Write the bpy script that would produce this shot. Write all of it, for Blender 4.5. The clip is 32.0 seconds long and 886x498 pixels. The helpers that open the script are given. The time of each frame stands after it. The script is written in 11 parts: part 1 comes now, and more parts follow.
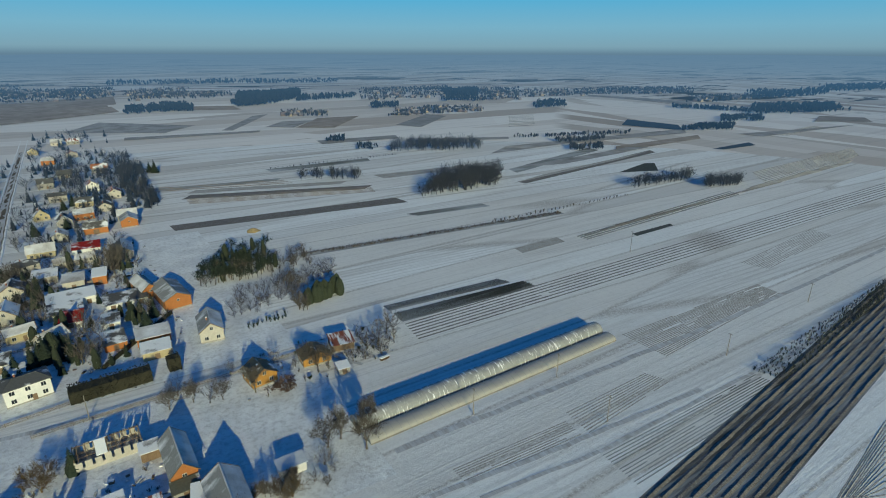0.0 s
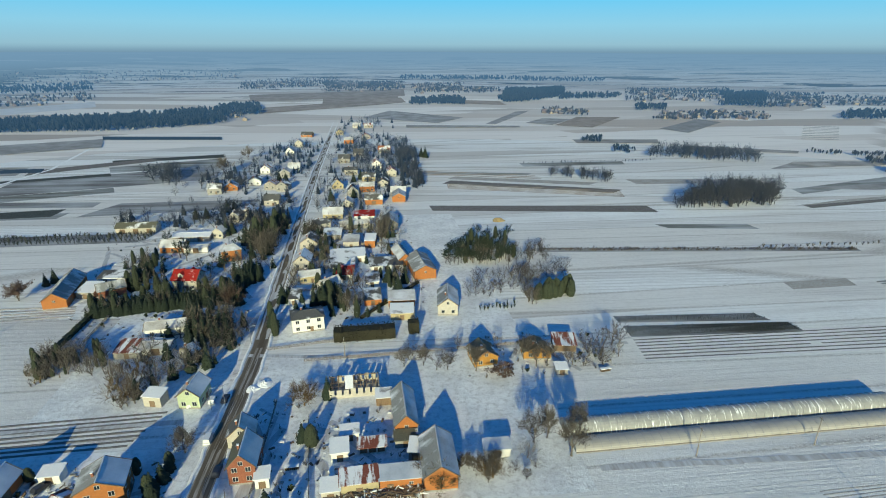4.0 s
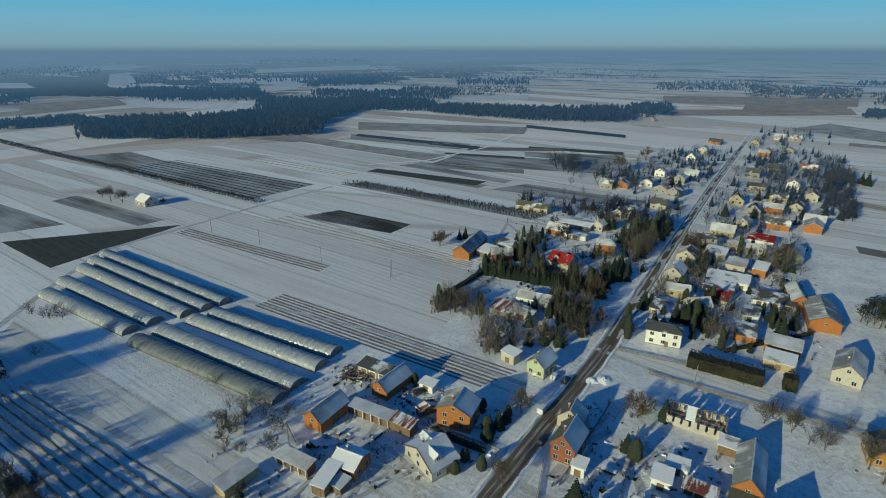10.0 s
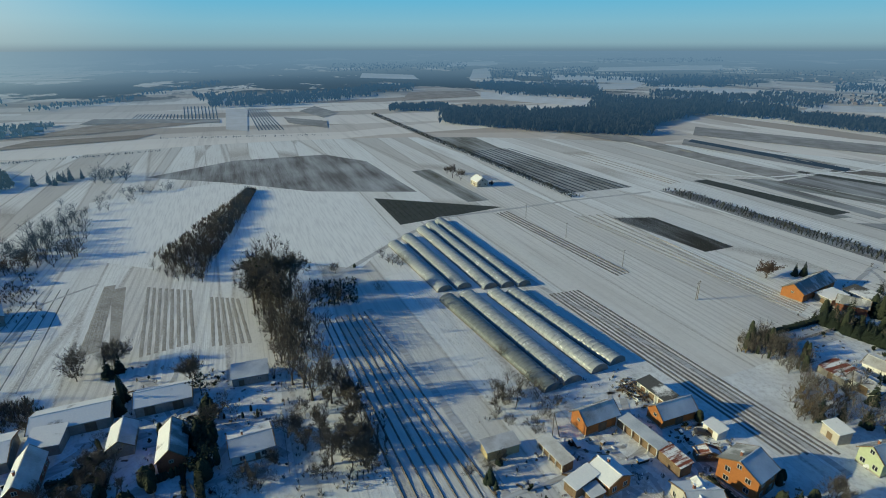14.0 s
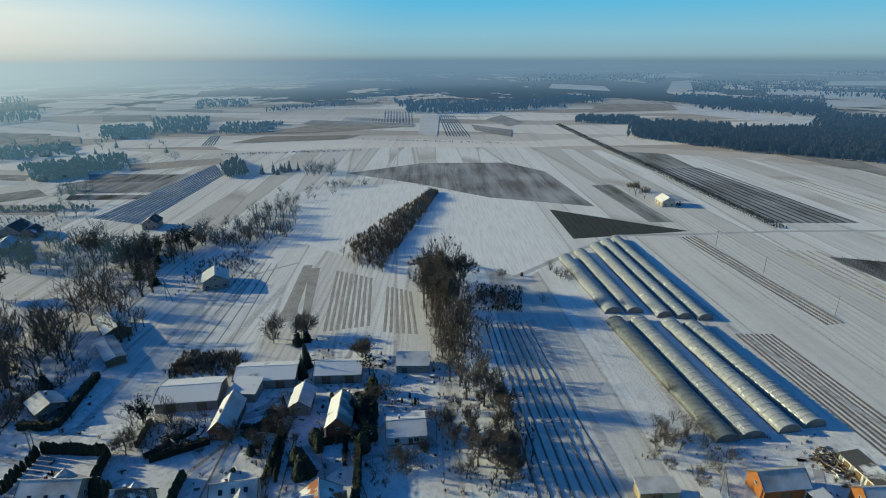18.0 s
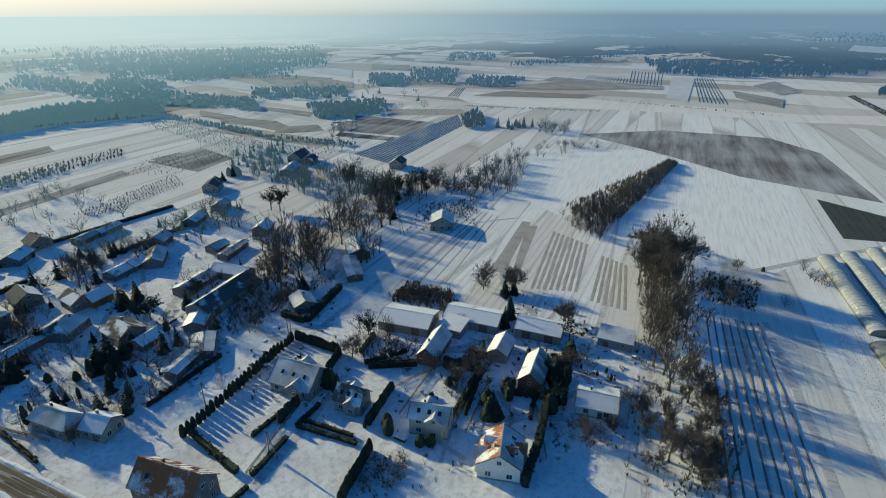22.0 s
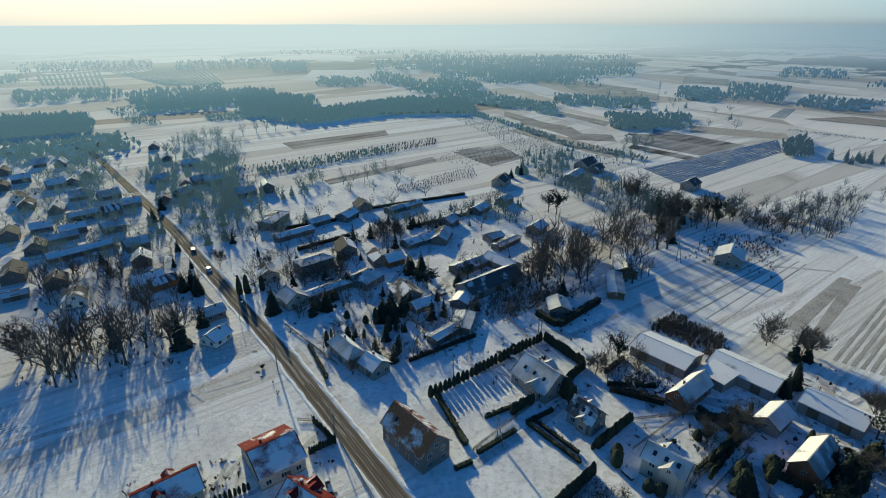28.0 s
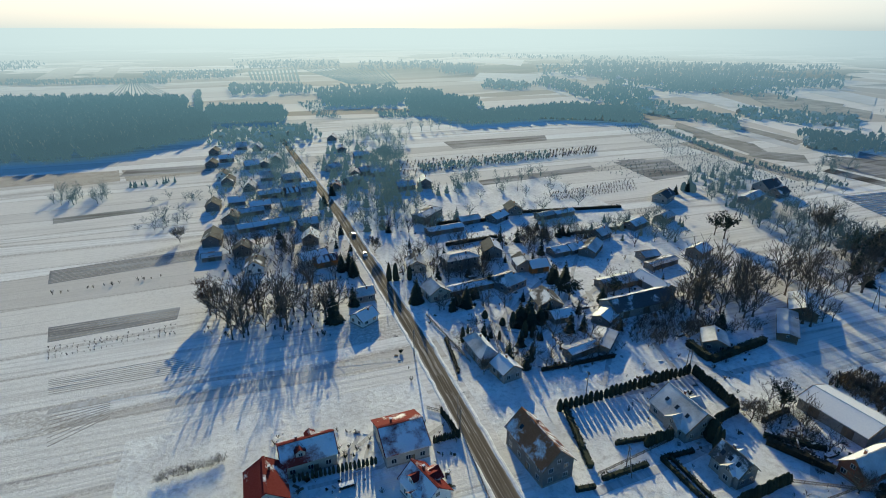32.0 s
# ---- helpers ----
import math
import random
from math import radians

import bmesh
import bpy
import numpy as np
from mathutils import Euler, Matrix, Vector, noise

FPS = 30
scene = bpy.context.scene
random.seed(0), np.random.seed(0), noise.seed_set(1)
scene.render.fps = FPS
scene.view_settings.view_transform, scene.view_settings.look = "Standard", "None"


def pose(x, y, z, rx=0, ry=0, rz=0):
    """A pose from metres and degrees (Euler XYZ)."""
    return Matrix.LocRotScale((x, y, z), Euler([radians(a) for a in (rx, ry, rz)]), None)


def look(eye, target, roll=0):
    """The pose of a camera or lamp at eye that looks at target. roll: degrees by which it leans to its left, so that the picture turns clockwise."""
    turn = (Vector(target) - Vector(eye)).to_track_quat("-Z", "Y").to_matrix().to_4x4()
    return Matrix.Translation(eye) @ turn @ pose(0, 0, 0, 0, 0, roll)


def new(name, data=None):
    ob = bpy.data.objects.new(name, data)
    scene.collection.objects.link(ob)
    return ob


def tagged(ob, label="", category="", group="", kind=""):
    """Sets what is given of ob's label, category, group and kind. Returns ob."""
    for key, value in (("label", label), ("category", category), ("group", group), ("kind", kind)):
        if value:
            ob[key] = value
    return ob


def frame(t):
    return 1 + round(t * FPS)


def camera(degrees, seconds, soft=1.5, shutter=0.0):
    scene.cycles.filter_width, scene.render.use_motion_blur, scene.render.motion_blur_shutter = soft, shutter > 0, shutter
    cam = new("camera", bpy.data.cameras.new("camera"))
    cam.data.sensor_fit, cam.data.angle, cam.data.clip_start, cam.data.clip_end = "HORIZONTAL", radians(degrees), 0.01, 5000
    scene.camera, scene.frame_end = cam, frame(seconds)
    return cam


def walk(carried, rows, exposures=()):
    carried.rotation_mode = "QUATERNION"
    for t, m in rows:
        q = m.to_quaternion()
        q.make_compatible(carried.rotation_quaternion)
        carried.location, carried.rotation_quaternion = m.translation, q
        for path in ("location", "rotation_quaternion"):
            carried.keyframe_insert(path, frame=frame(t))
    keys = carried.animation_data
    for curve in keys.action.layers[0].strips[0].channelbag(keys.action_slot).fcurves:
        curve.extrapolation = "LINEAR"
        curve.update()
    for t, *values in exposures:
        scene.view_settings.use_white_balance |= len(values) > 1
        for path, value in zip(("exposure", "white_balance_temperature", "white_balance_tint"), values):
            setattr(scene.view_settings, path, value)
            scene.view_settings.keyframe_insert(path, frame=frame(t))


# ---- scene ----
# A drone hovers 100 m over the village and turns on the spot.
cam = camera(79.32, 32.0, 1.0)
EXPOSURES = [(0.0, -0.46, 6200, 3), (1.0, -0.46, 6200, 3), (2.0, -0.17, 6300, 4), (3.5, 0.06, 6350, 3), (6.0, 0.08, 6350, 2), (7.0, -0.12, 6350, 2), (9.0, -0.52, 6250, 2), (12.0, -0.36, 6450, 2), (17.0, -0.26, 6750, 5), (20.0, -0.08, 6800, 6), (22.0, 0.0, 6850, 6), (25.0, -0.08, 6900, 7), (28.0, -0.04, 6900, 7), (32.0, 0.12, 6950, 8)]
PATH = [
    (0.0, pose(0, 0, 100, 69.666, -0.098, -32.699)),
    (0.5, pose(0, 0, 100, 69.615, -0.105, -29.794)),
    (1.0, pose(0, 0, 100, 69.554, -0.106, -25.855)),
    (1.5, pose(0, 0, 100, 69.503, -0.105, -22.103)),
    (2.0, pose(0, 0, 100, 69.467, -0.116, -18.385)),
    (2.5, pose(0, 0, 100, 69.444, -0.124, -14.881)),
    (3.0, pose(0, 0, 100, 69.444, -0.113, -11.802)),
    (3.5, pose(0, 0, 100, 69.459, -0.105, -8.827)),
    (5.5, pose(0, 0, 100, 69.490, -0.152, 2.110)),
    (6.0, pose(0, 0, 100, 69.501, -0.101, 4.856)),
    (6.5, pose(0, 0, 100, 69.497, -0.087, 7.767)),
    (7.0, pose(0, 0, 100, 69.480, -0.070, 11.291)),
    (7.5, pose(0, 0, 100, 69.467, -0.015, 14.690)),
    (8.0, pose(0, 0, 100, 69.467, 0.046, 18.456)),
    (8.5, pose(0, 0, 100, 69.469, 0.055, 22.183)),
    (9.0, pose(0, 0, 100, 69.466, 0.023, 26.243)),
    (9.5, pose(0, 0, 100, 69.451, 0.001, 30.432)),
    (10.0, pose(0, 0, 100, 69.437, -0.003, 34.963)),
    (10.5, pose(0, 0, 100, 69.430, 0.004, 38.703)),
    (11.0, pose(0, 0, 100, 69.426, 0.018, 42.561)),
    (11.5, pose(0, 0, 100, 69.426, 0.026, 46.322)),
    (12.0, pose(0, 0, 100, 69.415, 0.029, 50.513)),
    (12.5, pose(0, 0, 100, 69.391, 0.027, 54.917)),
    (13.0, pose(0, 0, 100, 69.356, 0.026, 60.052)),
    (13.5, pose(0, 0, 100, 69.321, 0.031, 64.475)),
    (14.0, pose(0, 0, 100, 69.306, 0.031, 68.690)),
    (14.5, pose(0, 0, 100, 69.312, 0.020, 71.283)),
    (16.5, pose(0, 0, 100, 70.317, 0.103, 78.014)),
    (17.0, pose(0, 0, 100, 70.330, 0.083, 80.683)),
    (17.5, pose(0, 0, 100, 70.322, 0.071, 84.195)),
    (18.0, pose(0, 0, 100, 70.323, 0.047, 87.902)),
    (18.5, pose(0, 0, 100, 70.327, 0.008, 91.825)),
    (19.0, pose(0, 0, 100, 70.324, -0.017, 96.757)),
    (19.5, pose(0, 0, 100, 70.336, -0.032, 101.073)),
    (20.0, pose(0, 0, 100, 70.370, -0.048, 104.565)),
    (20.5, pose(0, 0, 100, 70.321, -0.051, 107.192)),
    (21.0, pose(0, 0, 100, 70.087, -0.052, 109.271)),
    (21.5, pose(0, 0, 100, 67.485, -0.086, 111.030)),
    (22.0, pose(0, 0, 100, 66.081, -0.048, 112.592)),
    (22.5, pose(0, 0, 100, 66.154, -0.046, 114.738)),
    (23.0, pose(0, 0, 100, 66.227, -0.030, 117.123)),
    (23.5, pose(0, 0, 100, 66.301, -0.003, 119.407)),
    (24.0, pose(0, 0, 100, 66.374, 0.029, 121.793)),
    (24.5, pose(0, 0, 100, 66.439, 0.044, 124.306)),
    (25.0, pose(0, 0, 100, 66.505, 0.024, 127.598)),
    (25.5, pose(0, 0, 100, 66.566, -0.031, 130.815)),
    (27.5, pose(0, 0, 100, 66.833, 0.009, 140.481)),
    (28.0, pose(0, 0, 100, 66.871, -0.008, 143.108)),
    (28.5, pose(0, 0, 100, 66.929, -0.051, 145.774)),
    (29.0, pose(0, 0, 100, 66.989, -0.105, 148.321)),
    (29.5, pose(0, 0, 100, 67.038, -0.116, 150.343)),
    (30.0, pose(0, 0, 100, 67.075, -0.095, 152.206)),
    (30.5, pose(0, 0, 100, 67.103, -0.113, 154.173)),
    (31.0, pose(0, 0, 100, 67.143, -0.146, 156.204)),
    (31.5, pose(0, 0, 100, 67.191, -0.151, 158.022)),
    (32.0, pose(0, 0, 100, 67.237, -0.142, 159.976)),
]
walk(cam, PATH, EXPOSURES)

# ---- light ----
SUN_YAW, SUN_UP = 168.0, 16.0
sun_dir = Vector((-math.sin(radians(SUN_YAW)) * math.cos(radians(SUN_UP)),
                  math.cos(radians(SUN_YAW)) * math.cos(radians(SUN_UP)), math.sin(radians(SUN_UP))))
sun = new("sun", bpy.data.lights.new("sun", "SUN"))
sun.data.energy, sun.data.angle, sun.data.color = 5.2, radians(0.6), (0.93, 0.87, 0.55)
sun.matrix_world = look(sun_dir * 300, (0, 0, 0))

world = bpy.data.worlds.new("world")
scene.world = world
world.use_nodes = True
wn, wl = world.node_tree.nodes, world.node_tree.links
sky = wn.new("ShaderNodeTexSky")
sky.sky_type, sky.sun_disc = "NISHITA", False
sky.sun_elevation, sky.sun_rotation = radians(SUN_UP), math.atan2(sun_dir.x, sun_dir.y)
sky.air_density, sky.dust_density, sky.ozone_density, sky.altitude = 1.0, 1.6, 3.0, 200
# a clear cold sky: deep blue above, a pale grey veil along the horizon that warms and brightens round the sun
up = wn.new("ShaderNodeTexCoord")
part_z = wn.new("ShaderNodeSeparateXYZ")
wl.new(up.outputs["Generated"], part_z.inputs[0])
# the land's rim lies a little under the eye, so the veil starts just below the level line
lift = wn.new("ShaderNodeMath")
lift.inputs[1].default_value = 0.012
wl.new(part_z.outputs["Z"], lift.inputs[0])


def sky_ramp(stops):
    nd = wn.new("ShaderNodeValToRGB")
    els = nd.color_ramp.elements
    while len(els) < len(stops):
        els.new(0.5)
    for e, (p, c) in zip(els, stops):
        e.position, e.color = p, (*c, 1)
    wl.new(lift.outputs[0], nd.inputs[0])
    return nd.outputs[0]


def sky_mix(fac, a, b):
    nd = wn.new("ShaderNodeMix")
    nd.data_type = "RGBA"
    if isinstance(fac, float):
        nd.inputs[0].default_value = fac
    else:
        wl.new(fac, nd.inputs[0])
    wl.new(a, nd.inputs[6])
    wl.new(b, nd.inputs[7])
    return nd.outputs[2]


# tones of the sky's foot, also painted on outlying land as haze
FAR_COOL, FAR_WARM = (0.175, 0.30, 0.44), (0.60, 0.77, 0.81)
cool = sky_ramp([(0.0, FAR_COOL), (0.008, (0.19, 0.315, 0.435)), (0.018, (0.31, 0.51, 0.63)), (0.05, (0.28, 0.60, 0.80)), (0.10, (0.12, 0.57, 0.92)), (0.35, (0.012, 0.125, 0.43)), (1.0, (0.006, 0.080, 0.31))])
warm = sky_ramp([(0.0, FAR_WARM), (0.012, (0.78, 0.84, 0.82)), (0.036, (1.02, 0.98, 0.90)), (0.07, (1.10, 1.09, 1.01)), (0.13, (0.62, 0.84, 0.95)), (0.35, (0.04, 0.20, 0.48)), (1.0, (0.006, 0.080, 0.31))])
toward = wn.new("ShaderNodeVectorMath")
toward.operation = "DOT_PRODUCT"
toward.inputs[1].default_value = sun_dir
wl.new(up.outputs["Generated"], toward.inputs[0])
near_sun = wn.new("ShaderNodeMapRange")
near_sun.interpolation_type = "SMOOTHSTEP"
near_sun.inputs["From Min"].default_value, near_sun.inputs["From Max"].default_value = 0.22, 0.98
wl.new(toward.outputs["Value"], near_sun.inputs["Value"])
veil = sky_mix(near_sun.outputs[0], cool, warm)
scaled = wn.new("ShaderNodeVectorMath")
scaled.operation = "SCALE"
scaled.inputs["Scale"].default_value = 0.10
wl.new(sky.outputs[0], scaled.inputs[0])
wl.new(sky_mix(0.92, scaled.outputs[0], veil), wn["Background"].inputs[0])
wn["Background"].inputs[1].default_value = 1.0

# ---- materials ----
M = {}


class Net:
    """A small wrapper to wire a material's nodes."""

    def __init__(self, name):
        self.mat = bpy.data.materials.new(name)
        self.mat.use_nodes = True
        self.n, self.l = self.mat.node_tree.nodes, self.mat.node_tree.links
        self.bsdf = self.n["Principled BSDF"]
        self.out = self.n["Material Output"]
        M[name] = self.mat

    def node(self, kind, **sets):
        nd = self.n.new("ShaderNode" + kind)
        for key, value in sets.items():
            if key in nd.inputs:
                nd.inputs[key].default_value = value
        return nd

    def put(self, a, b):
        self.l.new(a, b)

    def coords(self, space="Object", scale=(1, 1, 1), turn=0.0):
        tc = self.n.new("ShaderNodeTexCoord")
        mp = self.n.new("ShaderNodeMapping")
        mp.inputs["Scale"].default_value = scale
        mp.inputs["Rotation"].default_value = (0, 0, radians(turn))
        if space == "World":
            g = self.n.new("ShaderNodeNewGeometry")
            self.put(g.outputs["Position"], mp.inputs[0])
        else:
            self.put(tc.outputs[space], mp.inputs[0])
        return mp.outputs[0]

    def noise(self, vec, scale, detail=4.0, rough=0.6):
        nd = self.node("TexNoise", Scale=scale, Detail=detail, Roughness=rough)
        if vec is not None:
            self.put(vec, nd.inputs["Vector"])
        return nd.outputs["Fac"]

    def ramp(self, fac, stops):
        nd = self.n.new("ShaderNodeValToRGB")
        els = nd.color_ramp.elements
        while len(els) < len(stops):
            els.new(0.5)
        for e, (p, c) in zip(els, stops):
            e.position = p
            e.color = (*c, 1) if len(c) == 3 else c
        self.put(fac, nd.inputs[0])
        return nd.outputs[0]

    def step(self, fac, lo, hi):
        nd = self.node("MapRange")
        nd.inputs["From Min"].default_value, nd.inputs["From Max"].default_value = lo, hi
        self.put(fac, nd.inputs["Value"])
        return nd.outputs[0]

    def math(self, op, a, b=None):
        nd = self.n.new("ShaderNodeMath")
        nd.operation = op
        for k, v in enumerate((a, b)):
            if v is None:
                continue
            if isinstance(v, (int, float)):
                nd.inputs[k].default_value = v
            else:
                self.put(v, nd.inputs[k])
        return nd.outputs[0]

    def mix(self, fac, a, b, blend="MIX"):
        nd = self.n.new("ShaderNodeMix")
        nd.data_type, nd.blend_type = "RGBA", blend
        for k, v in ((0, fac), (6, a), (7, b)):
            if isinstance(v, (int, float)):
                nd.inputs[k].default_value = v
            elif isinstance(v, tuple):
                nd.inputs[k].default_value = (*v, 1)
            else:
                self.put(v, nd.inputs[k])
        return nd.outputs[2]

    def finish(self, colour, rough=0.8, bump=None, strength=0.3, dist=0.05, metal=0.0, spec=0.3):
        if isinstance(colour, tuple):
            self.bsdf.inputs["Base Color"].default_value = (*colour, 1)
        else:
            self.put(colour, self.bsdf.inputs["Base Color"])
        self.bsdf.inputs["Roughness"].default_value = rough
        self.bsdf.inputs["Metallic"].default_value = metal
        self.bsdf.inputs["Specular IOR Level"].default_value = spec
        if bump is not None:
            bp = self.node("Bump", Strength=strength, Distance=dist)
            self.put(bump, bp.inputs["Height"])
            self.put(bp.outputs[0], self.bsdf.inputs["Normal"])
        return self.mat

    def random(self):
        return self.n.new("ShaderNodeObjectInfo").outputs["Random"]

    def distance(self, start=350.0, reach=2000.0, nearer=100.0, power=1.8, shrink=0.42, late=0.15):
        """Haze painted as emission, thicker further out and sunward, fading into the sky's foot."""
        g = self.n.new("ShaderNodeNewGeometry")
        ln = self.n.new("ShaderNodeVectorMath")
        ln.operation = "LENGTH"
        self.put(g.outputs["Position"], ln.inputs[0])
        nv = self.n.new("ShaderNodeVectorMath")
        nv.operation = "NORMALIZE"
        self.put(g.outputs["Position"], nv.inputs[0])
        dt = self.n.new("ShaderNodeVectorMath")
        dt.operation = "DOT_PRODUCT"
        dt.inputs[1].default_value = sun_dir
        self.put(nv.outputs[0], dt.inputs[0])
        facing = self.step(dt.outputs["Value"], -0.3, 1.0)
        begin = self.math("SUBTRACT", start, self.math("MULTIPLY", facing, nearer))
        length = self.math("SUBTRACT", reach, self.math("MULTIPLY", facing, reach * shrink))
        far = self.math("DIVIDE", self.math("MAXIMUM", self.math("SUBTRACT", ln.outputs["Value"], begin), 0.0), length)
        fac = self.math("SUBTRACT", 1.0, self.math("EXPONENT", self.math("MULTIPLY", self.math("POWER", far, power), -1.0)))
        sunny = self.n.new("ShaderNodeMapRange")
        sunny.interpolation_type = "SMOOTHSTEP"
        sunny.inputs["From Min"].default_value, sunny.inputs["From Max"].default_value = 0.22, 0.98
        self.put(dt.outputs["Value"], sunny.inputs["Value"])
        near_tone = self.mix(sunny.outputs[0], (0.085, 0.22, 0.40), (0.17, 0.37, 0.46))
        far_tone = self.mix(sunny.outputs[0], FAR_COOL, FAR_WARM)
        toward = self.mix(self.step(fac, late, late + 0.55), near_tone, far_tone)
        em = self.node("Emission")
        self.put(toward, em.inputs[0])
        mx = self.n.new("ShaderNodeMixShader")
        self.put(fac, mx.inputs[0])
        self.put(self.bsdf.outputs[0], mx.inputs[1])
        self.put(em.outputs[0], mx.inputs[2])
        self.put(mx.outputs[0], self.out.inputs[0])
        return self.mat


SNOW = (0.90, 0.89, 0.86)


def snow_fields(name, patchy):
    """Snow over strip fields that run away from the road; each strip has its own depth of snow, rows and ruts."""
    m = Net(name)
    w = m.coords("World")
    cells = m.node("TexVoronoi", Scale=1.0, Randomness=0.9)
    m.put(m.coords("World", (0.0024, 0.046, 0.0), 3.0), cells.inputs["Vector"])
    pick = m.n.new("ShaderNodeSeparateColor")
    m.put(cells.outputs["Color"], pick.inputs[0])
    depth, rows, beige = pick.outputs[0], pick.outputs[1], pick.outputs[2]
    rake = m.noise(m.coords("World", (0.012, 0.9, 0.0), 3.0), 1.0, 5.0, 0.7)
    drift = m.noise(m.coords("World", (0.006, 0.07, 0.0), 3.0), 1.0, 4.0, 0.6)
    blot = m.noise(w, 0.02, 5.0, 0.6)
    grain = m.noise(w, 0.9, 6.0, 0.75)
    wave = m.node("TexWave", Scale=0.10, Distortion=1.6, Detail=3.0)
    wave.bands_direction = "Y"
    wave.inputs["Detail Scale"].default_value = 0.25
    m.put(m.coords("World", (1, 1, 1), 3.0), wave.inputs["Vector"])
    tone_ = m.mix(m.step(beige, 0.25, 1.0), SNOW, (0.80, 0.765, 0.715))
    tone_ = m.mix(m.math("MULTIPLY", m.step(depth, 0.62, 0.95), 0.5), tone_, (0.50, 0.46, 0.415))
    tone_ = m.mix(m.math("MULTIPLY", m.step(drift, 0.50, 0.72), 0.42), tone_, (0.52, 0.475, 0.425))
    edge = m.node("TexVoronoi", Scale=1.0, Randomness=0.9)
    edge.feature = "DISTANCE_TO_EDGE"
    m.put(m.coords("World", (0.0024, 0.046, 0.0), 3.0), edge.inputs["Vector"])
    balk = m.math("MULTIPLY", m.math("SUBTRACT", 1.0, m.step(edge.outputs["Distance"], 0.008, 0.035)), m.step(grain, 0.35, 0.6))
    tone_ = m.mix(m.math("MULTIPLY", balk, 0.7), tone_, (0.33, 0.28, 0.23))
    lines = m.math("MULTIPLY", m.step(wave.outputs["Fac"], 0.62, 0.95), m.step(rows, 0.45, 0.9))
    tone_ = m.mix(m.math("MULTIPLY", lines, 0.24), tone_, (0.34, 0.31, 0.28))
    tone_ = m.mix(m.math("MULTIPLY", m.step(rake, 0.52, 0.74), 0.55), tone_, (0.36, 0.33, 0.30))
    bare = m.math("MULTIPLY", m.step(blot, 0.50, 0.72), m.step(grain, 0.50, 0.68))
    tone_ = m.mix(m.math("MULTIPLY", bare, patchy), tone_, (0.24, 0.19, 0.14))
    bump = m.math("ADD", m.math("ADD", m.math("MULTIPLY", rake, 0.8), grain), m.math("MULTIPLY", lines, 0.1))
    tone_ = m.mix(m.math("MULTIPLY", m.step(m.noise(w, 0.35, 5.0, 0.8), 0.48, 0.72), 0.3), tone_, (0.50, 0.475, 0.44))
    m.finish(tone_, 0.95, bump, 0.6, 0.3, spec=0.04)
    # haze painted as emission over the outlying ground
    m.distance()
    return m


snow_fields("snow", 0.55)

far = Net("far_land")
cells = far.node("TexVoronoi", Scale=1.0)
far.put(far.coords("World", (0.0030, 0.017, 0.0), 3.0), cells.inputs["Vector"])
TONES = [(0.0, (0.88, 0.83, 0.77)), (0.38, (0.83, 0.77, 0.71)), (0.47, (0.58, 0.50, 0.43)), (0.55, (0.81, 0.75, 0.69)), (0.66, (0.40, 0.33, 0.27)), (0.72, (0.76, 0.70, 0.64)), (0.84, (0.53, 0.45, 0.385)), (1.0, (0.78, 0.72, 0.66))]
plots = far.ramp(cells.outputs["Color"], TONES)
across = far.node("TexVoronoi", Scale=1.0)
far.put(far.coords("World", (0.019, 0.0035, 0.0), 12.0), across.inputs["Vector"])
lie = far.n.new("ShaderNodeSeparateXYZ")
far.put(far.coords("World"), lie.inputs[0])
sideways = far.step(far.math("SUBTRACT", far.math("ABSOLUTE", lie.outputs["X"]), far.math("ABSOLUTE", lie.outputs["Y"])), -20.0, 20.0)
plots = far.mix(sideways, plots, far.ramp(across.outputs["Color"], TONES))
warp = far.noise(far.coords("World", (0.0020, 0.0034, 0.0), 20.0), 1.0, 6.0, 0.62)
part_x = far.n.new("ShaderNodeSeparateXYZ")
far.put(far.coords("World"), part_x.inputs[0])
west = far.math("MULTIPLY", far.step(part_x.outputs["X"], -1000.0, -1500.0), far.step(part_x.outputs["Y"], -900.0, -200.0))
south = far.math("MULTIPLY", far.step(part_x.outputs["Y"], -700.0, -1000.0), 0.6)
north = far.math("MULTIPLY", far.step(part_x.outputs["Y"], 500.0, 700.0), far.step(part_x.outputs["X"], -700.0, -500.0))
woods = far.step(far.math("ADD", warp, far.math("SUBTRACT", far.math("MULTIPLY", far.math("MAXIMUM", west, south), 0.13), far.math("MULTIPLY", north, 0.03))), 0.55, 0.565)
hedge = far.step(far.noise(far.coords("World", (0.0035, 0.020, 0.0), -8.0), 1.0, 5.0, 0.72), 0.565, 0.60)
rows_ = far.step(far.noise(far.coords("World", (0.004, 0.09, 0.0), 3.0), 1.0, 4.0, 0.7), 0.52, 0.7)
col = far.mix(far.math("MULTIPLY", rows_, 0.3), plots, (0.32, 0.29, 0.26))
g = far.n.new("ShaderNodeNewGeometry")
ln = far.n.new("ShaderNodeVectorMath")
ln.operation = "LENGTH"
far.put(g.outputs["Position"], ln.inputs[0])
col = far.mix(far.math("MULTIPLY", hedge, far.step(ln.outputs["Value"], 1200.0, 1400.0)), col, (0.11, 0.10, 0.09))
col = far.mix(far.math("MULTIPLY", woods, far.step(ln.outputs["Value"], 1100.0, 1300.0)), col, (0.045, 0.052, 0.056))
far.finish(col, 0.95, spec=0.05)
# haze painted as emission over the rolling land
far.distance()


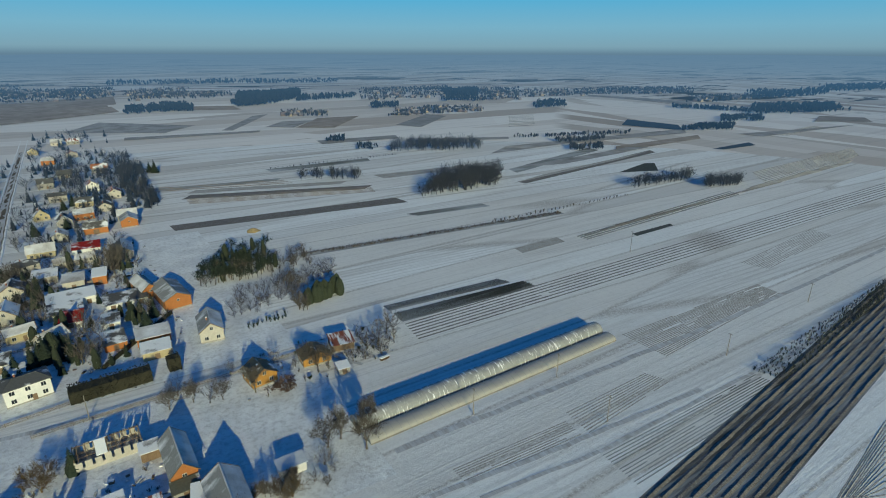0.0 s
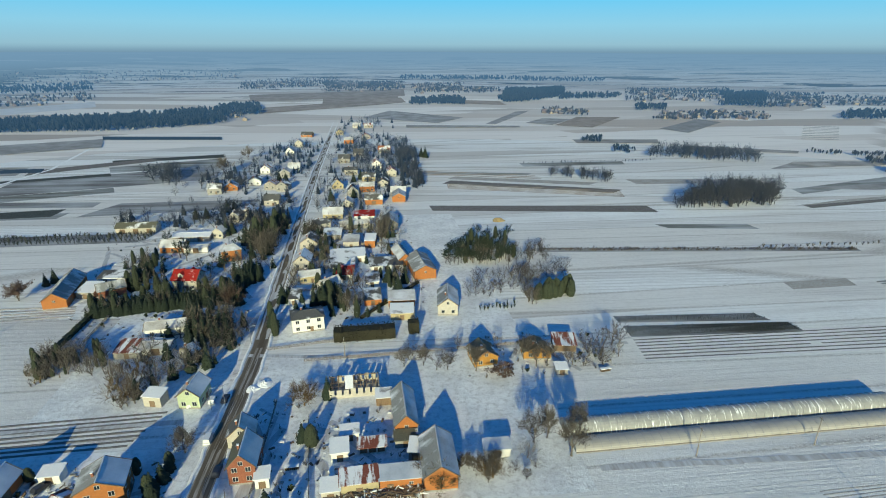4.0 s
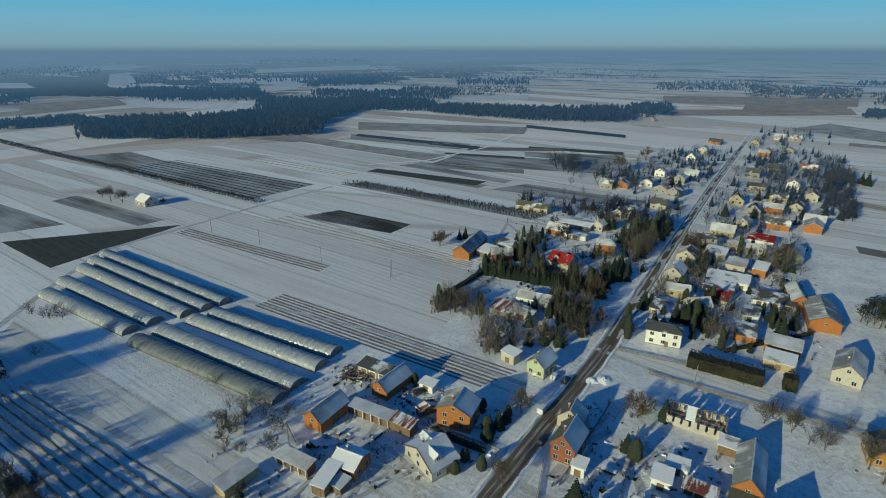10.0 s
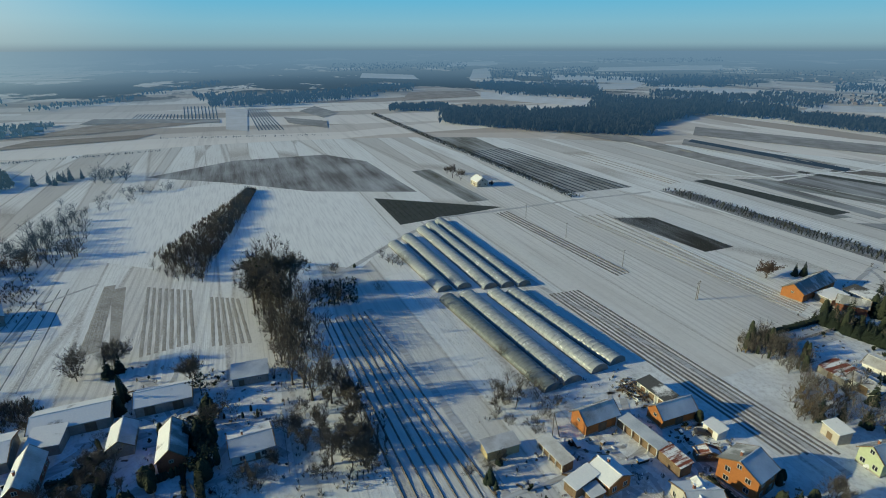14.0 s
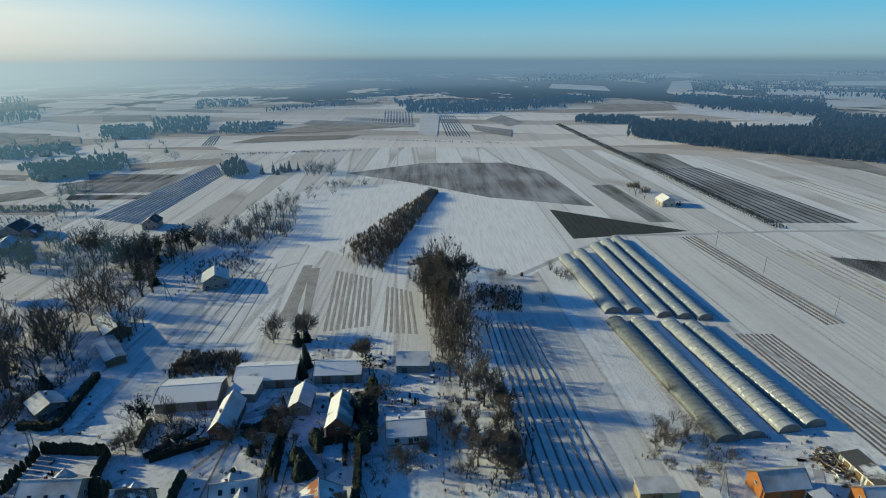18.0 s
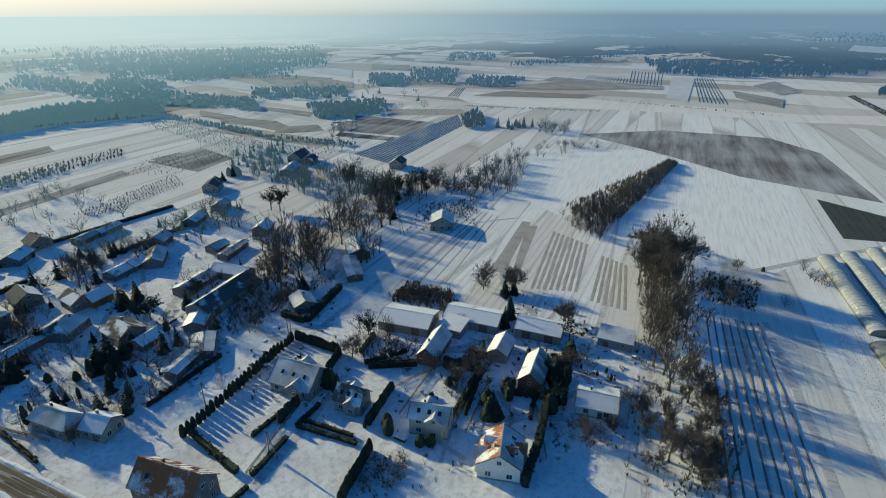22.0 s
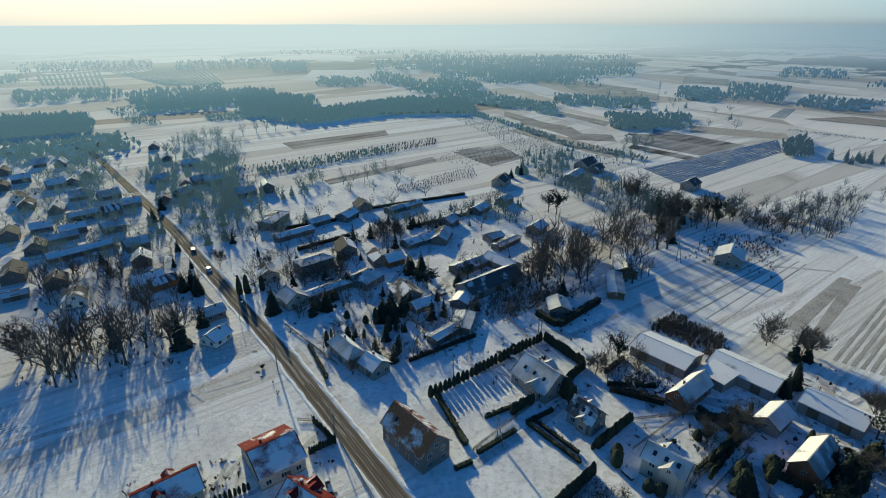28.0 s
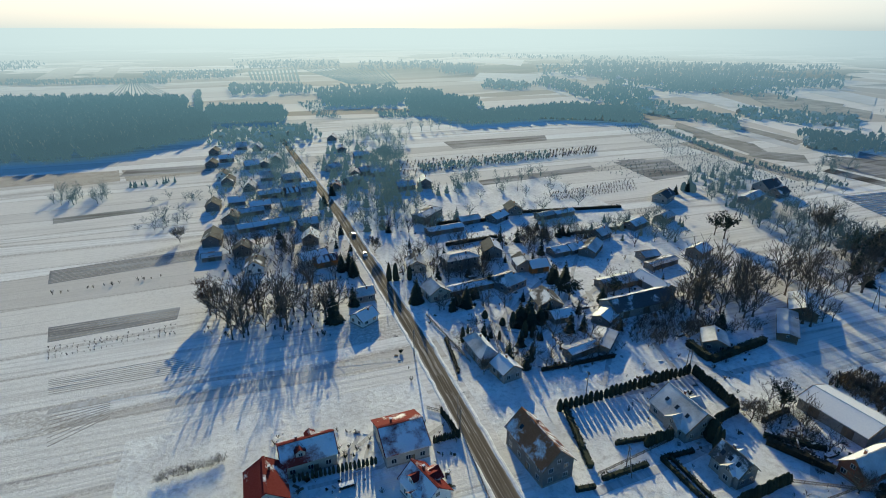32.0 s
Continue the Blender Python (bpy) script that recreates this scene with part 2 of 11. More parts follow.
def simple(name, a, b, scale=3.0, rough=0.8, bump=0.2, metal=0.0, stretch=(1, 1, 1), lo=0.35, hi=0.65, spec=0.3, vary=0.0):
    m = Net(name)
    v = m.coords("Object", stretch)
    n1 = m.noise(v, scale, 6.0, 0.65)
    n2 = m.noise(v, scale * 0.13, 2.0, 0.5)
    c = m.mix(m.step(n1, lo, hi), a, b)
    c = m.mix(m.math("MULTIPLY", m.step(n2, 0.45, 0.7), 0.35), c, tuple(0.6 * k for k in a))
    if vary:
        c = m.mix(m.math("MULTIPLY", m.random(), vary), c, tuple(0.4 * k for k in b))
    m.finish(c, rough, n1 if bump else None, bump, 0.03, metal, spec)
    return m


simple("asphalt", (0.100, 0.082, 0.062), (0.19, 0.158, 0.122), 0.8, 0.95, 0.3, 0.0, (1, 0.06, 1), spec=0.08)
simple("road_mud", (0.20, 0.175, 0.148), (0.42, 0.385, 0.35), 1.2, 0.95, 0.3, 0.0, (1, 0.1, 1), spec=0.08)
simple("road_snow", (0.66, 0.66, 0.66), (0.40, 0.37, 0.34), 0.7, 0.8, 0.3, 0.0, (1, 0.15, 1))
simple("soil", (0.11, 0.092, 0.078), (0.27, 0.25, 0.23), 2.0, 0.95, 0.5)
simple("stubble", (0.30, 0.26, 0.21), (0.55, 0.53, 0.5), 1.3, 0.95, 0.5)
simple("dark_crop", (0.035, 0.045, 0.035), (0.10, 0.10, 0.09), 1.5, 0.9, 0.4)
def thin_snow_field(name, earth, dark, cover):
    """Tilled land with wind-blown snow caught in streaks along its rows."""
    m = Net(name)
    w = m.coords("World")
    streak = m.noise(m.coords("World", (0.012, 0.11, 0.0), 3.0), 1.0, 5.0, 0.62)
    row = m.noise(m.coords("World", (0.03, 1.3, 0.0), 3.0), 1.0, 4.0, 0.7)
    clod = m.noise(w, 1.1, 5.0, 0.7)
    broad = m.noise(w, 0.018, 3.0, 0.5)
    ground_ = m.mix(m.step(clod, 0.35, 0.7), earth, dark)
    f = m.math("ADD", m.math("MULTIPLY", streak, 0.6), m.math("ADD", m.math("MULTIPLY", row, 0.25), m.math("MULTIPLY", broad, 0.35)))
    lying = m.step(f, 0.62 - 0.25 * cover, 1.02 - 0.25 * cover)
    m.finish(m.mix(lying, ground_, (0.70, 0.72, 0.73)), 0.95, m.math("ADD", row, clod), 0.5, 0.2, spec=0.04)


thin_snow_field("winter_crop", (0.17, 0.165, 0.14), (0.10, 0.10, 0.085), 0.55)
thin_snow_field("dark_furrow", (0.085, 0.08, 0.075), (0.05, 0.05, 0.048), 0.36)
thin_snow_field("grey_plough", (0.20, 0.19, 0.185), (0.13, 0.125, 0.12), 0.48)
smooth_snow = Net("clean_snow")
w = smooth_snow.coords("World")
n1, n2 = smooth_snow.noise(w, 0.6, 6.0, 0.7), smooth_snow.noise(smooth_snow.coords("World", (0.05, 0.8, 0.0), 3.0), 1.0, 4.0, 0.6)
col = smooth_snow.mix(smooth_snow.step(n2, 0.45, 0.75), SNOW, (0.69, 0.68, 0.67))
smooth_snow.finish(col, 0.95, smooth_snow.math("ADD", n1, n2), 0.35, 0.15, spec=0.04)
yard_snow = Net("garden_snow")
w = yard_snow.coords("World")
tread = yard_snow.noise(w, 0.55, 6.0, 0.75)
drifts = yard_snow.noise(w, 0.07, 4.0, 0.6)
col = yard_snow.mix(yard_snow.step(drifts, 0.40, 0.75), SNOW, (0.66, 0.65, 0.64))
col = yard_snow.mix(yard_snow.math("MULTIPLY", yard_snow.step(tread, 0.47, 0.68), 0.6), col, (0.42, 0.385, 0.345))
yard_snow.finish(col, 0.95, tread, 0.8, 0.35, spec=0.04)
simple("orange_brick", (0.44, 0.17, 0.05), (0.34, 0.125, 0.042), 5.0, 0.85, 0.3)
simple("red_brick", (0.23, 0.078, 0.045), (0.31, 0.12, 0.07), 5.0, 0.85, 0.3)
simple("cream_plaster", (0.53, 0.485, 0.41), (0.43, 0.395, 0.335), 1.2, 0.85, 0.1)
simple("white_plaster", (0.80, 0.78, 0.72), (0.7, 0.68, 0.64), 1.2, 0.85, 0.1)
simple("yellow_plaster", (0.47, 0.39, 0.23), (0.40, 0.335, 0.20), 1.2, 0.85, 0.1)
simple("green_plaster", (0.48, 0.53, 0.34), (0.42, 0.47, 0.31), 1.2, 0.85, 0.1)
simple("grey_plaster", (0.36, 0.34, 0.31), (0.26, 0.245, 0.22), 1.2, 0.9, 0.2)
# grey plaster darkened in its colour for walls that lie in shade
simple("dim_plaster", (0.26, 0.235, 0.215), (0.17, 0.155, 0.145), 1.2, 0.9, 0.2, vary=0.3)
simple("golden_wood", (0.46, 0.235, 0.05), (0.33, 0.16, 0.035), 4.0, 0.7, 0.3, 0.0, (0.3, 0.3, 6))
simple("brown_wood", (0.15, 0.095, 0.06), (0.24, 0.17, 0.11), 4.0, 0.85, 0.3, 0.0, (4, 4, 0.4))
simple("white_trim", (0.62, 0.61, 0.58), (0.5, 0.5, 0.48), 2.0, 0.5, 0.0)
simple("chimney_brick", (0.33, 0.13, 0.08), (0.22, 0.10, 0.07), 7.0, 0.9, 0.3)
simple("bark", (0.105, 0.088, 0.072), (0.17, 0.142, 0.118), 3.0, 0.95, 0.0, vary=0.4)
simple("twig", (0.115, 0.097, 0.080), (0.170, 0.145, 0.118), 1.0, 0.95, 0.0, vary=0.45)
simple("golden_twig", (0.17, 0.115, 0.05), (0.12, 0.08, 0.04), 1.0, 0.95, 0.0)
simple("russet_leaf", (0.095, 0.062, 0.045), (0.14, 0.09, 0.065), 1.0, 0.95, 0.0)
simple("needle", (0.019, 0.031, 0.023), (0.041, 0.055, 0.036), 1.5, 0.9, 0.0, vary=0.5)
simple("hedge_leaf", (0.028, 0.038, 0.024), (0.055, 0.064, 0.038), 2.0, 0.9, 0.0, vary=0.5)
simple("netting", (0.22, 0.25, 0.29), (0.15, 0.175, 0.21), 0.6, 0.8, 0.2)
simple("dry_hedge", (0.024, 0.024, 0.015), (0.05, 0.045, 0.028), 2.0, 0.9, 0.0, vary=0.4)
simple("post_wood", (0.20, 0.17, 0.14), (0.3, 0.27, 0.23), 3.0, 0.9, 0.1)
simple("steel", (0.35, 0.36, 0.37), (0.28, 0.28, 0.29), 3.0, 0.45, 0.0, 0.7)
simple("car_white", (0.75, 0.75, 0.75), (0.68, 0.68, 0.68), 1.0, 0.35, 0.0, 0.0, spec=0.5)
simple("car_dark", (0.03, 0.032, 0.04), (0.05, 0.05, 0.06), 1.0, 0.3, 0.0, 0.0, spec=0.5)
simple("tyre", (0.02, 0.02, 0.02), (0.04, 0.04, 0.04), 5.0, 0.9, 0.0)
simple("hay", (0.45, 0.33, 0.15), (0.34, 0.25, 0.12), 4.0, 0.95, 0.3)
simple("rubble", (0.12, 0.11, 0.10), (0.5, 0.5, 0.5), 1.5, 0.95, 0.3)
glass = Net("window_glass")
glass.finish((0.02, 0.025, 0.03), 0.12, spec=0.6)


def roof_mat(name, base, amount, metal=0.0, rough=0.88, ribs=0.0, soft=0.05, melt=1.0):
    """A roof covering with snow lying on part of it."""
    m = Net(name)
    g = m.coords("Object")
    off = m.n.new("ShaderNodeVectorMath")
    off.operation = "ADD"
    sh = m.n.new("ShaderNodeCombineXYZ")
    m.put(m.math("MULTIPLY", m.random(), 90.0), sh.inputs[0])
    m.put(m.math("MULTIPLY", m.random(), 37.0), sh.inputs[1])
    m.put(g, off.inputs[0])
    m.put(sh.outputs[0], off.inputs[1])
    run = m.n.new("ShaderNodeMapping")
    run.inputs["Scale"].default_value = (melt, 1.0 / melt, 1.0)
    m.put(off.outputs[0], run.inputs[0])
    n1 = m.noise(run.outputs[0], 0.16 * melt ** 0.5, 5.0, 0.55)
    n2 = m.noise(off.outputs[0], 2.2, 5.0, 0.7)
    wv = m.node("TexWave", Scale=ribs or 1.6, Distortion=0.3)
    m.put(g, wv.inputs["Vector"])
    tile = m.mix(m.math("MULTIPLY", wv.outputs["Fac"], 0.35), base, tuple(0.55 * k for k in base))
    tile = m.mix(m.math("MULTIPLY", m.step(n2, 0.4, 0.7), 0.3), tile, tuple(min(1, 1.5 * k + 0.03) for k in base))
    f = m.math("ADD", n1, m.math("MULTIPLY", m.math("SUBTRACT", n2, 0.5), 0.22))
    lying = m.step(f, 0.78 - 0.5 * amount - soft, 0.78 - 0.5 * amount + soft)
    white = m.mix(n2, SNOW, (0.66, 0.67, 0.70))
    m.finish(m.mix(lying, tile, white), rough, m.math("ADD", lying, m.math("MULTIPLY", wv.outputs["Fac"], 0.4)), 0.3, 0.06, metal, 0.1)


roof_mat("roof_snow", (0.30, 0.29, 0.28), 0.92)
roof_mat("roof_thin", (0.36, 0.33, 0.30), 0.56, soft=0.22)
roof_mat("roof_old", (0.10, 0.095, 0.09), 0.52)
roof_mat("roof_grey", (0.27, 0.265, 0.25), 0.36, soft=0.12, melt=1.6)
roof_mat("roof_dark", (0.10, 0.10, 0.10), 0.30)
roof_mat("roof_metal", (0.40, 0.44, 0.48), 0.56, 0.15, 0.5, 3.0, soft=0.3)
roof_mat("roof_red", (0.30, 0.020, 0.016), 0.30)
roof_mat("roof_maroon", (0.17, 0.018, 0.016), 0.34)
roof_mat("roof_red_snow", (0.26, 0.04, 0.03), 0.70, soft=0.08)
roof_mat("roof_rust", (0.20, 0.065, 0.045), 0.56, melt=2.6)
roof_mat("roof_tile", (0.34, 0.13, 0.06), 0.50)
roof_mat("roof_moss", (0.12, 0.115, 0.085), 0.35)

film = Net("tunnel_film")
v = film.coords("Object")
n1 = film.noise(v, 0.35, 5.0, 0.65)
n2 = film.noise(v, 2.5, 4.0, 0.7)
skin = film.mix(film.step(n1, 0.35, 0.7), (0.42, 0.44, 0.45), (0.27, 0.29, 0.30))
# white blotches: glints on the film and thin snow, both painted in
skin = film.mix(film.step(film.noise(film.coords("Object", (0.35, 1.0, 1.0)), 0.8, 5.0, 0.7), 0.58, 0.66), skin, (0.74, 0.75, 0.75))
film.finish(skin, 0.36, n2, 0.15, 0.05, 0.0, 0.5)
film.bsdf.inputs["Transmission Weight"].default_value = 0.0
wet = Net("tunnel_film_streaked")
n1 = wet.noise(wet.coords("Object"), 0.4, 5.0, 0.65)
streaks = wet.noise(wet.coords("Object", (1.6, 0.25, 0.25)), 0.9, 5.0, 0.7)
tone = wet.mix(wet.step(n1, 0.35, 0.7), (0.36, 0.36, 0.345), (0.25, 0.25, 0.245))
wet.finish(wet.mix(wet.step(streaks, 0.56, 0.62), tone, (0.85, 0.86, 0.86)), 0.45, n1, 0.15, 0.05)
dusty = Net("tunnel_film_dusty")
n1 = dusty.noise(dusty.coords("Object", (0.3, 1.0, 1.0)), 0.5, 5.0, 0.65)
dusty.finish(dusty.mix(dusty.step(n1, 0.35, 0.7), (0.43, 0.405, 0.36), (0.35, 0.33, 0.295)), 0.5, n1, 0.12, 0.05)
old = Net("tunnel_film_grey")
n1 = old.noise(old.coords("Object"), 0.5, 5.0, 0.65)
old.finish(old.mix(old.step(n1, 0.35, 0.7), (0.22, 0.24, 0.24), (0.14, 0.155, 0.155)), 0.45, n1, 0.15, 0.05)

# far copies: haze painted as emission, far_forest's base blued for it too
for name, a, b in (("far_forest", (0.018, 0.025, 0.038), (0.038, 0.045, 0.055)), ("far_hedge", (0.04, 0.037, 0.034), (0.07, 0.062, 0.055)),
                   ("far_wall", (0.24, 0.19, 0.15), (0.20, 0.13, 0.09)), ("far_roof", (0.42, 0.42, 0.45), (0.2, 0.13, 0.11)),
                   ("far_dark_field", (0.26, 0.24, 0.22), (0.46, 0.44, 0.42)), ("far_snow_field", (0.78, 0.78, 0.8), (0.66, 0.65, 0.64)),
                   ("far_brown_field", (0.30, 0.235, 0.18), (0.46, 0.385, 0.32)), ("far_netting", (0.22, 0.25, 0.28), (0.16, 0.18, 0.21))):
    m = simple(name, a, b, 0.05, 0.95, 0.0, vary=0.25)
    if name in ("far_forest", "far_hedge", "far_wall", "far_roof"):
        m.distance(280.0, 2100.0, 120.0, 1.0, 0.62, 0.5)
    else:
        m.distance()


# ---- mesh helpers ----
def mesh_of(name, verts, faces, mats, index=None, smooth=False):
    me = bpy.data.meshes.new(name)
    me.from_pydata(verts, [], faces)
    for m in mats if isinstance(mats, (list, tuple)) else [mats]:
        me.materials.append(M[m])
    if index:
        me.polygons.foreach_set("material_index", index)
    if smooth:
        me.polygons.foreach_set("use_smooth", [True] * len(faces))
    me.update()
    return me


def part(name, me, parent, m=None, label=""):
    ob = new(name, me)
    ob.parent = parent
    if m is not None:
        ob.matrix_basis = m
    return tagged(ob, label)


def thing(name, x, y, rot=0.0, label="", category="", group="", z=0.0, kind=""):
    ob = new(name)
    ob.empty_display_size = 0.5
    ob.matrix_basis = pose(x, y, z, 0, 0, rot)
    return tagged(ob, label, category, group, kind)


BOX_FACES = [(0, 3, 2, 1), (4, 5, 6, 7), (0, 1, 5, 4), (1, 2, 6, 5), (2, 3, 7, 6), (3, 0, 4, 7)]


def box_verts(x0, x1, y0, y1, z0, z1):
    return [(x0, y0, z0), (x1, y0, z0), (x1, y1, z0), (x0, y1, z0), (x0, y0, z1), (x1, y0, z1), (x1, y1, z1), (x0, y1, z1)]


class Build:
    """Collects faces of one mesh."""

    def __init__(self):
        self.v, self.f, self.i = [], [], []

    def add(self, verts, faces, k=0):
        n = len(self.v)
        self.v += verts
        self.f += [tuple(n + j for j in f) for f in faces]
        self.i += [k] * len(faces)

    def box(self, x0, x1, y0, y1, z0, z1, k=0):
        self.add(box_verts(x0, x1, y0, y1, z0, z1), BOX_FACES, k)

    def tube(self, a, b, ra, rb, sides=5, k=0):
        a, b = Vector(a), Vector(b)
        d = (b - a).normalized()
        u = d.orthogonal().normalized()
        w = d.cross(u)
        ring = []
        for p, r in ((a, ra), (b, rb)):
            ring += [tuple(p + r * (u * math.cos(2 * math.pi * s / sides) + w * math.sin(2 * math.pi * s / sides))) for s in range(sides)]
        self.add(ring, [(s, (s + 1) % sides, sides + (s + 1) % sides, sides + s) for s in range(sides)], k)

    def mesh(self, name, mats, smooth=False):
        return mesh_of(name, self.v, self.f, mats, self.i, smooth)


def lerp(a, b, t):
    return a + (b - a) * t

# ---- ground ----
def ring_grid(name, r0, r1, nr, na, height, mat):
    verts, faces = [], []
    for i in range(nr + 1):
        r = r0 * (r1 / r0) ** (i / nr)
        for j in range(na):
            a = 2 * math.pi * j / na
            x, y = r * math.cos(a), r * math.sin(a)
            verts.append((x, y, height(x, y, r)))
    for i in range(nr):
        for j in range(na):
            k = (j + 1) % na
            faces.append((i * na + j, (i + 1) * na + j, (i + 1) * na + k, i * na + k))
    return mesh_of(name, verts, faces, mat, smooth=True)


g = Build()
step = 4900 / 14
for i in range(28):
    for j in range(28):
        x, y = -4900 + i * step, -4900 + j * step
        if max(abs(x + step / 2), abs(y + step / 2)) < 4900 and math.hypot(x + step / 2, y + step / 2) < 4900:
            g.add([(x, y, 0), (x + step, y, 0), (x + step, y + step, 0), (x, y + step, 0)], [(0, 1, 2, 3)])
gm = g.mesh("ground", "snow")
tagged(new("ground", gm), "snow-covered flat farmland with thin bare patches", "ground", kind="structure")


def hills(x, y, r):
    """The rolling land behind the village."""
    a = max(0.0, min(1.0, (r - 640) / 600))
    n = noise.noise(Vector((x * 0.0011, y * 0.0011, 0.3))) * 12 + noise.noise(Vector((x * 0.0032, y * 0.0032, 4.1))) * 2.5
    rim = max(0.0, (r - 2200) / 2600)
    return 0.03 + a * a * max(0.0, n + 3.0) + 66 * rim * rim


def ground_z(x, y):
    r = math.hypot(x, y)
    return hills(x, y, r) if r > 640 else 0.0


tagged(new("backdrop", ring_grid("backdrop", 640, 4850, 80, 320, hills, "far_land")),
       "hazy distant fields and woods under snow", "distant land", kind="structure")

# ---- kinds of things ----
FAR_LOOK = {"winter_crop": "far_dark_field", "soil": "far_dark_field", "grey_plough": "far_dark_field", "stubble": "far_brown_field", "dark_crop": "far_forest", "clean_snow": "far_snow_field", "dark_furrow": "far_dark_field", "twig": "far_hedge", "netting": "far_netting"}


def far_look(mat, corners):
    """The haze-painted far copy of a material once its plot lies behind the village."""
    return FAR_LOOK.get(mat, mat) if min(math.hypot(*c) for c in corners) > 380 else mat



LAID = []


def flat_field(name, corners, mat, label, z=0.012):
    """A field lying on the ground; behind the village it follows the rolling land."""
    turn = sum(x0 * y1 - x1 * y0 for (x0, y0), (x1, y1) in zip(corners, corners[1:] + corners[:1]))
    if turn < 0:
        corners = corners[::-1]
    box = (min(c[0] for c in corners), max(c[0] for c in corners), min(c[1] for c in corners), max(c[1] for c in corners))
    taken = [k for x0, x1, y0, y1, k in LAID if x0 < box[1] and x1 > box[0] and y0 < box[3] and y1 > box[2]]
    level = next(k for k in range(40) if k not in taken)
    LAID.append((*box, level))
    if z == 0.012:
        z = 0.020 + 0.004 * level
    if max(math.hypot(*c) for c in corners) < 630 or len(corners) != 4:
        me = mesh_of(name, [(x, y, z) for x, y in corners], [tuple(range(len(corners)))], mat)
    else:
        p = [Vector((*c, 0)) for c in corners]
        n = 14
        vs = []
        for i in range(n + 1):
            for j in range(n + 1):
                q = p[0].lerp(p[1], i / n).lerp(p[3].lerp(p[2], i / n), j / n)
                r = q.length
                vs.append((q.x, q.y, hills(q.x, q.y, r) + 0.5 + 0.08 * level if r > 600 else z + 0.05 * (r > 560)))
        # draped plots take the far copies with haze painted in
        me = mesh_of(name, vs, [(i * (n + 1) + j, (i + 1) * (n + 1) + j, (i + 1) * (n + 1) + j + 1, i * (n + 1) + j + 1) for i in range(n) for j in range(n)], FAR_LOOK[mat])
    return tagged(new(name, me), label, "field", kind="structure")


def lane(points, width, mat, label, z=0.060):
    """A narrow track over the snow, through the given points."""
    b = Build()
    rnd = random.Random(len(points))
    was = None
    for (x0, y0), (x1, y1) in zip(points, points[1:]):
        d = Vector((x1 - x0, y1 - y0, 0))
        n = max(1, int(d.length / 5))
        s = Vector((-d.y, d.x, 0)).normalized()
        for i in range(n + 1):
            q = Vector((x0, y0, z)) + d * i / n
            o = s * rnd.uniform(-0.25, 0.25)
            row = [tuple(q + o - s * width / 2), tuple(q + o + s * width / 2)]
            if was:
                b.add(was + row, [(0, 1, 3, 2)])
            was = row
    return tagged(new("track", b.mesh("track", mat)), label, "track", kind="structure")


def crop_rows(name, corners, count, width, height, mat, label, gap=0.15, seed=1, along=2.2):
    """Rows of soil or plants standing through the snow, from edge p0-p1 side to side towards p3-p2."""
    rnd = random.Random(seed)
    p = [Vector((*c, 0)) for c in corners]
    b = Build()
    for i in range(count):
        t = (i + 0.5) / count
        s, e = p[0].lerp(p[3], t), p[1].lerp(p[2], t)
        d = e - s
        n = max(2, int(d.length / along))
        side = Vector((-d.y, d.x, 0)).normalized()
        was = None
        for k in range(n + 1):
            q = s.lerp(e, k / n)
            q.z = ground_z(q.x, q.y)
            val = noise.noise(Vector((k * along * 0.07, i * 5.3, seed * 1.7))) + 0.55 - gap * 1.6
            w, h = width * rnd.uniform(0.85, 1.1), height * max(-0.3, min(1.2, 0.35 + val)) * rnd.uniform(0.8, 1.2)
            if h < 0.0:
                was = None
                continue
            j = side * rnd.uniform(-0.04, 0.04) * width
            ring = [tuple(q + j - side * w / 2), tuple(q + j + Vector((0, 0, h))), tuple(q + j + side * w / 2)]
            if was:
                b.add(was + ring, [(0, 1, 4, 3), (1, 2, 5, 4)])
            was = ring
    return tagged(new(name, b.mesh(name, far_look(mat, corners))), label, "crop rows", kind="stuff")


def shrub_rows(name, corners, count, spacing, size, mat, label, gap=0.1, seed=1):
    """Rows of small bare bushes and saplings, each a tuft of crossed twigs."""
    rnd = random.Random(seed)
    p = [Vector((*c, 0)) for c in corners]
    b = Build()
    for i in range(count):
        t = (i + 0.5) / count
        s, e = p[0].lerp(p[3], t), p[1].lerp(p[2], t)
        n = max(1, int((e - s).length / spacing))
        for k in range(n + 1):
            if rnd.random() < gap:
                continue
            q = s.lerp(e, k / n) + Vector((rnd.uniform(-.2, .2), rnd.uniform(-.2, .2), 0)) * spacing
            q.z = ground_z(q.x, q.y)
            h = size * rnd.uniform(0.6, 1.25)
            for f in range(9):
                a = rnd.uniform(0, 6.28)
                r = h * rnd.uniform(0.1, 0.5)
                tip = q + Vector((r * math.cos(a), r * math.sin(a), h * rnd.uniform(0.5, 1)))
                wv = Vector((-math.sin(a), math.cos(a), 0)) * h * 0.065
                b.add([tuple(q + wv * 0.4), tuple(q - wv * 0.4), tuple(tip - wv), tuple(tip + wv)], [(0, 1, 2, 3)])
    return tagged(new(name, b.mesh(name, far_look(mat, corners))), label, "bushes", kind="stuff")


WINDOW = {}
BUILT = []


def free(x, y, room=0.5):
    """Whether a spot lies outside all buildings."""
    for bx, by, c, s, l, w in BUILT:
        dx, dy = x - bx, y - by
        if abs(dx * c + dy * s) < l + room and abs(dy * c - dx * s) < w + room:
            return False
    return True


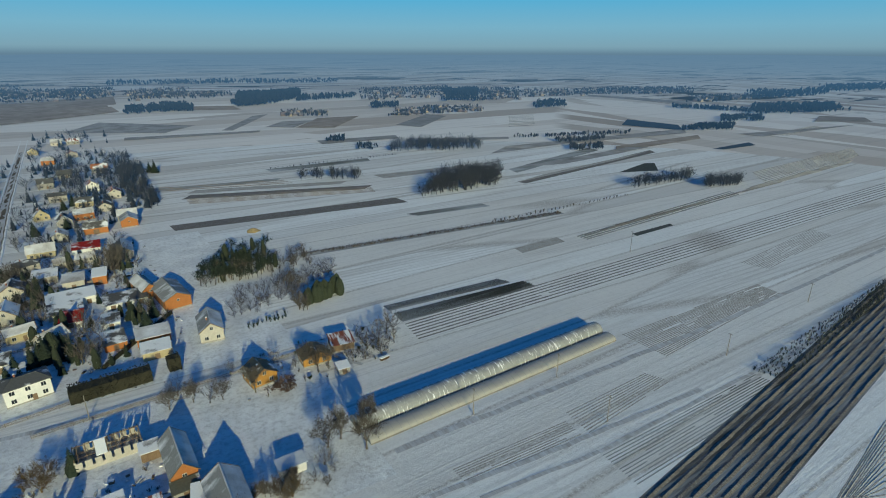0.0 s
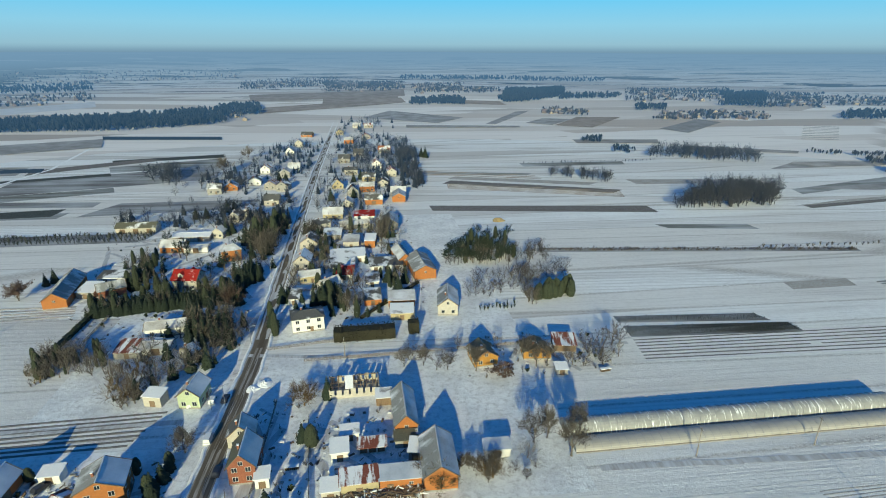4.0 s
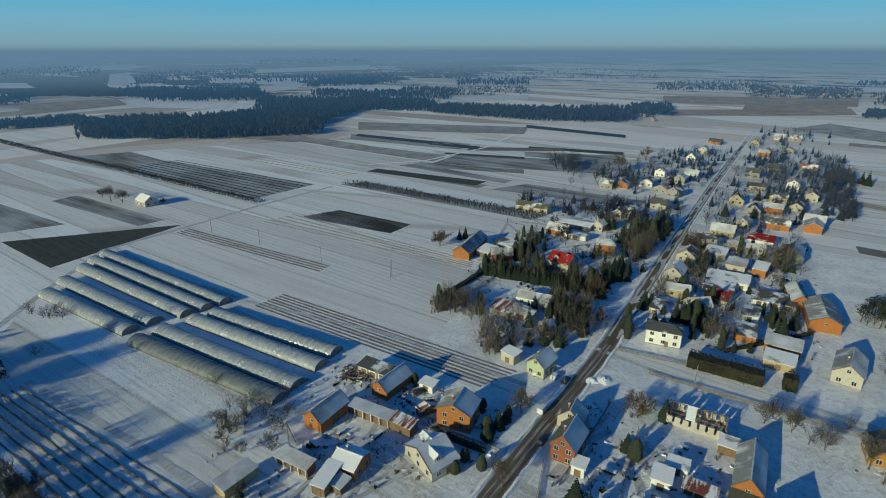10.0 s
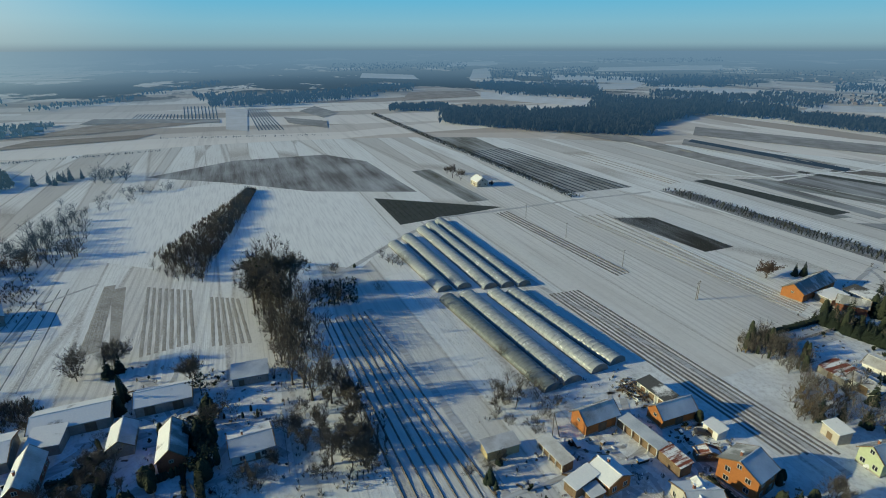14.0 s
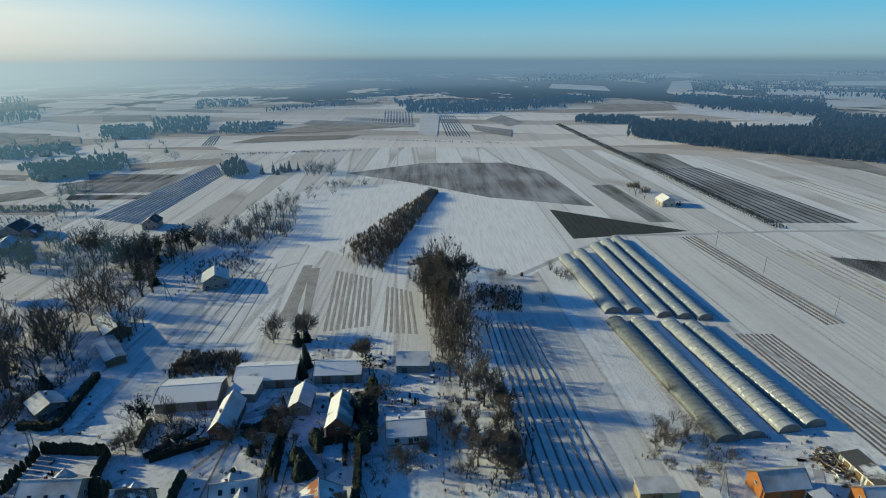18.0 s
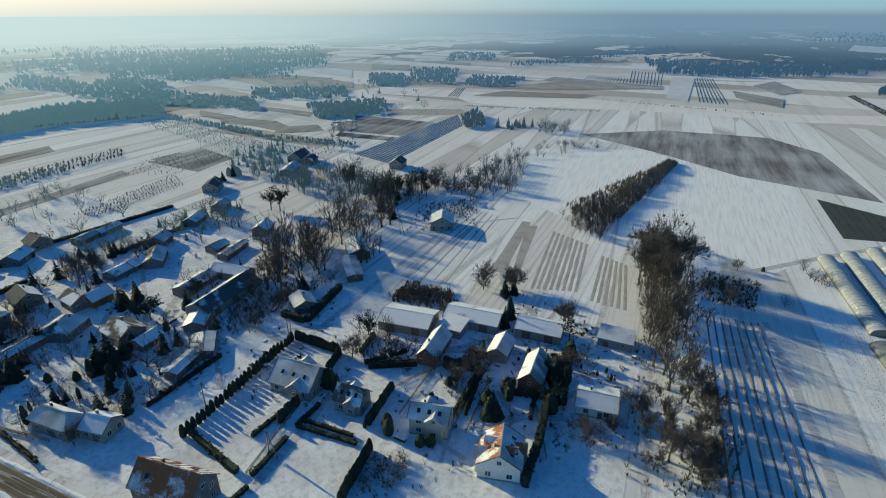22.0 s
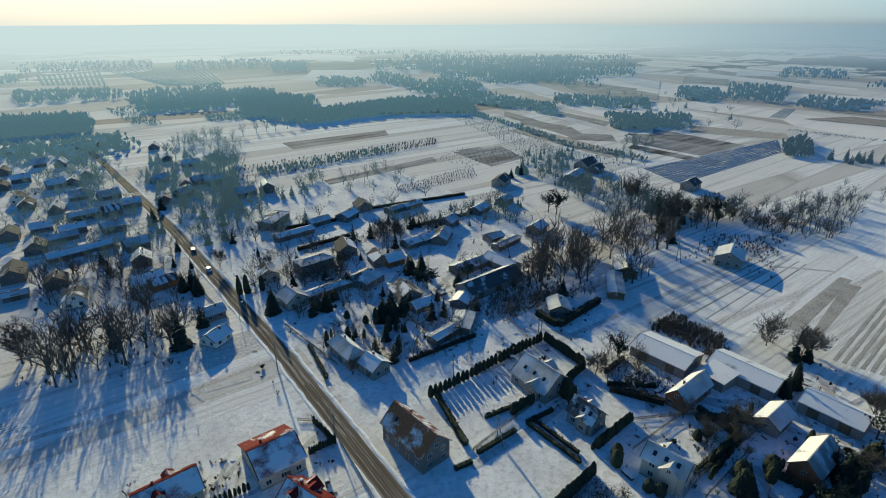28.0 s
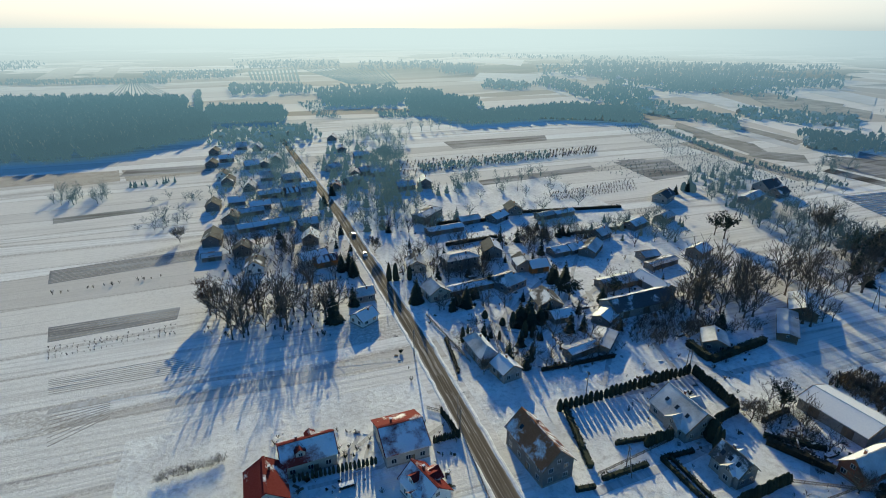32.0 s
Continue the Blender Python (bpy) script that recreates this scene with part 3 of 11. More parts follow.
def window_meshes(w, h):
    key = (w, h)
    if key not in WINDOW:
        f = Build()
        t = 0.07
        f.box(-w / 2 - t, w / 2 + t, -0.05, 0.09, -h / 2 - t, -h / 2)
        f.box(-w / 2 - t, w / 2 + t, -0.05, 0.09, h / 2, h / 2 + t)
        f.box(-w / 2 - t, -w / 2, -0.05, 0.09, -h / 2, h / 2)
        f.box(w / 2, w / 2 + t, -0.05, 0.09, -h / 2, h / 2)
        f.box(-0.05, 0.05, -0.05, 0.07, -h / 2, h / 2)
        g = Build()
        g.box(-w / 2, w / 2, -0.04, 0.04, -h / 2, h / 2)
        WINDOW[key] = (f.mesh("window", "white_trim"), g.mesh("pane", "window_glass"))
    return WINDOW[key]


def window(parent, x, y, z, turn, w=1.2, h=1.3):
    fr, gl = window_meshes(w, h)
    ob = part("window", fr, parent, pose(x, y, z, 0, 0, turn))
    part("pane", gl, ob)


def door(parent, x, y, turn, w=1.0, h=2.05, mat="brown_wood", name="door"):
    b = Build()
    b.box(-w / 2, w / 2, -0.05, 0.07, 0.02, h)
    b.box(-w / 2 - 0.1, -w / 2, -0.05, 0.1, 0, h + 0.1)
    b.box(w / 2, w / 2 + 0.1, -0.05, 0.1, 0, h + 0.1)
    b.box(-w / 2, w / 2, -0.05, 0.1, h, h + 0.1)
    part(name, b.mesh(name, mat), parent, pose(x, y, 0, 0, 0, turn))


def chimney(parent, x, y, z, h=1.3, s=0.5):
    b = Build()
    b.box(-s / 2, s / 2, -s / 2, s / 2, -1.0, h)
    ob = part("chimney", b.mesh("chimney", "chimney_brick"), parent, pose(x, y, z))
    c = Build()
    c.box(-s / 2 - 0.08, s / 2 + 0.08, -s / 2 - 0.08, s / 2 + 0.08, h, h + 0.12)
    part("chimney_cap", c.mesh("chimney_cap", "clean_snow"), ob)


def slope(parent, x0, x1, y_eave, z_eave, z_ridge, y_ridge, mat, over=0.45, thick=0.22, name="roof", hip=0.0):
    """One plane of a roof with its thickness and its overhanging eave."""
    k = (z_eave - z_ridge) / (y_eave - y_ridge)
    d = math.copysign(over, y_eave - y_ridge)
    ye, ze = y_eave + d, z_eave + d * k
    hp = abs(hip)
    top = [(x0 - over, ye, ze + thick), (x1 + over, ye, ze + thick), (x1 + over - hp, y_ridge, z_ridge + thick), (x0 - over + hp, y_ridge, z_ridge + thick)]
    low = [(a, b_, c - thick) for a, b_, c in top]
    b = Build()
    b.add(low + top, BOX_FACES)
    return part(name, b.mesh(name, mat), parent)


def house(x, y, rot, L, W, he, hr, wall, roof_a, roof_b, label, stacks=1, sides="ab", storeys=0, hip=0.0, category="house", dormer=0, wing=0, lights=0, trim=""):
    """A house or barn under a ridged roof. The ridge runs along its own x; a is the -y side, b the +y side."""
    t = thing("house" if category == "house" else "barn", x, y, rot, label, category)
    b = Build()
    l, w = L / 2, W / 2
    BUILT.append((x, y, math.cos(radians(rot)), math.sin(radians(rot)), l, w))
    if hip:
        b.box(-l, l, -w, w, 0, he)
    else:
        v = [(-l, -w, 0), (l, -w, 0), (l, w, 0), (-l, w, 0), (-l, -w, he), (l, -w, he), (l, w, he), (-l, w, he), (-l, 0, hr), (l, 0, hr)]
        b.add(v, [(0, 1, 5, 4), (1, 2, 6, 9, 5), (2, 3, 7, 6), (3, 0, 4, 8, 7), (4, 5, 9, 8), (6, 7, 8, 9), (0, 3, 2, 1)])
    part("wall", b.mesh("wall", wall), t)
    p = Build()
    p.box(-l - 0.06, l + 0.06, -w - 0.06, w + 0.06, 0, 0.45)
    part("plinth", p.mesh("plinth", "grey_plaster"), t)
    slope(t, -l, l, -w, he, hr, 0, roof_a, hip=hip)
    slope(t, -l, l, w, he, hr, 0, roof_b, hip=hip)
    if hip:
        for s in (-1, 1):
            e = 0.45
            k = (hr - he) / hip
            q = [(s * (l + e), -w - e, he - e * k * 0.4), (s * (l + e), w + e, he - e * k * 0.4), (s * (l + e - hip), 0, hr + 0.2), (s * (l + e - hip), 0, hr + 0.19)]
            h = Build()
            up = [(a, b_, c + 0.22) for a, b_, c in q[:3]]
            h.add([*q[:3], *up], [(0, 1, 2), (3, 4, 5), (0, 1, 4, 3), (1, 2, 5, 4), (2, 0, 3, 5)])
            part("roof", h.mesh("roof", roof_a), t)
    r = Build()
    k = 0.34 if trim else 0.14
    r.box(-l - 0.5 + hip, l + 0.5 - hip, -k, k, hr + 0.15, hr + 0.32)
    part("ridge", r.mesh("ridge", trim or roof_a), t)
    k = (hr - he) / w
    if not hip and math.hypot(x, y) < 300:
        for s in (-1, 1):
            for e in (-1, 1):
                x0, x1 = sorted((s * (l + 0.30), s * (l + 0.50)))
                y1, z1 = e * (w + 0.5), he - 0.5 * k
                g = Build()
                g.add([(x0, 0, hr + 0.02), (x1, 0, hr + 0.02), (x1, y1, z1 + 0.02), (x0, y1, z1 + 0.02),
                       (x0, 0, hr + 0.27), (x1, 0, hr + 0.27), (x1, y1, z1 + 0.27), (x0, y1, z1 + 0.27)], BOX_FACES)
                part("verge_board", g.mesh("verge_board", trim or "brown_wood"), t)
    for i in range(lights):
        s = -1 if i % 2 == 0 else 1
        g = Build()
        g.box(-0.45, 0.45, -0.6, 0.6, 0.0, 0.12)
        part("skylight", g.mesh("skylight", "window_glass"), t, pose(-l * 0.55 + L * 0.55 * i / max(1, lights - 1), s * w * 0.55, lerp(hr, he, 0.55) + 0.24, -s * math.degrees(math.atan(k)), 0, 0))
    for i in range(wing):
        s = -1 if i == 0 else 1
        ww, xx, out = min(L * 0.2, 2.4), L * (0.16 - 0.3 * i), s * (w + 0.8)
        top = min(hr - 0.7, he + ww * 0.8)
        g = Build()
        g.add([(xx - ww, 0, 0), (xx + ww, 0, 0), (xx + ww, out, 0), (xx - ww, out, 0), (xx - ww, 0, he), (xx + ww, 0, he), (xx + ww, out, he), (xx - ww, out, he), (xx, out, top), (xx, 0, top)],
              [(3, 2, 6, 8, 7), (1, 2, 6, 5), (0, 3, 7, 4), (4, 5, 9), (4, 7, 8, 9), (5, 6, 8, 9)])
        part("wing_wall", g.mesh("wing_wall", wall), t)
        for e in (-1, 1):
            g = Build()
            q = [(xx, 0, top), (xx, out + s * 0.4, top), (xx + e * (ww + 0.4), out + s * 0.4, he - 0.4 * (top - he) / ww), (xx + e * (ww + 0.4), 0, he - 0.4 * (top - he) / ww)]
            g.add(q + [(a, c, d + 0.2) for a, c, d in q], BOX_FACES)
            part("wing_roof", g.mesh("wing_roof", roof_a if (e > 0) == (s < 0) else (trim or roof_b)), t)
        window(t, xx, out, 1.7, 180 if s < 0 else 0)
        window(t, xx, out, he + 0.3, 180 if s < 0 else 0, 0.9, 1.0)
    rows = storeys or (2 if he > 4.6 else 1)
    if category == "house":
        for f in range(rows):
            z = 1.75 + 2.75 * f
            n = max(2, int(L / 3.6))
            for i in range(n):
                xx = -l + (i + 0.5) * L / n
                if "a" in sides:
                    window(t, xx, -w, z, 180)
                if "b" in sides:
                    window(t, xx, w, z, 0)
            m = max(2, int(W / 3.4))
            for i in range(m):
                yy = -w + (i + 0.5) * W / m
                window(t, l, yy, z, -90)
                window(t, -l, yy, z, 90)
        if hr - he > 2.2 and not hip:
            for s in (-1, 1):
                window(t, s * l, 0, he + 0.9, -90 * s, 1.0, 1.1)
        door(t, l * 0.2, -w, 180)
    else:
        n = max(1, int(L / 7))
        for i in range(n):
            door(t, -l + (i + 0.5) * L / n, -w, 180, 2.6, 2.7, name="gate")
            door(t, -l + (i + 0.5) * L / n, w, 0, 2.6, 2.7, name="gate")
        window(t, l, 0, he * 0.85, -90, 0.9, 0.8)
        window(t, -l, 0, he * 0.85, 90, 0.9, 0.8)
    for i in range(stacks):
        chimney(t, -l * 0.35 + i * L * 0.4, 0.25 * w * (-1) ** i, hr - 0.25 * (hr - he))
    for i in range(dormer):
        s = -1 if i % 2 == 0 else 1
        xx = -l * 0.3 + i * L * 0.25
        d = Build()
        zz = lerp(hr, he, 0.75)
        yy = s * w * 0.78
        v = [(xx - 1.1, yy, zz), (xx + 1.1, yy, zz), (xx + 1.1, yy * 0.25, zz + 0.2), (xx - 1.1, yy * 0.25, zz + 0.2),
             (xx - 1.1, yy, zz + 1.3), (xx + 1.1, yy, zz + 1.3), (xx, yy, zz + 2.1), (xx, 0, zz + 2.1), (xx - 1.1, yy * 0.25, zz + 1.3), (xx + 1.1, yy * 0.25, zz + 1.3)]
        d.add(v, [(0, 1, 5, 6, 4), (0, 4, 8, 3), (1, 2, 9, 5)], 0)
        d.add([(xx - 1.4, yy * 1.06, zz + 1.2), (xx, yy * 1.06, zz + 2.2), (xx, 0, zz + 2.2), (xx - 1.4, yy * 0.2, zz + 1.2),
               (xx + 1.4, yy * 1.06, zz + 1.2), (xx + 1.4, yy * 0.2, zz + 1.2)], [(0, 1, 2, 3), (1, 4, 5, 2)], 1)
        part("dormer", d.mesh("dormer", [wall, roof_b]), t)
        window(t, xx, yy, zz + 0.7, 180 if s < 0 else 0, 0.9, 0.9)
    return t


def shed(x, y, rot, L, W, h0, h1, wall, roof, label, posts=0, category="shed", snow=0.0):
    """A low outbuilding under one sloping roof, h0 high at its -y side and h1 at its +y side; posts: an open front."""
    t = thing("shed", x, y, rot, label, category)
    l, w = L / 2, W / 2
    BUILT.append((x, y, math.cos(radians(rot)), math.sin(radians(rot)), l, w))
    b = Build()
    v = [(-l, -w, 0), (l, -w, 0), (l, w, 0), (-l, w, 0), (-l, -w, h0), (l, -w, h0), (l, w, h1), (-l, w, h1)]
    if posts:
        y0 = -w + 0.6
        v = [(a, max(c, y0), d) for a, c, d in v]
    b.add(v, BOX_FACES)
    part("wall", b.mesh("wall", wall), t)
    e = 0.35
    k = (h1 - h0) / W
    low = [(-l - e, -w - e, h0 - k * e + 0.003), (l + e, -w - e, h0 - k * e + 0.003), (l + e, w + e, h1 + k * e + 0.003), (-l - e, w + e, h1 + k * e + 0.003)]
    r = Build()
    r.add(low + [(a, c, d + 0.18) for a, c, d in low], BOX_FACES)
    part("roof", r.mesh("roof", roof), t)
    if posts:
        p = Build()
        p.box(-0.14, 0.14, -0.14, 0.14, 0, h0 - 0.02)
        me = p.mesh("post", "white_trim")
        for i in range(posts):
            part("post", me, t, pose(-l + 0.2 + (L - 0.4) * i / max(1, posts - 1), -w + 0.1, 0))
        for i in range(posts - 1):
            door(t, -l + 0.2 + (L - 0.4) * (i + 0.5) / max(1, posts - 1), -w + 0.6, 180, 1.6, 2.0, name="gate")
    else:
        n = max(1, int(L / 5))
        for i in range(n):
            xx = -l + (i + 0.5) * L / n
            if i % 2 == 0:
                door(t, xx, -w, 180, 1.4, min(2.0, h0 - 0.4))
            else:
                window(t, xx, -w, h0 * 0.6, 180, 0.9, 0.7)
    return t


def tunnel(x0, y0, x1, y1, width, height, mat, label, snow=0.0, bulge=0.12, seed=3):
    """A polytunnel: film drawn over a row of hoops, sagging between them, with closed ends and a base board."""
    rnd = random.Random(seed)
    d = Vector((x1 - x0, y1 - y0, 0))
    L = d.length
    t = thing("polytunnel", x0, y0, math.degrees(math.atan2(d.y, d.x)), label, "polytunnel", "polytunnels")
    n = int(L / 2.4)
    sides = 12
    prof = [(math.cos(math.pi * (1 - i / sides)) * width / 2, math.sin(math.pi * i / sides) ** 0.8 * height) for i in range(sides + 1)]
    verts, faces = [], []
    for k in range(2 * n + 1):
        sag = 0.0 if k % 2 == 0 else bulge * rnd.uniform(0.6, 1.3)
        for a, z in prof:
            verts.append((L * k / (2 * n), a * (1 - sag / width), max(0.0, z - sag * z / height)))
    m = sides + 1
    for k in range(2 * n):
        for i in range(sides):
            faces.append((k * m + i, k * m + i + 1, (k + 1) * m + i + 1, (k + 1) * m + i))
    part("cover", mesh_of("cover", verts, faces, mat), t)
    e = Build()
    e.add([(0, a, z) for a, z in prof], [tuple(range(m))])
    e.box(-0.06, 0.0, -1.0, 1.0, 0, min(2.2, height * 0.75), 1)
    me = e.mesh("end_wall", ["tunnel_film_grey", "post_wood"])
    part("end_wall", me, t, pose(-0.01, 0, 0))
    part("end_wall", me, t, pose(L + 0.01, 0, 0, 0, 0, 180))
    h = Build()
    ring = []
    for a, z in prof:
        for dx, k in ((-0.05, 1.0), (0.05, 1.0), (0.05, 1.025), (-0.05, 1.025)):
            ring.append((dx, a * k, z * k))
    h.add(ring, [(4 * i + s, 4 * i + (s + 1) % 4, 4 * i + 4 + (s + 1) % 4, 4 * i + 4 + s) for i in range(sides) for s in range(4)])
    hoop = h.mesh("hoop", "steel")
    for k in range(0, n + 1):
        part("hoop", hoop, t, pose(L * k / n, 0, 0))
    for s in (-1, 1):
        bd = Build()
        bd.box(0, L, -0.08, 0.08, 0, 0.3)
        part("base_board", bd.mesh("base_board", "post_wood"), t, pose(0, s * (width / 2 + 0.1), 0))
    return t


# ---- trees ----
def branch(b, rnd, p, d, length, r, depth, twig, spread, k=0, lean=False):
    """A limb and, from it, its thinner limbs; the thinnest are single blades."""
    steps = 3 if depth > 1 and not lean else 2
    q = p
    for s in range(steps):
        d2 = (d + Vector((rnd.uniform(-1, 1), rnd.uniform(-1, 1), rnd.uniform(-0.4, 0.9))) * 0.16).normalized()
        e = q + d2 * length / steps
        ra, rb = r * (1 - 0.28 * s / steps * 2), r * (1 - 0.28 * (s + 1) / steps * 2)
        if depth > 1:
            b.tube(q, e, ra, rb, 4 if depth > 2 else 3, k)
        else:
            o = Matrix.Rotation(rnd.uniform(0, 6.28), 3, d2) @ d2.orthogonal().normalized()
            ra, rb = max(ra, 0.060 if lean else 0.034), max(rb, 0.045 if lean else 0.024)
            b.add([tuple(q - o * ra), tuple(q + o * ra), tuple(e + o * rb), tuple(e - o * rb)], [(0, 1, 2, 3)], 1)
        if depth > 0:
            for _ in range(2 if depth > 1 else 3 - lean):
                a = rnd.uniform(0, 6.28)
                o = Matrix.Rotation(a, 3, d2) @ d2.orthogonal().normalized()
                nd = (d2 * rnd.uniform(0.5, 1.0) + o * rnd.uniform(0.5, 1.0) * spread + Vector((0, 0, 0.25))).normalized()
                if s > 0 or depth < 3:
                    branch(b, rnd, q.lerp(e, rnd.uniform(0.3, 1)), nd, length * rnd.uniform(0.5, 0.72), rb * 0.6, depth - 1, twig, spread, 1 if depth < 3 else 0, lean)
        elif twig:
            for _ in range(2 - lean):
                a = Matrix.Rotation(rnd.uniform(0, 6.28), 3, d2) @ d2.orthogonal().normalized()
                tip = e + (d2 * 0.6 + a * 0.8).normalized() * twig * rnd.uniform(0.5, 1.2)
                wv = a.cross(d2) * (0.06 if lean else 0.034)
                b.add([tuple(q.lerp(e, 0.6) + wv), tuple(q.lerp(e, 0.6) - wv), tuple(tip)], [(0, 1, 2)], 1)
        q, d, r = e, d2, rb


def bare_tree_parts(seed, height, spread, trunk, mats=("bark", "twig"), depth=3, leafy=None, lean=False):
    """Trunk and crown of a leafless tree, as two meshes."""
    rnd = random.Random(seed)
    tr = Build()
    p = Vector((0, 0, -0.1))
    d = Vector((rnd.uniform(-.06, .06), rnd.uniform(-.06, .06), 1)).normalized()
    top = p + d * height * trunk
    r = 0.028 * height
    tr.tube(p, p + d * 0.6, r * 1.5, r, 7)
    tr.tube(p + d * 0.6, top, r, r * 0.72, 7)
    cr = Build()
    n = 4 if lean else 5
    for i in range(n):
        a = 6.28 * i / n + rnd.uniform(-.4, .4)
        o = Vector((math.cos(a), math.sin(a), 0)) * spread + Vector((0, 0, rnd.uniform(0.6, 1.3)))
        branch(cr, rnd, p.lerp(top, rnd.uniform(0.75, 1.0)), o.normalized(), height * (1 - trunk) * rnd.uniform(0.55, 0.75), r * 0.45, depth, height * 0.07, 0.75, 0, lean)
    branch(cr, rnd, top, d, height * (1 - trunk) * 0.75, r * 0.55, depth, height * 0.07, 0.7, 0, lean)
    if leafy:
        pts = [v for v in cr.v]
        for _ in range(leafy):
            q = Vector(rnd.choice(pts)) + Vector((rnd.uniform(-.5, .5), rnd.uniform(-.5, .5), rnd.uniform(-.4, .4)))
            s = rnd.uniform(0.2, 0.45)
            u = Vector((rnd.uniform(-1, 1), rnd.uniform(-1, 1), rnd.uniform(-1, 1))).normalized()
            w = u.orthogonal().normalized()
            cr.add([tuple(q + u * s), tuple(q + w * s), tuple(q - u * s), tuple(q - w * s)], [(0, 1, 2, 3)], 1)
    return tr.mesh("trunk", mats[0]), cr.mesh("crown", list(mats))


def conifer_parts(seed, height, base, mat="needle", droop=0.35, whorls=14, open_=1.0):
    rnd = random.Random(seed)
    tr = Build()
    tr.tube((0, 0, -0.1), (0, 0, height * 0.95), 0.016 * height + 0.05, 0.03, 6)
    cr = Build()
    for i in range(whorls):
        t = i / whorls
        z = height * (0.06 + 0.9 * t)
        r = base * (1 - t) ** 0.85 * rnd.uniform(0.85, 1.1) + 0.12
        n = max(6, int(13 * (1 - t) + 5))
        for j in range(n):
            a = 6.28 * (j + rnd.random() * 0.8) / n
            rr = r * rnd.uniform(0.7, 1.15)
            dirv = Vector((math.cos(a), math.sin(a), 0))
            sd = Vector((-math.sin(a), math.cos(a), 0))
            zz = z + rnd.uniform(-.3, .3) * height / whorls
            w = rr * 0.30 + 0.12
            a0 = dirv * 0.05 + Vector((0, 0, zz + 0.25 * height / whorls))
            mid = dirv * rr * 0.6 + Vector((0, 0, zz - droop * rr * 0.25))
            tip = dirv * rr + Vector((0, 0, zz - droop * rr * 0.8))
            ridge = mid + Vector((0, 0, w * 0.45))
            cr.add([tuple(a0), tuple(mid - sd * w), tuple(tip), tuple(mid + sd * w), tuple(ridge)],
                   [(0, 1, 4), (1, 2, 4), (2, 3, 4), (3, 0, 4)])
    cr.add([(0.25, 0, height * 0.93), (-0.12, 0.2, height * 0.93), (-0.12, -0.2, height * 0.93), (0, 0, height)], [(0, 1, 3), (1, 2, 3), (2, 0, 3)])
    return tr.mesh("trunk", "bark"), cr.mesh("crown", mat)


def tuft_column(seed, height, radius, mat, tufts=90, taper=1.0):
    """A clipped thuja or cypress: upright tufts round a stem."""
    rnd = random.Random(seed)
    tr = Build()
    tr.tube((0, 0, -0.1), (0, 0, height * 0.8), 0.06, 0.03, 5)
    cr = Build()
    for i in range(tufts):
        t = (i + rnd.random()) / tufts
        z = height * t * 0.94
        prof = min(1.0, 0.55 + t * 2.2) * (1 - t ** 2.2) ** 0.5 if taper else (0.9 + 0.1 * rnd.random())
        r = radius * prof
        a = i * 2.4 + rnd.uniform(-.3, .3)
        c = Vector((math.cos(a) * r * 0.75, math.sin(a) * r * 0.75, z))
        s = radius * rnd.uniform(0.45, 0.7)
        o = Vector((math.cos(a), math.sin(a), 0))
        sd = Vector((-math.sin(a), math.cos(a), 0))
        cr.add([tuple(c - sd * s), tuple(c + o * s * 0.55), tuple(c + sd * s), tuple(c - o * s * 0.7 + Vector((0, 0, s * 0.3))), tuple(c + Vector((0, 0, s * 1.6))), tuple(c - Vector((0, 0, s * 0.6)))],
               [(0, 1, 4), (1, 2, 4), (2, 3, 4), (3, 0, 4), (1, 0, 5), (2, 1, 5)])
    return tr.mesh("trunk", "bark"), cr.mesh("crown", mat)


KINDS = {}
for i in range(5):
    KINDS["bare%d" % i] = bare_tree_parts(11 + i, 10.0, 0.75 + 0.15 * (i % 3), 0.16 + 0.05 * (i % 3))
for i in range(3):
    KINDS["tall%d" % i] = bare_tree_parts(31 + i, 10.0, 0.42, 0.30)
    KINDS["fruit%d" % i] = bare_tree_parts(41 + i, 10.0, 1.15, 0.14, depth=2)
    KINDS["spruce%d" % i] = conifer_parts(51 + i, 10.0, 2.5)
    KINDS["thuja%d" % i] = tuft_column(61 + i, 10.0, 2.0, "hedge_leaf")
    KINDS["pine%d" % i] = bare_tree_parts(71 + i, 10.0, 0.9, 0.40, ("bark", "needle"), 2, leafy=420)
    KINDS["russet%d" % i] = bare_tree_parts(81 + i, 10.0, 0.7, 0.16, ("bark", "russet_leaf"), 3, leafy=700)
    KINDS["golden%d" % i] = bare_tree_parts(91 + i, 10.0, 0.9, 0.10, ("golden_twig", "golden_twig"), 3)
    KINDS["mistletoe%d" % i] = bare_tree_parts(101 + i, 10.0, 0.55, 0.30, ("bark", "twig"), 3)
for i in range(3):
    # round clumps that sit in the tops of the tallest poplars
    rnd = random.Random(i)
    trunk_me, crown_me = KINDS["mistletoe%d" % i]
    b = Build()
    tops = [v.co for v in crown_me.vertices if v.co.z > 5.5]
    for _ in range(26):
        c = rnd.choice(tops)
        s = rnd.uniform(0.22, 0.42)
        for _ in range(9):
            u = Vector((rnd.uniform(-1, 1), rnd.uniform(-1, 1), rnd.uniform(-1, 1))).normalized()
            w = u.orthogonal().normalized()
            o = c + u * s * 0.5
            b.add([tuple(o + u * s * .6), tuple(o + w * s * .5), tuple(o - w * s * .5), tuple(o + u.cross(w) * s * .5)], [(0, 1, 3), (0, 3, 2), (1, 2, 3)])
    KINDS["clumps%d" % i] = b.mesh("clump", "hedge_leaf")

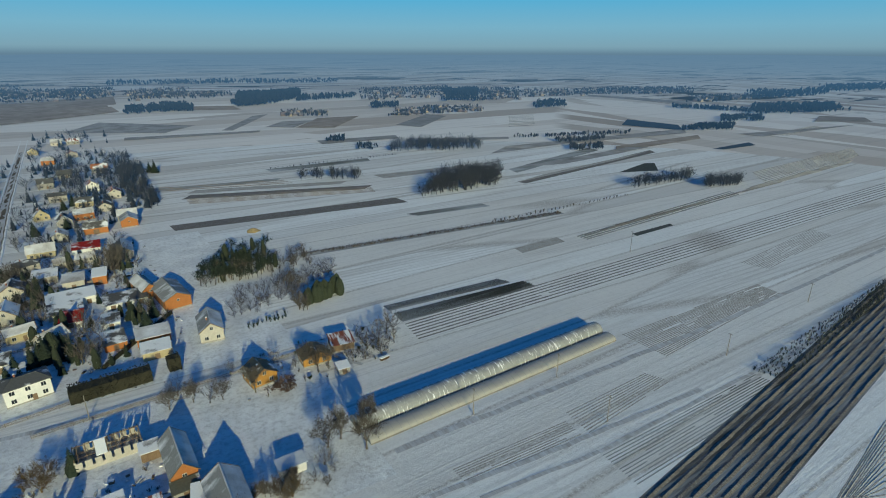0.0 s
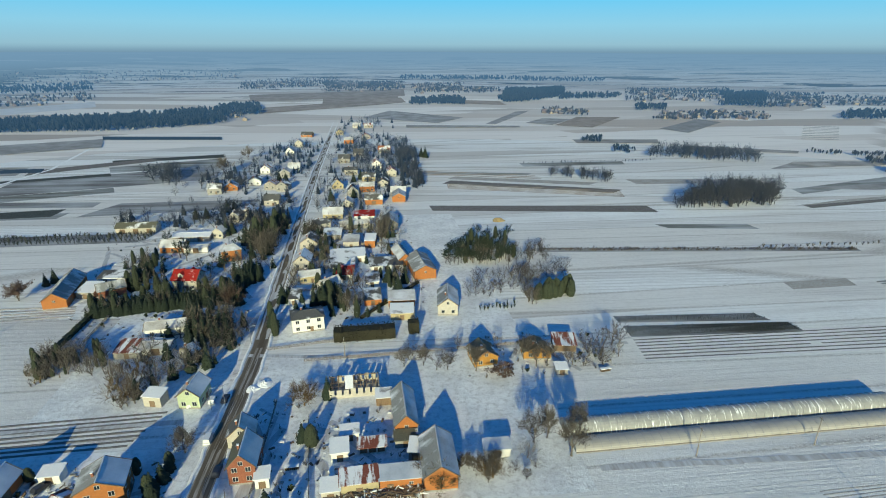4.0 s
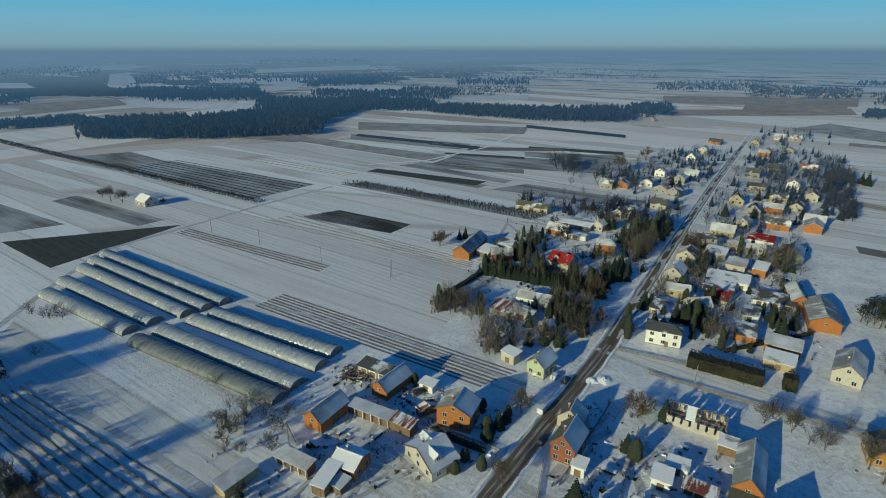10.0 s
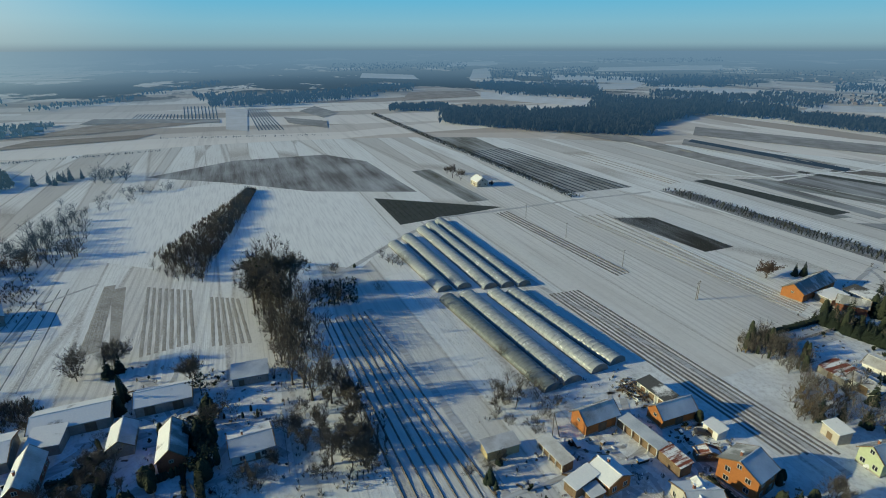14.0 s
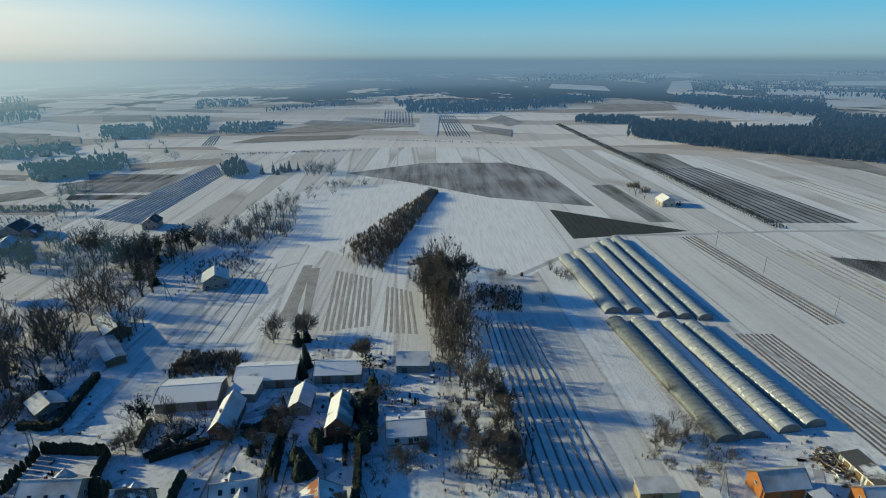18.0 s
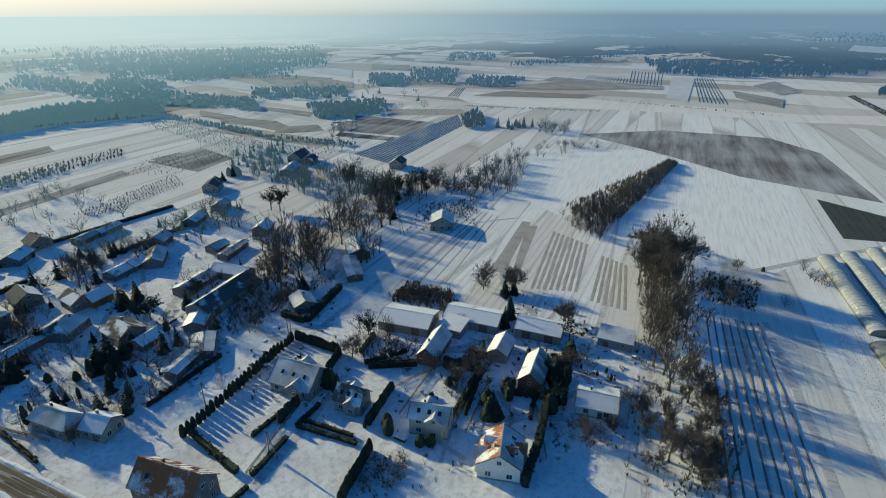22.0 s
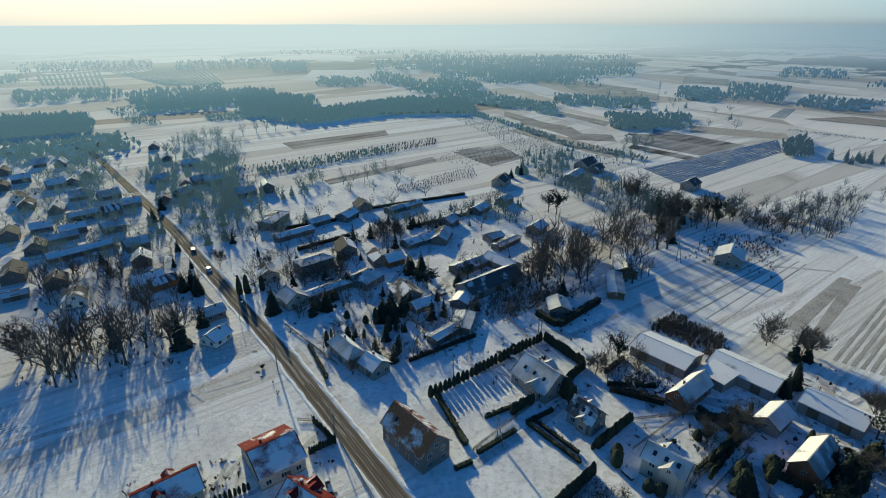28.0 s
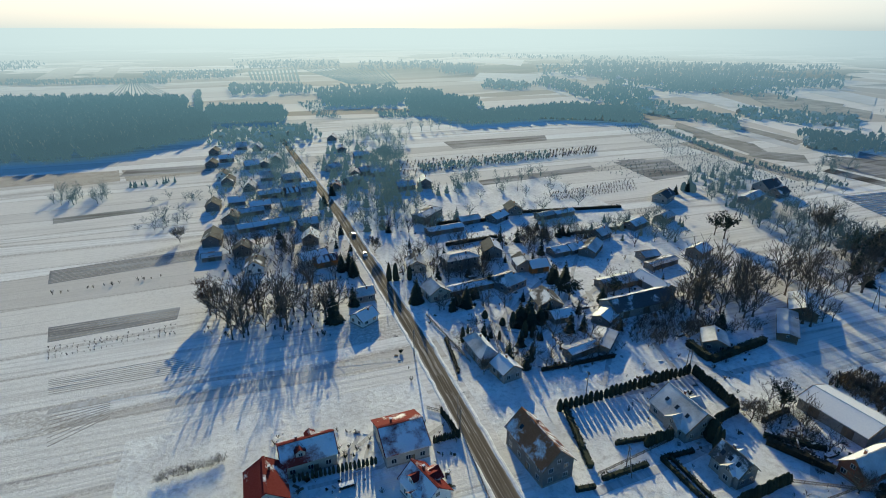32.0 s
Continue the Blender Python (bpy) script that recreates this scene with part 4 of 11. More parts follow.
LO = {}
for i in range(3):
    LO["bare%d" % i] = bare_tree_parts(211 + i, 10.0, 0.85, 0.18, ("bark", "twig"), 2, lean=True)
    LO["tall%d" % i] = bare_tree_parts(221 + i, 10.0, 0.45, 0.28, ("bark", "twig"), 2, lean=True)
    LO["fruit%d" % i] = bare_tree_parts(231 + i, 10.0, 1.1, 0.15, ("bark", "twig"), 2, lean=True)
    LO["spruce%d" % i] = conifer_parts(241 + i, 10.0, 2.5, whorls=8)
    LO["thuja%d" % i] = tuft_column(251 + i, 10.0, 2.0, "hedge_leaf", 44)
    LO["russet%d" % i] = bare_tree_parts(261 + i, 10.0, 0.75, 0.16, ("bark", "russet_leaf"), 2, leafy=160, lean=True)
    LO["golden%d" % i] = bare_tree_parts(271 + i, 10.0, 0.9, 0.10, ("golden_twig", "golden_twig"), 2, lean=True)
    LO["pine%d" % i] = bare_tree_parts(281 + i, 10.0, 0.9, 0.40, ("bark", "needle"), 2, leafy=140, lean=True)
LO_DATA = {}
for key, pair in LO.items():
    vs, fs, ms = [], [], []
    for me in pair:
        n = len(vs)
        vs += [tuple(v.co) for v in me.vertices]
        fs += [tuple(n + j for j in p.vertices) for p in me.polygons]
        ms += [me.materials[p.material_index].name for p in me.polygons]
    LO_DATA[key] = (np.array(vs), fs, ms)
NEAR = 140.0


class Grove:
    """Trees too far off to tell apart, joined in one body."""

    def __init__(self, hazy=False):
        self.b, self.mats, self.hazy = Build(), [], hazy

    def add(self, kind, x, y, h, wide, turn, i):
        vs, fs, ms = LO_DATA["%s%d" % (kind, i)]
        # hazy groves swap to far materials whose haze is painted as emission
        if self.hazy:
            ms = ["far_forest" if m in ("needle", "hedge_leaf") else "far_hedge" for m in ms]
        s = h / 10.0
        c, sn = math.cos(turn) * s * wide, math.sin(turn) * s * wide
        v = np.stack([vs[:, 0] * c - vs[:, 1] * sn + x, vs[:, 0] * sn + vs[:, 1] * c + y, vs[:, 2] * s + ground_z(x, y)], 1)
        n = len(self.b.v)
        self.b.v += [tuple(q) for q in v.tolist()]
        self.b.f += [tuple(n + j for j in f) for f in fs]
        for m in ms:
            if m not in self.mats:
                self.mats.append(m)
        at = {m: k for k, m in enumerate(self.mats)}
        self.b.i += [at[m] for m in ms]

    def done(self, label):
        if self.b.f:
            tagged(new("grove", self.b.mesh("grove", self.mats)), label, "trees", kind="stuff")


LABELS = {"bare": ("tree", "leafless broad tree with dark bare branches in snow", "bare trees"), "tall": ("tree", "tall slender leafless tree with upright branches", "tall bare trees"),
          "fruit": ("tree", "small spreading leafless fruit tree in an orchard", "fruit trees"), "spruce": ("spruce", "dark green conical spruce tree standing in snow", "spruces"),
          "thuja": ("thuja", "dark green narrow columnar thuja in a garden", "thujas"), "pine": ("pine", "dark green round-crowned pine with a bare trunk", "pines"),
          "russet": ("tree", "bushy tree with dry russet-brown leaves", "russet trees"), "golden": ("willow", "golden-twigged leafless willow bush", "willows"),
          "mistletoe": ("poplar", "tall leafless poplar with dark mistletoe clumps", "poplars")}
tree_rnd = random.Random(77)


def tree(kind, x, y, h, wide=1.0):
    name, label, group = LABELS[kind]
    i = tree_rnd.randrange(5 if kind == "bare" else 3)
    a, b = KINDS["%s%d" % (kind, i)]
    t = thing(name, x, y, tree_rnd.uniform(0, 360), label, "tree" if name in ("tree", "poplar") else name, group)
    s = h / 10.0
    sc = Matrix.Diagonal((s * wide, s * wide, s, 1))
    part("trunk", a, t, sc)
    part("crown", b, t, sc)
    if kind == "mistletoe":
        tagged(part("mistletoe", KINDS["clumps%d" % i], t, sc), kind="stuff")
    return t


def planted(places, label):
    """Plants the near trees one by one and joins the far ones."""
    far_off, distant = Grove(), Grove(True)
    for kind, x, y, h, wide in places:
        if not free(x, y, 1.0):
            continue
        if math.hypot(x, y) < NEAR:
            tree(kind, x, y, h, wide)
        else:
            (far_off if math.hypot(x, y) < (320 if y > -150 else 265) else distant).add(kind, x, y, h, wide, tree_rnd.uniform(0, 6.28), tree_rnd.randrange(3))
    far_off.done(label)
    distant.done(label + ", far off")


def copse(kind, corners, count, h, seed, wide=1.0, jitter=0.3):
    """Trees scattered over a four-sided patch."""
    rnd = random.Random(seed)
    p = [Vector(c) for c in corners]
    places = []
    for _ in range(count):
        u, v = rnd.random(), rnd.random()
        q = p[0].lerp(p[1], u).lerp(p[3].lerp(p[2], u), v)
        places.append((kind, q.x, q.y, h * rnd.uniform(1 - jitter, 1 + jitter * 0.7), wide))
    planted(places, "stand of " + LABELS[kind][2] + " in snow")


def tree_row(kind, x0, y0, x1, y1, count, h, seed=1, wide=1.0, jitter=0.2, off=0.3):
    rnd = random.Random(seed)
    places = []
    for i in range(count):
        t = (i + 0.5) / count
        places.append((kind, lerp(x0, x1, t) + rnd.uniform(-off, off), lerp(y0, y1, t) + rnd.uniform(-off, off), h * rnd.uniform(1 - jitter, 1 + jitter), wide))
    planted(places, "row of " + LABELS[kind][2] + " in snow")


def hedge(x0, y0, x1, y1, width, height, mat="hedge_leaf", label="clipped dark evergreen hedge along a garden", seed=5, rough_=1.0):
    """A hedge: a stem row hidden in many leaf tufts, uneven along its top."""
    rnd = random.Random(seed)
    d = Vector((x1 - x0, y1 - y0, 0))
    L = d.length
    t = thing("hedge", x0, y0, math.degrees(math.atan2(d.y, d.x)), label, "hedge")
    b = Build()
    core_h = height * 0.8
    b.box(0, L, -width * 0.36, width * 0.36, 0, core_h)
    n = int(L * (width + 2 * height) * 2.2)
    for _ in range(min(n, 2600)):
        f = rnd.random() * (width + 2 * height)
        x = rnd.uniform(0, L)
        if f < width:
            c = Vector((x, f - width / 2, height * rnd.uniform(0.78, 1.02)))
        elif f < width + height:
            c = Vector((x, -width / 2 * rnd.uniform(0.8, 1.05), f - width))
        else:
            c = Vector((x, width / 2 * rnd.uniform(0.8, 1.05), f - width - height))
        c.z *= 0.93 + 0.14 * noise.noise(Vector((x * 0.35, seed, 0))) * rough_
        s = rnd.uniform(0.25, 0.5)
        u = Vector((rnd.uniform(-1, 1), rnd.uniform(-1, 1), rnd.uniform(-.3, 1))).normalized()
        w = u.orthogonal().normalized()
        v = u.cross(w)
        b.add([tuple(c + u * s), tuple(c + w * s * .7), tuple(c - w * s * .4 + v * s * .6), tuple(c - w * s * .4 - v * s * .6)], [(0, 1, 2), (0, 2, 3), (0, 3, 1)])
    part("foliage", b.mesh("foliage", mat), t)
    return t


def fence(x0, y0, x1, y1, h=1.2, mat="post_wood", label="low wooden picket fence with snow at its foot", gap=2.4):
    d = Vector((x1 - x0, y1 - y0, 0))
    L = d.length
    t = thing("fence", x0, y0, math.degrees(math.atan2(d.y, d.x)), label, "fence")
    p = Build()
    p.box(-0.06, 0.06, -0.06, 0.06, 0, h)
    post = p.mesh("post", mat)
    n = max(1, int(L / gap))
    for i in range(n + 1):
        part("post", post, t, pose(L * i / n, 0, 0))
    for z in (h * 0.35, h * 0.85):
        r = Build()
        r.box(0, L, -0.03, 0.03, z - 0.05, z + 0.05)
        part("rail", r.mesh("rail", mat), t)
    k = Build()
    m = int(L / 0.22)
    for i in range(m):
        k.box(L * i / m, L * i / m + 0.09, 0.03, 0.055, 0.08, h * 0.97)
    tagged(part("picket_panel", k.mesh("picket_panel", mat), t), kind="stuff")
    return t


def pole(x, y, h=9.0, label="wooden power pole with a cross-arm", rot=0.0, arm=1.6, pair=False):
    t = thing("power_pole", x, y, rot, label, "power pole", "power poles")
    b = Build()
    b.tube((0, 0, -0.1), (0, 0, h), 0.16, 0.10, 7)
    part("mast", b.mesh("mast", "post_wood"), t)
    if pair:
        b = Build()
        b.tube((0, 2.4, -0.1), (0, 0.1, h * 0.92), 0.15, 0.1, 7)
        part("stay", b.mesh("stay", "post_wood"), t)
    a = Build()
    a.box(-0.07, 0.07, -arm / 2, arm / 2, h - 0.55, h - 0.40)
    part("cross_arm", a.mesh("cross_arm", "post_wood"), t)
    i = Build()
    for s in (-0.9, 0, 0.9):
        i.tube((0, s * arm / 2, h - 0.4), (0, s * arm / 2, h - 0.15), 0.05, 0.04, 5)
    tagged(part("insulators", i.mesh("insulators", "white_trim"), t), kind="stuff")
    return t


def wire(a, b, sag=0.8):
    bd = Build()
    n = 8
    a, b = Vector(a), Vector(b)
    for i in range(n):
        p, q = a.lerp(b, i / n), a.lerp(b, (i + 1) / n)
        p.z -= sag * 4 * (i / n) * (1 - i / n)
        q.z -= sag * 4 * ((i + 1) / n) * (1 - (i + 1) / n)
        bd.tube(p, q, 0.025, 0.025, 3)
    return tagged(new("power_line", bd.mesh("power_line", "tyre")), "thin sagging overhead power line between poles", "power line", kind="structure")


def car(x, y, rot, mat, label, L=4.3, van=False):
    t = thing("car", x, y, rot, label, "car", "parked cars")
    w, h = 0.88, (1.9 if van else 1.45)
    l = L / 2
    b = Build()
    side = [(-l, 0.35), (-l, 0.85), (-l * 0.92, 0.95), (-l * (0.9 if van else 0.72), h), (l * (0.45 if van else 0.25), h), (l * (0.7 if van else 0.5), 0.98), (l * 0.95, 0.82), (l, 0.6), (l, 0.35)]
    n = len(side)
    b.add([(a, -w * (0.86 if z > 1.1 else 1), z) for a, z in side] + [(a, w * (0.86 if z > 1.1 else 1), z) for a, z in side],
          [tuple(range(n - 1, -1, -1)), tuple(range(n, 2 * n))] + [(i, (i + 1) % n, n + (i + 1) % n, n + i) for i in range(n)])
    part("body", b.mesh("body", mat), t)
    g = Build()
    for s in (-1, 1):
        y1 = s * w * 0.935
        g.add([(-l * 0.75, y1 * 1.01, 1.0), (l * 0.42, y1 * 1.01, 1.0), (l * 0.2, y1 * 0.95, h - 0.1), (-l * 0.68, y1 * 0.95, h - 0.1)], [(0, 1, 2, 3)])
    part("side_glass", g.mesh("side_glass", "window_glass"), t)
    f = Build()
    f.add([(l * (0.70 if van else 0.49), -w * 0.8, 1.02), (l * (0.70 if van else 0.49), w * 0.8, 1.02), (l * (0.48 if van else 0.28), w * 0.75, h - 0.06), (l * (0.48 if van else 0.28), -w * 0.75, h - 0.06)], [(0, 1, 2, 3)])
    part("windscreen", f.mesh("windscreen", "window_glass"), t, pose(0.03, 0, 0.02))
    wb = Build()
    wb.tube((0, -0.1, 0), (0, 0.1, 0), 0.32, 0.32, 12)
    wb.add([(0.2 * math.cos(q * 0.785), -0.1, 0.2 * math.sin(q * 0.785)) for q in range(8)], [tuple(range(8))], 1)
    wb.add([(0.2 * math.cos(q * 0.785), 0.1, 0.2 * math.sin(q * 0.785)) for q in range(8)], [tuple(range(8))], 1)
    me = wb.mesh("wheel", ["tyre", "steel"])
    for sx in (-0.62, 0.62):
        for sy in (-1, 1):
            part("wheel", me, t, pose(sx * l, sy * (w - 0.06), 0.32))
    return t


def heap(x, y, r, h, mat, label, category, seed=1, name="heap"):
    rnd = random.Random(seed)
    b = Build()
    n, k = 12, 5
    vs = [(0, 0, h)]
    for i in range(1, k + 1):
        for j in range(n):
            a = 6.28 * j / n
            q = r * i / k * rnd.uniform(0.8, 1.15)
            vs.append((q * math.cos(a), q * math.sin(a), max(0, h * (1 - (i / k) ** 1.6) * rnd.uniform(0.6, 1.2)) - (0.1 if i == k else 0)))
    fs = [(0, 1 + j, 1 + (j + 1) % n) for j in range(n)]
    for i in range(k - 1):
        for j in range(n):
            a, c = 1 + i * n + j, 1 + i * n + (j + 1) % n
            fs.append((a, a + n, c + n, c))
    me = mesh_of(name, vs, fs, mat)
    ob = new(name, me)
    ob.matrix_basis = pose(x, y, 0)
    return tagged(ob, label, category)


def scrub(corners, count, h, label, seed=1, mats=("twig", "golden_twig", "hedge_leaf")):
    """Dense undergrowth: many low bushes of thin upright stems."""
    rnd = random.Random(seed)
    p = [Vector((*c, 0)) for c in corners]
    b = Build()
    for _ in range(count):
        u, v = rnd.random(), rnd.random()
        q = p[0].lerp(p[1], u).lerp(p[3].lerp(p[2], u), v)
        if not free(q.x, q.y, 0.4):
            continue
        t = h * rnd.uniform(0.4, 1.3)
        k = rnd.choice((0, 0, 0, 0, 0, 1, 2)) if len(mats) > 2 else 0
        for _ in range(12):
            a = rnd.uniform(0, 6.28)
            r = t * rnd.uniform(0.1, 0.55)
            tip = q + Vector((r * math.cos(a), r * math.sin(a), t * rnd.uniform(0.45, 1)))
            wv = Vector((-math.sin(a), math.cos(a), 0)) * t * rnd.uniform(0.02, 0.05)
            b.add([tuple(q + wv * 0.4), tuple(q - wv * 0.4), tuple(q.lerp(tip, 0.7) - wv), tuple(tip), tuple(q.lerp(tip, 0.7) + wv)], [(0, 1, 2, 3, 4)], k)
    return tagged(new("scrub", b.mesh("scrub", list(mats))), label, "scrub", kind="stuff")


def timber_heap(corners, count, label, seed=1):
    """A yard heaped with sawn logs, boards and snow."""
    rnd = random.Random(seed)
    p = [Vector((*c, 0)) for c in corners]
    b = Build()
    for _ in range(count):
        u, v = rnd.random(), rnd.random()
        q = p[0].lerp(p[1], u).lerp(p[3].lerp(p[2], u), v)
        a, l, r = rnd.uniform(0, 3.14), rnd.uniform(0.4, 1.6), rnd.uniform(0.1, 0.24)
        z = r + rnd.random() ** 2 * 1.3
        d = Vector((math.cos(a) * l, math.sin(a) * l, rnd.uniform(-.25, .25)))
        b.tube(q + Vector((0, 0, z)) - d, q + Vector((0, 0, z)) + d, r, r * 0.9, 6, rnd.choice((0, 0, 0, 1, 2)))
    return tagged(new("timber_heap", b.mesh("timber_heap", ["brown_wood", "clean_snow", "bark"])), label, "timber", kind="stuff")


def ruin(x, y, rot, L, W, h, hr, label):
    """A roofless old barn: walls with gaps, bare rafters and a last patch of snowy roof."""
    rnd = random.Random(4)
    t = thing("barn", x, y, rot, label, "barn")
    l, w = L / 2, W / 2
    BUILT.append((x, y, math.cos(radians(rot)), math.sin(radians(rot)), l, w))
    for s in (-1, 1):
        n = 7
        for i in range(n):
            b = Build()
            x0, x1 = -l + L * i / n, -l + L * (i + 0.72) / n
            b.box(x0, x1, s * w - 0.2, s * w + 0.2, 0, h * rnd.uniform(0.85, 1.0))
            b.box(x1, -l + L * (i + 1) / n, s * w - 0.2, s * w + 0.2, 0 if rnd.random() < 0.6 else 0.0, h * 0.35)
            part("wall", b.mesh("wall", "cream_plaster"), t)
        b = Build()
        b.add([(s * l - 0.2, -w + 0.2, 0), (s * l + 0.2, -w + 0.2, 0), (s * l + 0.2, w - 0.2, 0), (s * l - 0.2, w - 0.2, 0),
               (s * l - 0.2, -w + 0.2, h), (s * l + 0.2, -w + 0.2, h), (s * l + 0.2, w - 0.2, h), (s * l - 0.2, w - 0.2, h)], BOX_FACES)
        part("gable", b.mesh("gable", "cream_plaster"), t)
    rafter = {}
    for s in (-1, 1):
        b = Build()
        b.tube((0, s * w, h), (0, 0, hr), 0.11, 0.11, 4)
        rafter[s] = b.mesh("rafter", "brown_wood")
    n = int(L / 0.9)
    for i in range(n + 1):
        for s in (-1, 1):
            if rnd.random() < 0.85:
                part("rafter", rafter[s], t, pose(-l + L * i / n, 0, 0))
    b = Build()
    b.tube((-l, 0, hr), (l, 0, hr), 0.12, 0.12, 4)
    part("ridge_beam", b.mesh("ridge_beam", "brown_wood"), t)
    for k in (0.5, 0.8):
        b = Build()
        b.tube((-l, -w * k, lerp(hr, h, k) + 0.1), (l, -w * k, lerp(hr, h, k) + 0.1), 0.07, 0.07, 4)
        part("batten", b.mesh("batten", "brown_wood"), t)
    slope(t, -l * 0.45, l * 0.0, w, h, hr, 0, "roof_snow", 0.2, name="roof_patch")
    slope(t, -l * 0.35, -l * 0.05, -w, h, hr, 0, "roof_snow", 0.1, name="roof_patch")
    b = Build()
    b.box(-l + 0.3, l - 0.3, -w + 0.3, w - 0.3, 0.0, 0.35)
    part("rubble", b.mesh("rubble", "rubble"), t)


def street_lamp(x, y):
    t = thing("street_lamp", x, y, 0 if x < road_x(y) else 180, "grey street lamp with a curved arm beside the road", "street lamp", "street lamps")
    b = Build()
    b.tube((0, 0, -0.1), (0, 0, 7.0), 0.11, 0.07, 7)
    part("mast", b.mesh("mast", "steel"), t)
    b = Build()
    for i in range(4):
        p, q = i / 4, (i + 1) / 4
        b.tube((1.6 * p, 0, 7.0 + 0.7 * math.sin(1.57 * p)), (1.6 * q, 0, 7.0 + 0.7 * math.sin(1.57 * q)), 0.05, 0.05, 5)
    part("arm", b.mesh("arm", "steel"), t)
    b = Build()
    b.box(1.5, 2.1, -0.13, 0.13, 7.62, 7.78)
    b.box(1.58, 2.02, -0.1, 0.1, 7.57, 7.62)
    part("lamp_head", b.mesh("lamp_head", "white_trim"), t)

# ---- woods and far villages ----
def forest(name, corners, count, h, mat, label, seed=1):
    """A wood seen from afar: many bare, rounded, twiggy crowns in one body."""
    rnd = random.Random(seed)
    p = [Vector((*c, 0)) for c in corners]
    side = [min((p[1] - p[0]).length, (p[2] - p[3]).length), min((p[3] - p[0]).length, (p[2] - p[1]).length)]
    b = Build()
    for _ in range(int(count * 1.5)):
        u, v = rnd.random(), rnd.random()
        q = p[0].lerp(p[1], u).lerp(p[3].lerp(p[2], u), v)
        reach = min(6.0, 0.04 * min(side))
        q = q + Vector((rnd.gauss(0, 1), rnd.gauss(0, 1), 0)) * reach
        base = ground_z(q.x, q.y)
        t = h * rnd.uniform(0.6, 1.0) * (1.12 if rnd.random() < 0.08 else 1.0)
        r = t * rnd.uniform(0.28, 0.46)
        root = Vector((q.x, q.y, base))
        for _ in range(15):
            a = rnd.uniform(0, 6.28)
            k = rnd.random() ** 0.6
            tip = Vector((q.x + r * k * math.cos(a), q.y + r * k * math.sin(a), base + t * (0.42 + 0.58 * math.sqrt(1.0 - k * k) * rnd.uniform(0.8, 1.0))))
            start = root + Vector((0, 0, t * rnd.uniform(0.0, 0.3)))
            wv = Vector((-math.sin(a), math.cos(a), 0)) * h * rnd.uniform(0.035, 0.085)
            mid = start.lerp(tip, 0.55)
            b.add([tuple(start), tuple(mid - wv), tuple(tip - wv * 0.45), tuple(tip + wv * 0.45), tuple(mid + wv)], [(0, 1, 2, 3, 4)])
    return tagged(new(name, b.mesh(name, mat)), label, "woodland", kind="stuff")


def hamlet(corners, count, seed, trees=3.0):
    """A distant village: small houses with snowy roofs, too many and too far to tell apart, and their trees."""
    rnd = random.Random(seed)
    p = [Vector((*c, 0)) for c in corners]
    b = Build()
    for _ in range(count):
        u, v = rnd.random(), rnd.random()
        q = p[0].lerp(p[1], u).lerp(p[3].lerp(p[2], u), v)
        s = rnd.uniform(0.6, 0.95)
        z = ground_z(q.x, q.y)
        m = pose(q.x, q.y, z, 0, 0, rnd.choice((0, 90)) + rnd.uniform(-12, 12)) @ Matrix.Diagonal((s, s, s, 1))
        at = lambda vs: [tuple(m @ Vector(w_)) for w_ in vs]
        b.add(at([(-5, -4, 0), (5, -4, 0), (5, 4, 0), (-5, 4, 0), (-5, -4, 3.5), (5, -4, 3.5), (5, 4, 3.5), (-5, 4, 3.5), (-5, 0, 6.5), (5, 0, 6.5)]),
              [(0, 1, 5, 4), (1, 2, 6, 9, 5), (2, 3, 7, 6), (3, 0, 4, 8, 7)], rnd.choice((0, 0, 2)))
        for k in (-1, 1):
            b.add(at([(-5.4, k * 4.5, 3.1), (5.4, k * 4.5, 3.1), (5.4, 0, 6.5), (-5.4, 0, 6.5), (-5.4, k * 4.5, 3.4), (5.4, k * 4.5, 3.4), (5.4, 0, 6.8), (-5.4, 0, 6.8)]), BOX_FACES, 1)
    tagged(new("far_village", b.mesh("far_village", ["far_wall", "far_roof", "far_brown_field"])), "distant village houses with snowy roofs in haze", "houses", kind="stuff")
    forest("far_trees", corners, int(count * trees * 1.3), 8.0, "far_hedge", "bare trees round distant houses", seed)


def mixed(corners, kinds, count, h, seed):
    rnd = random.Random(seed)
    p = [Vector(c) for c in corners]
    places = []
    for _ in range(count):
        u, v = rnd.random(), rnd.random()
        q = p[0].lerp(p[1], u).lerp(p[3].lerp(p[2], u), v)
        if abs(q.x - road_x(q.y)) < 5:
            continue
        places.append((rnd.choice(kinds), q.x, q.y, h * rnd.uniform(0.55, 1.25), rnd.uniform(0.8, 1.2)))
    planted(places, "mixed bare trees and evergreens in snow")


def log_pile(x, y, rot, seed):
    """Split logs stacked under a strip of snow."""
    rnd = random.Random(seed)
    t = thing("woodpile", x, y, rot, "stacked firewood under a strip of snow", "woodpile", "woodpiles")
    b = Build()
    for i in range(10):
        for j in range(3):
            xx, zz = -1.6 + i * 0.34 + rnd.uniform(-.05, .05), 0.16 + j * 0.3
            b.tube((xx, -0.5, zz), (xx, 0.5, zz), 0.16, 0.16, 6)
    tagged(part("log_stack", b.mesh("log_stack", "brown_wood"), t), kind="stuff")
    s = Build()
    s.box(-1.85, 1.75, -0.6, 0.6, 0.92, 1.1)
    part("snow_cap", s.mesh("snow_cap", "clean_snow"), t)


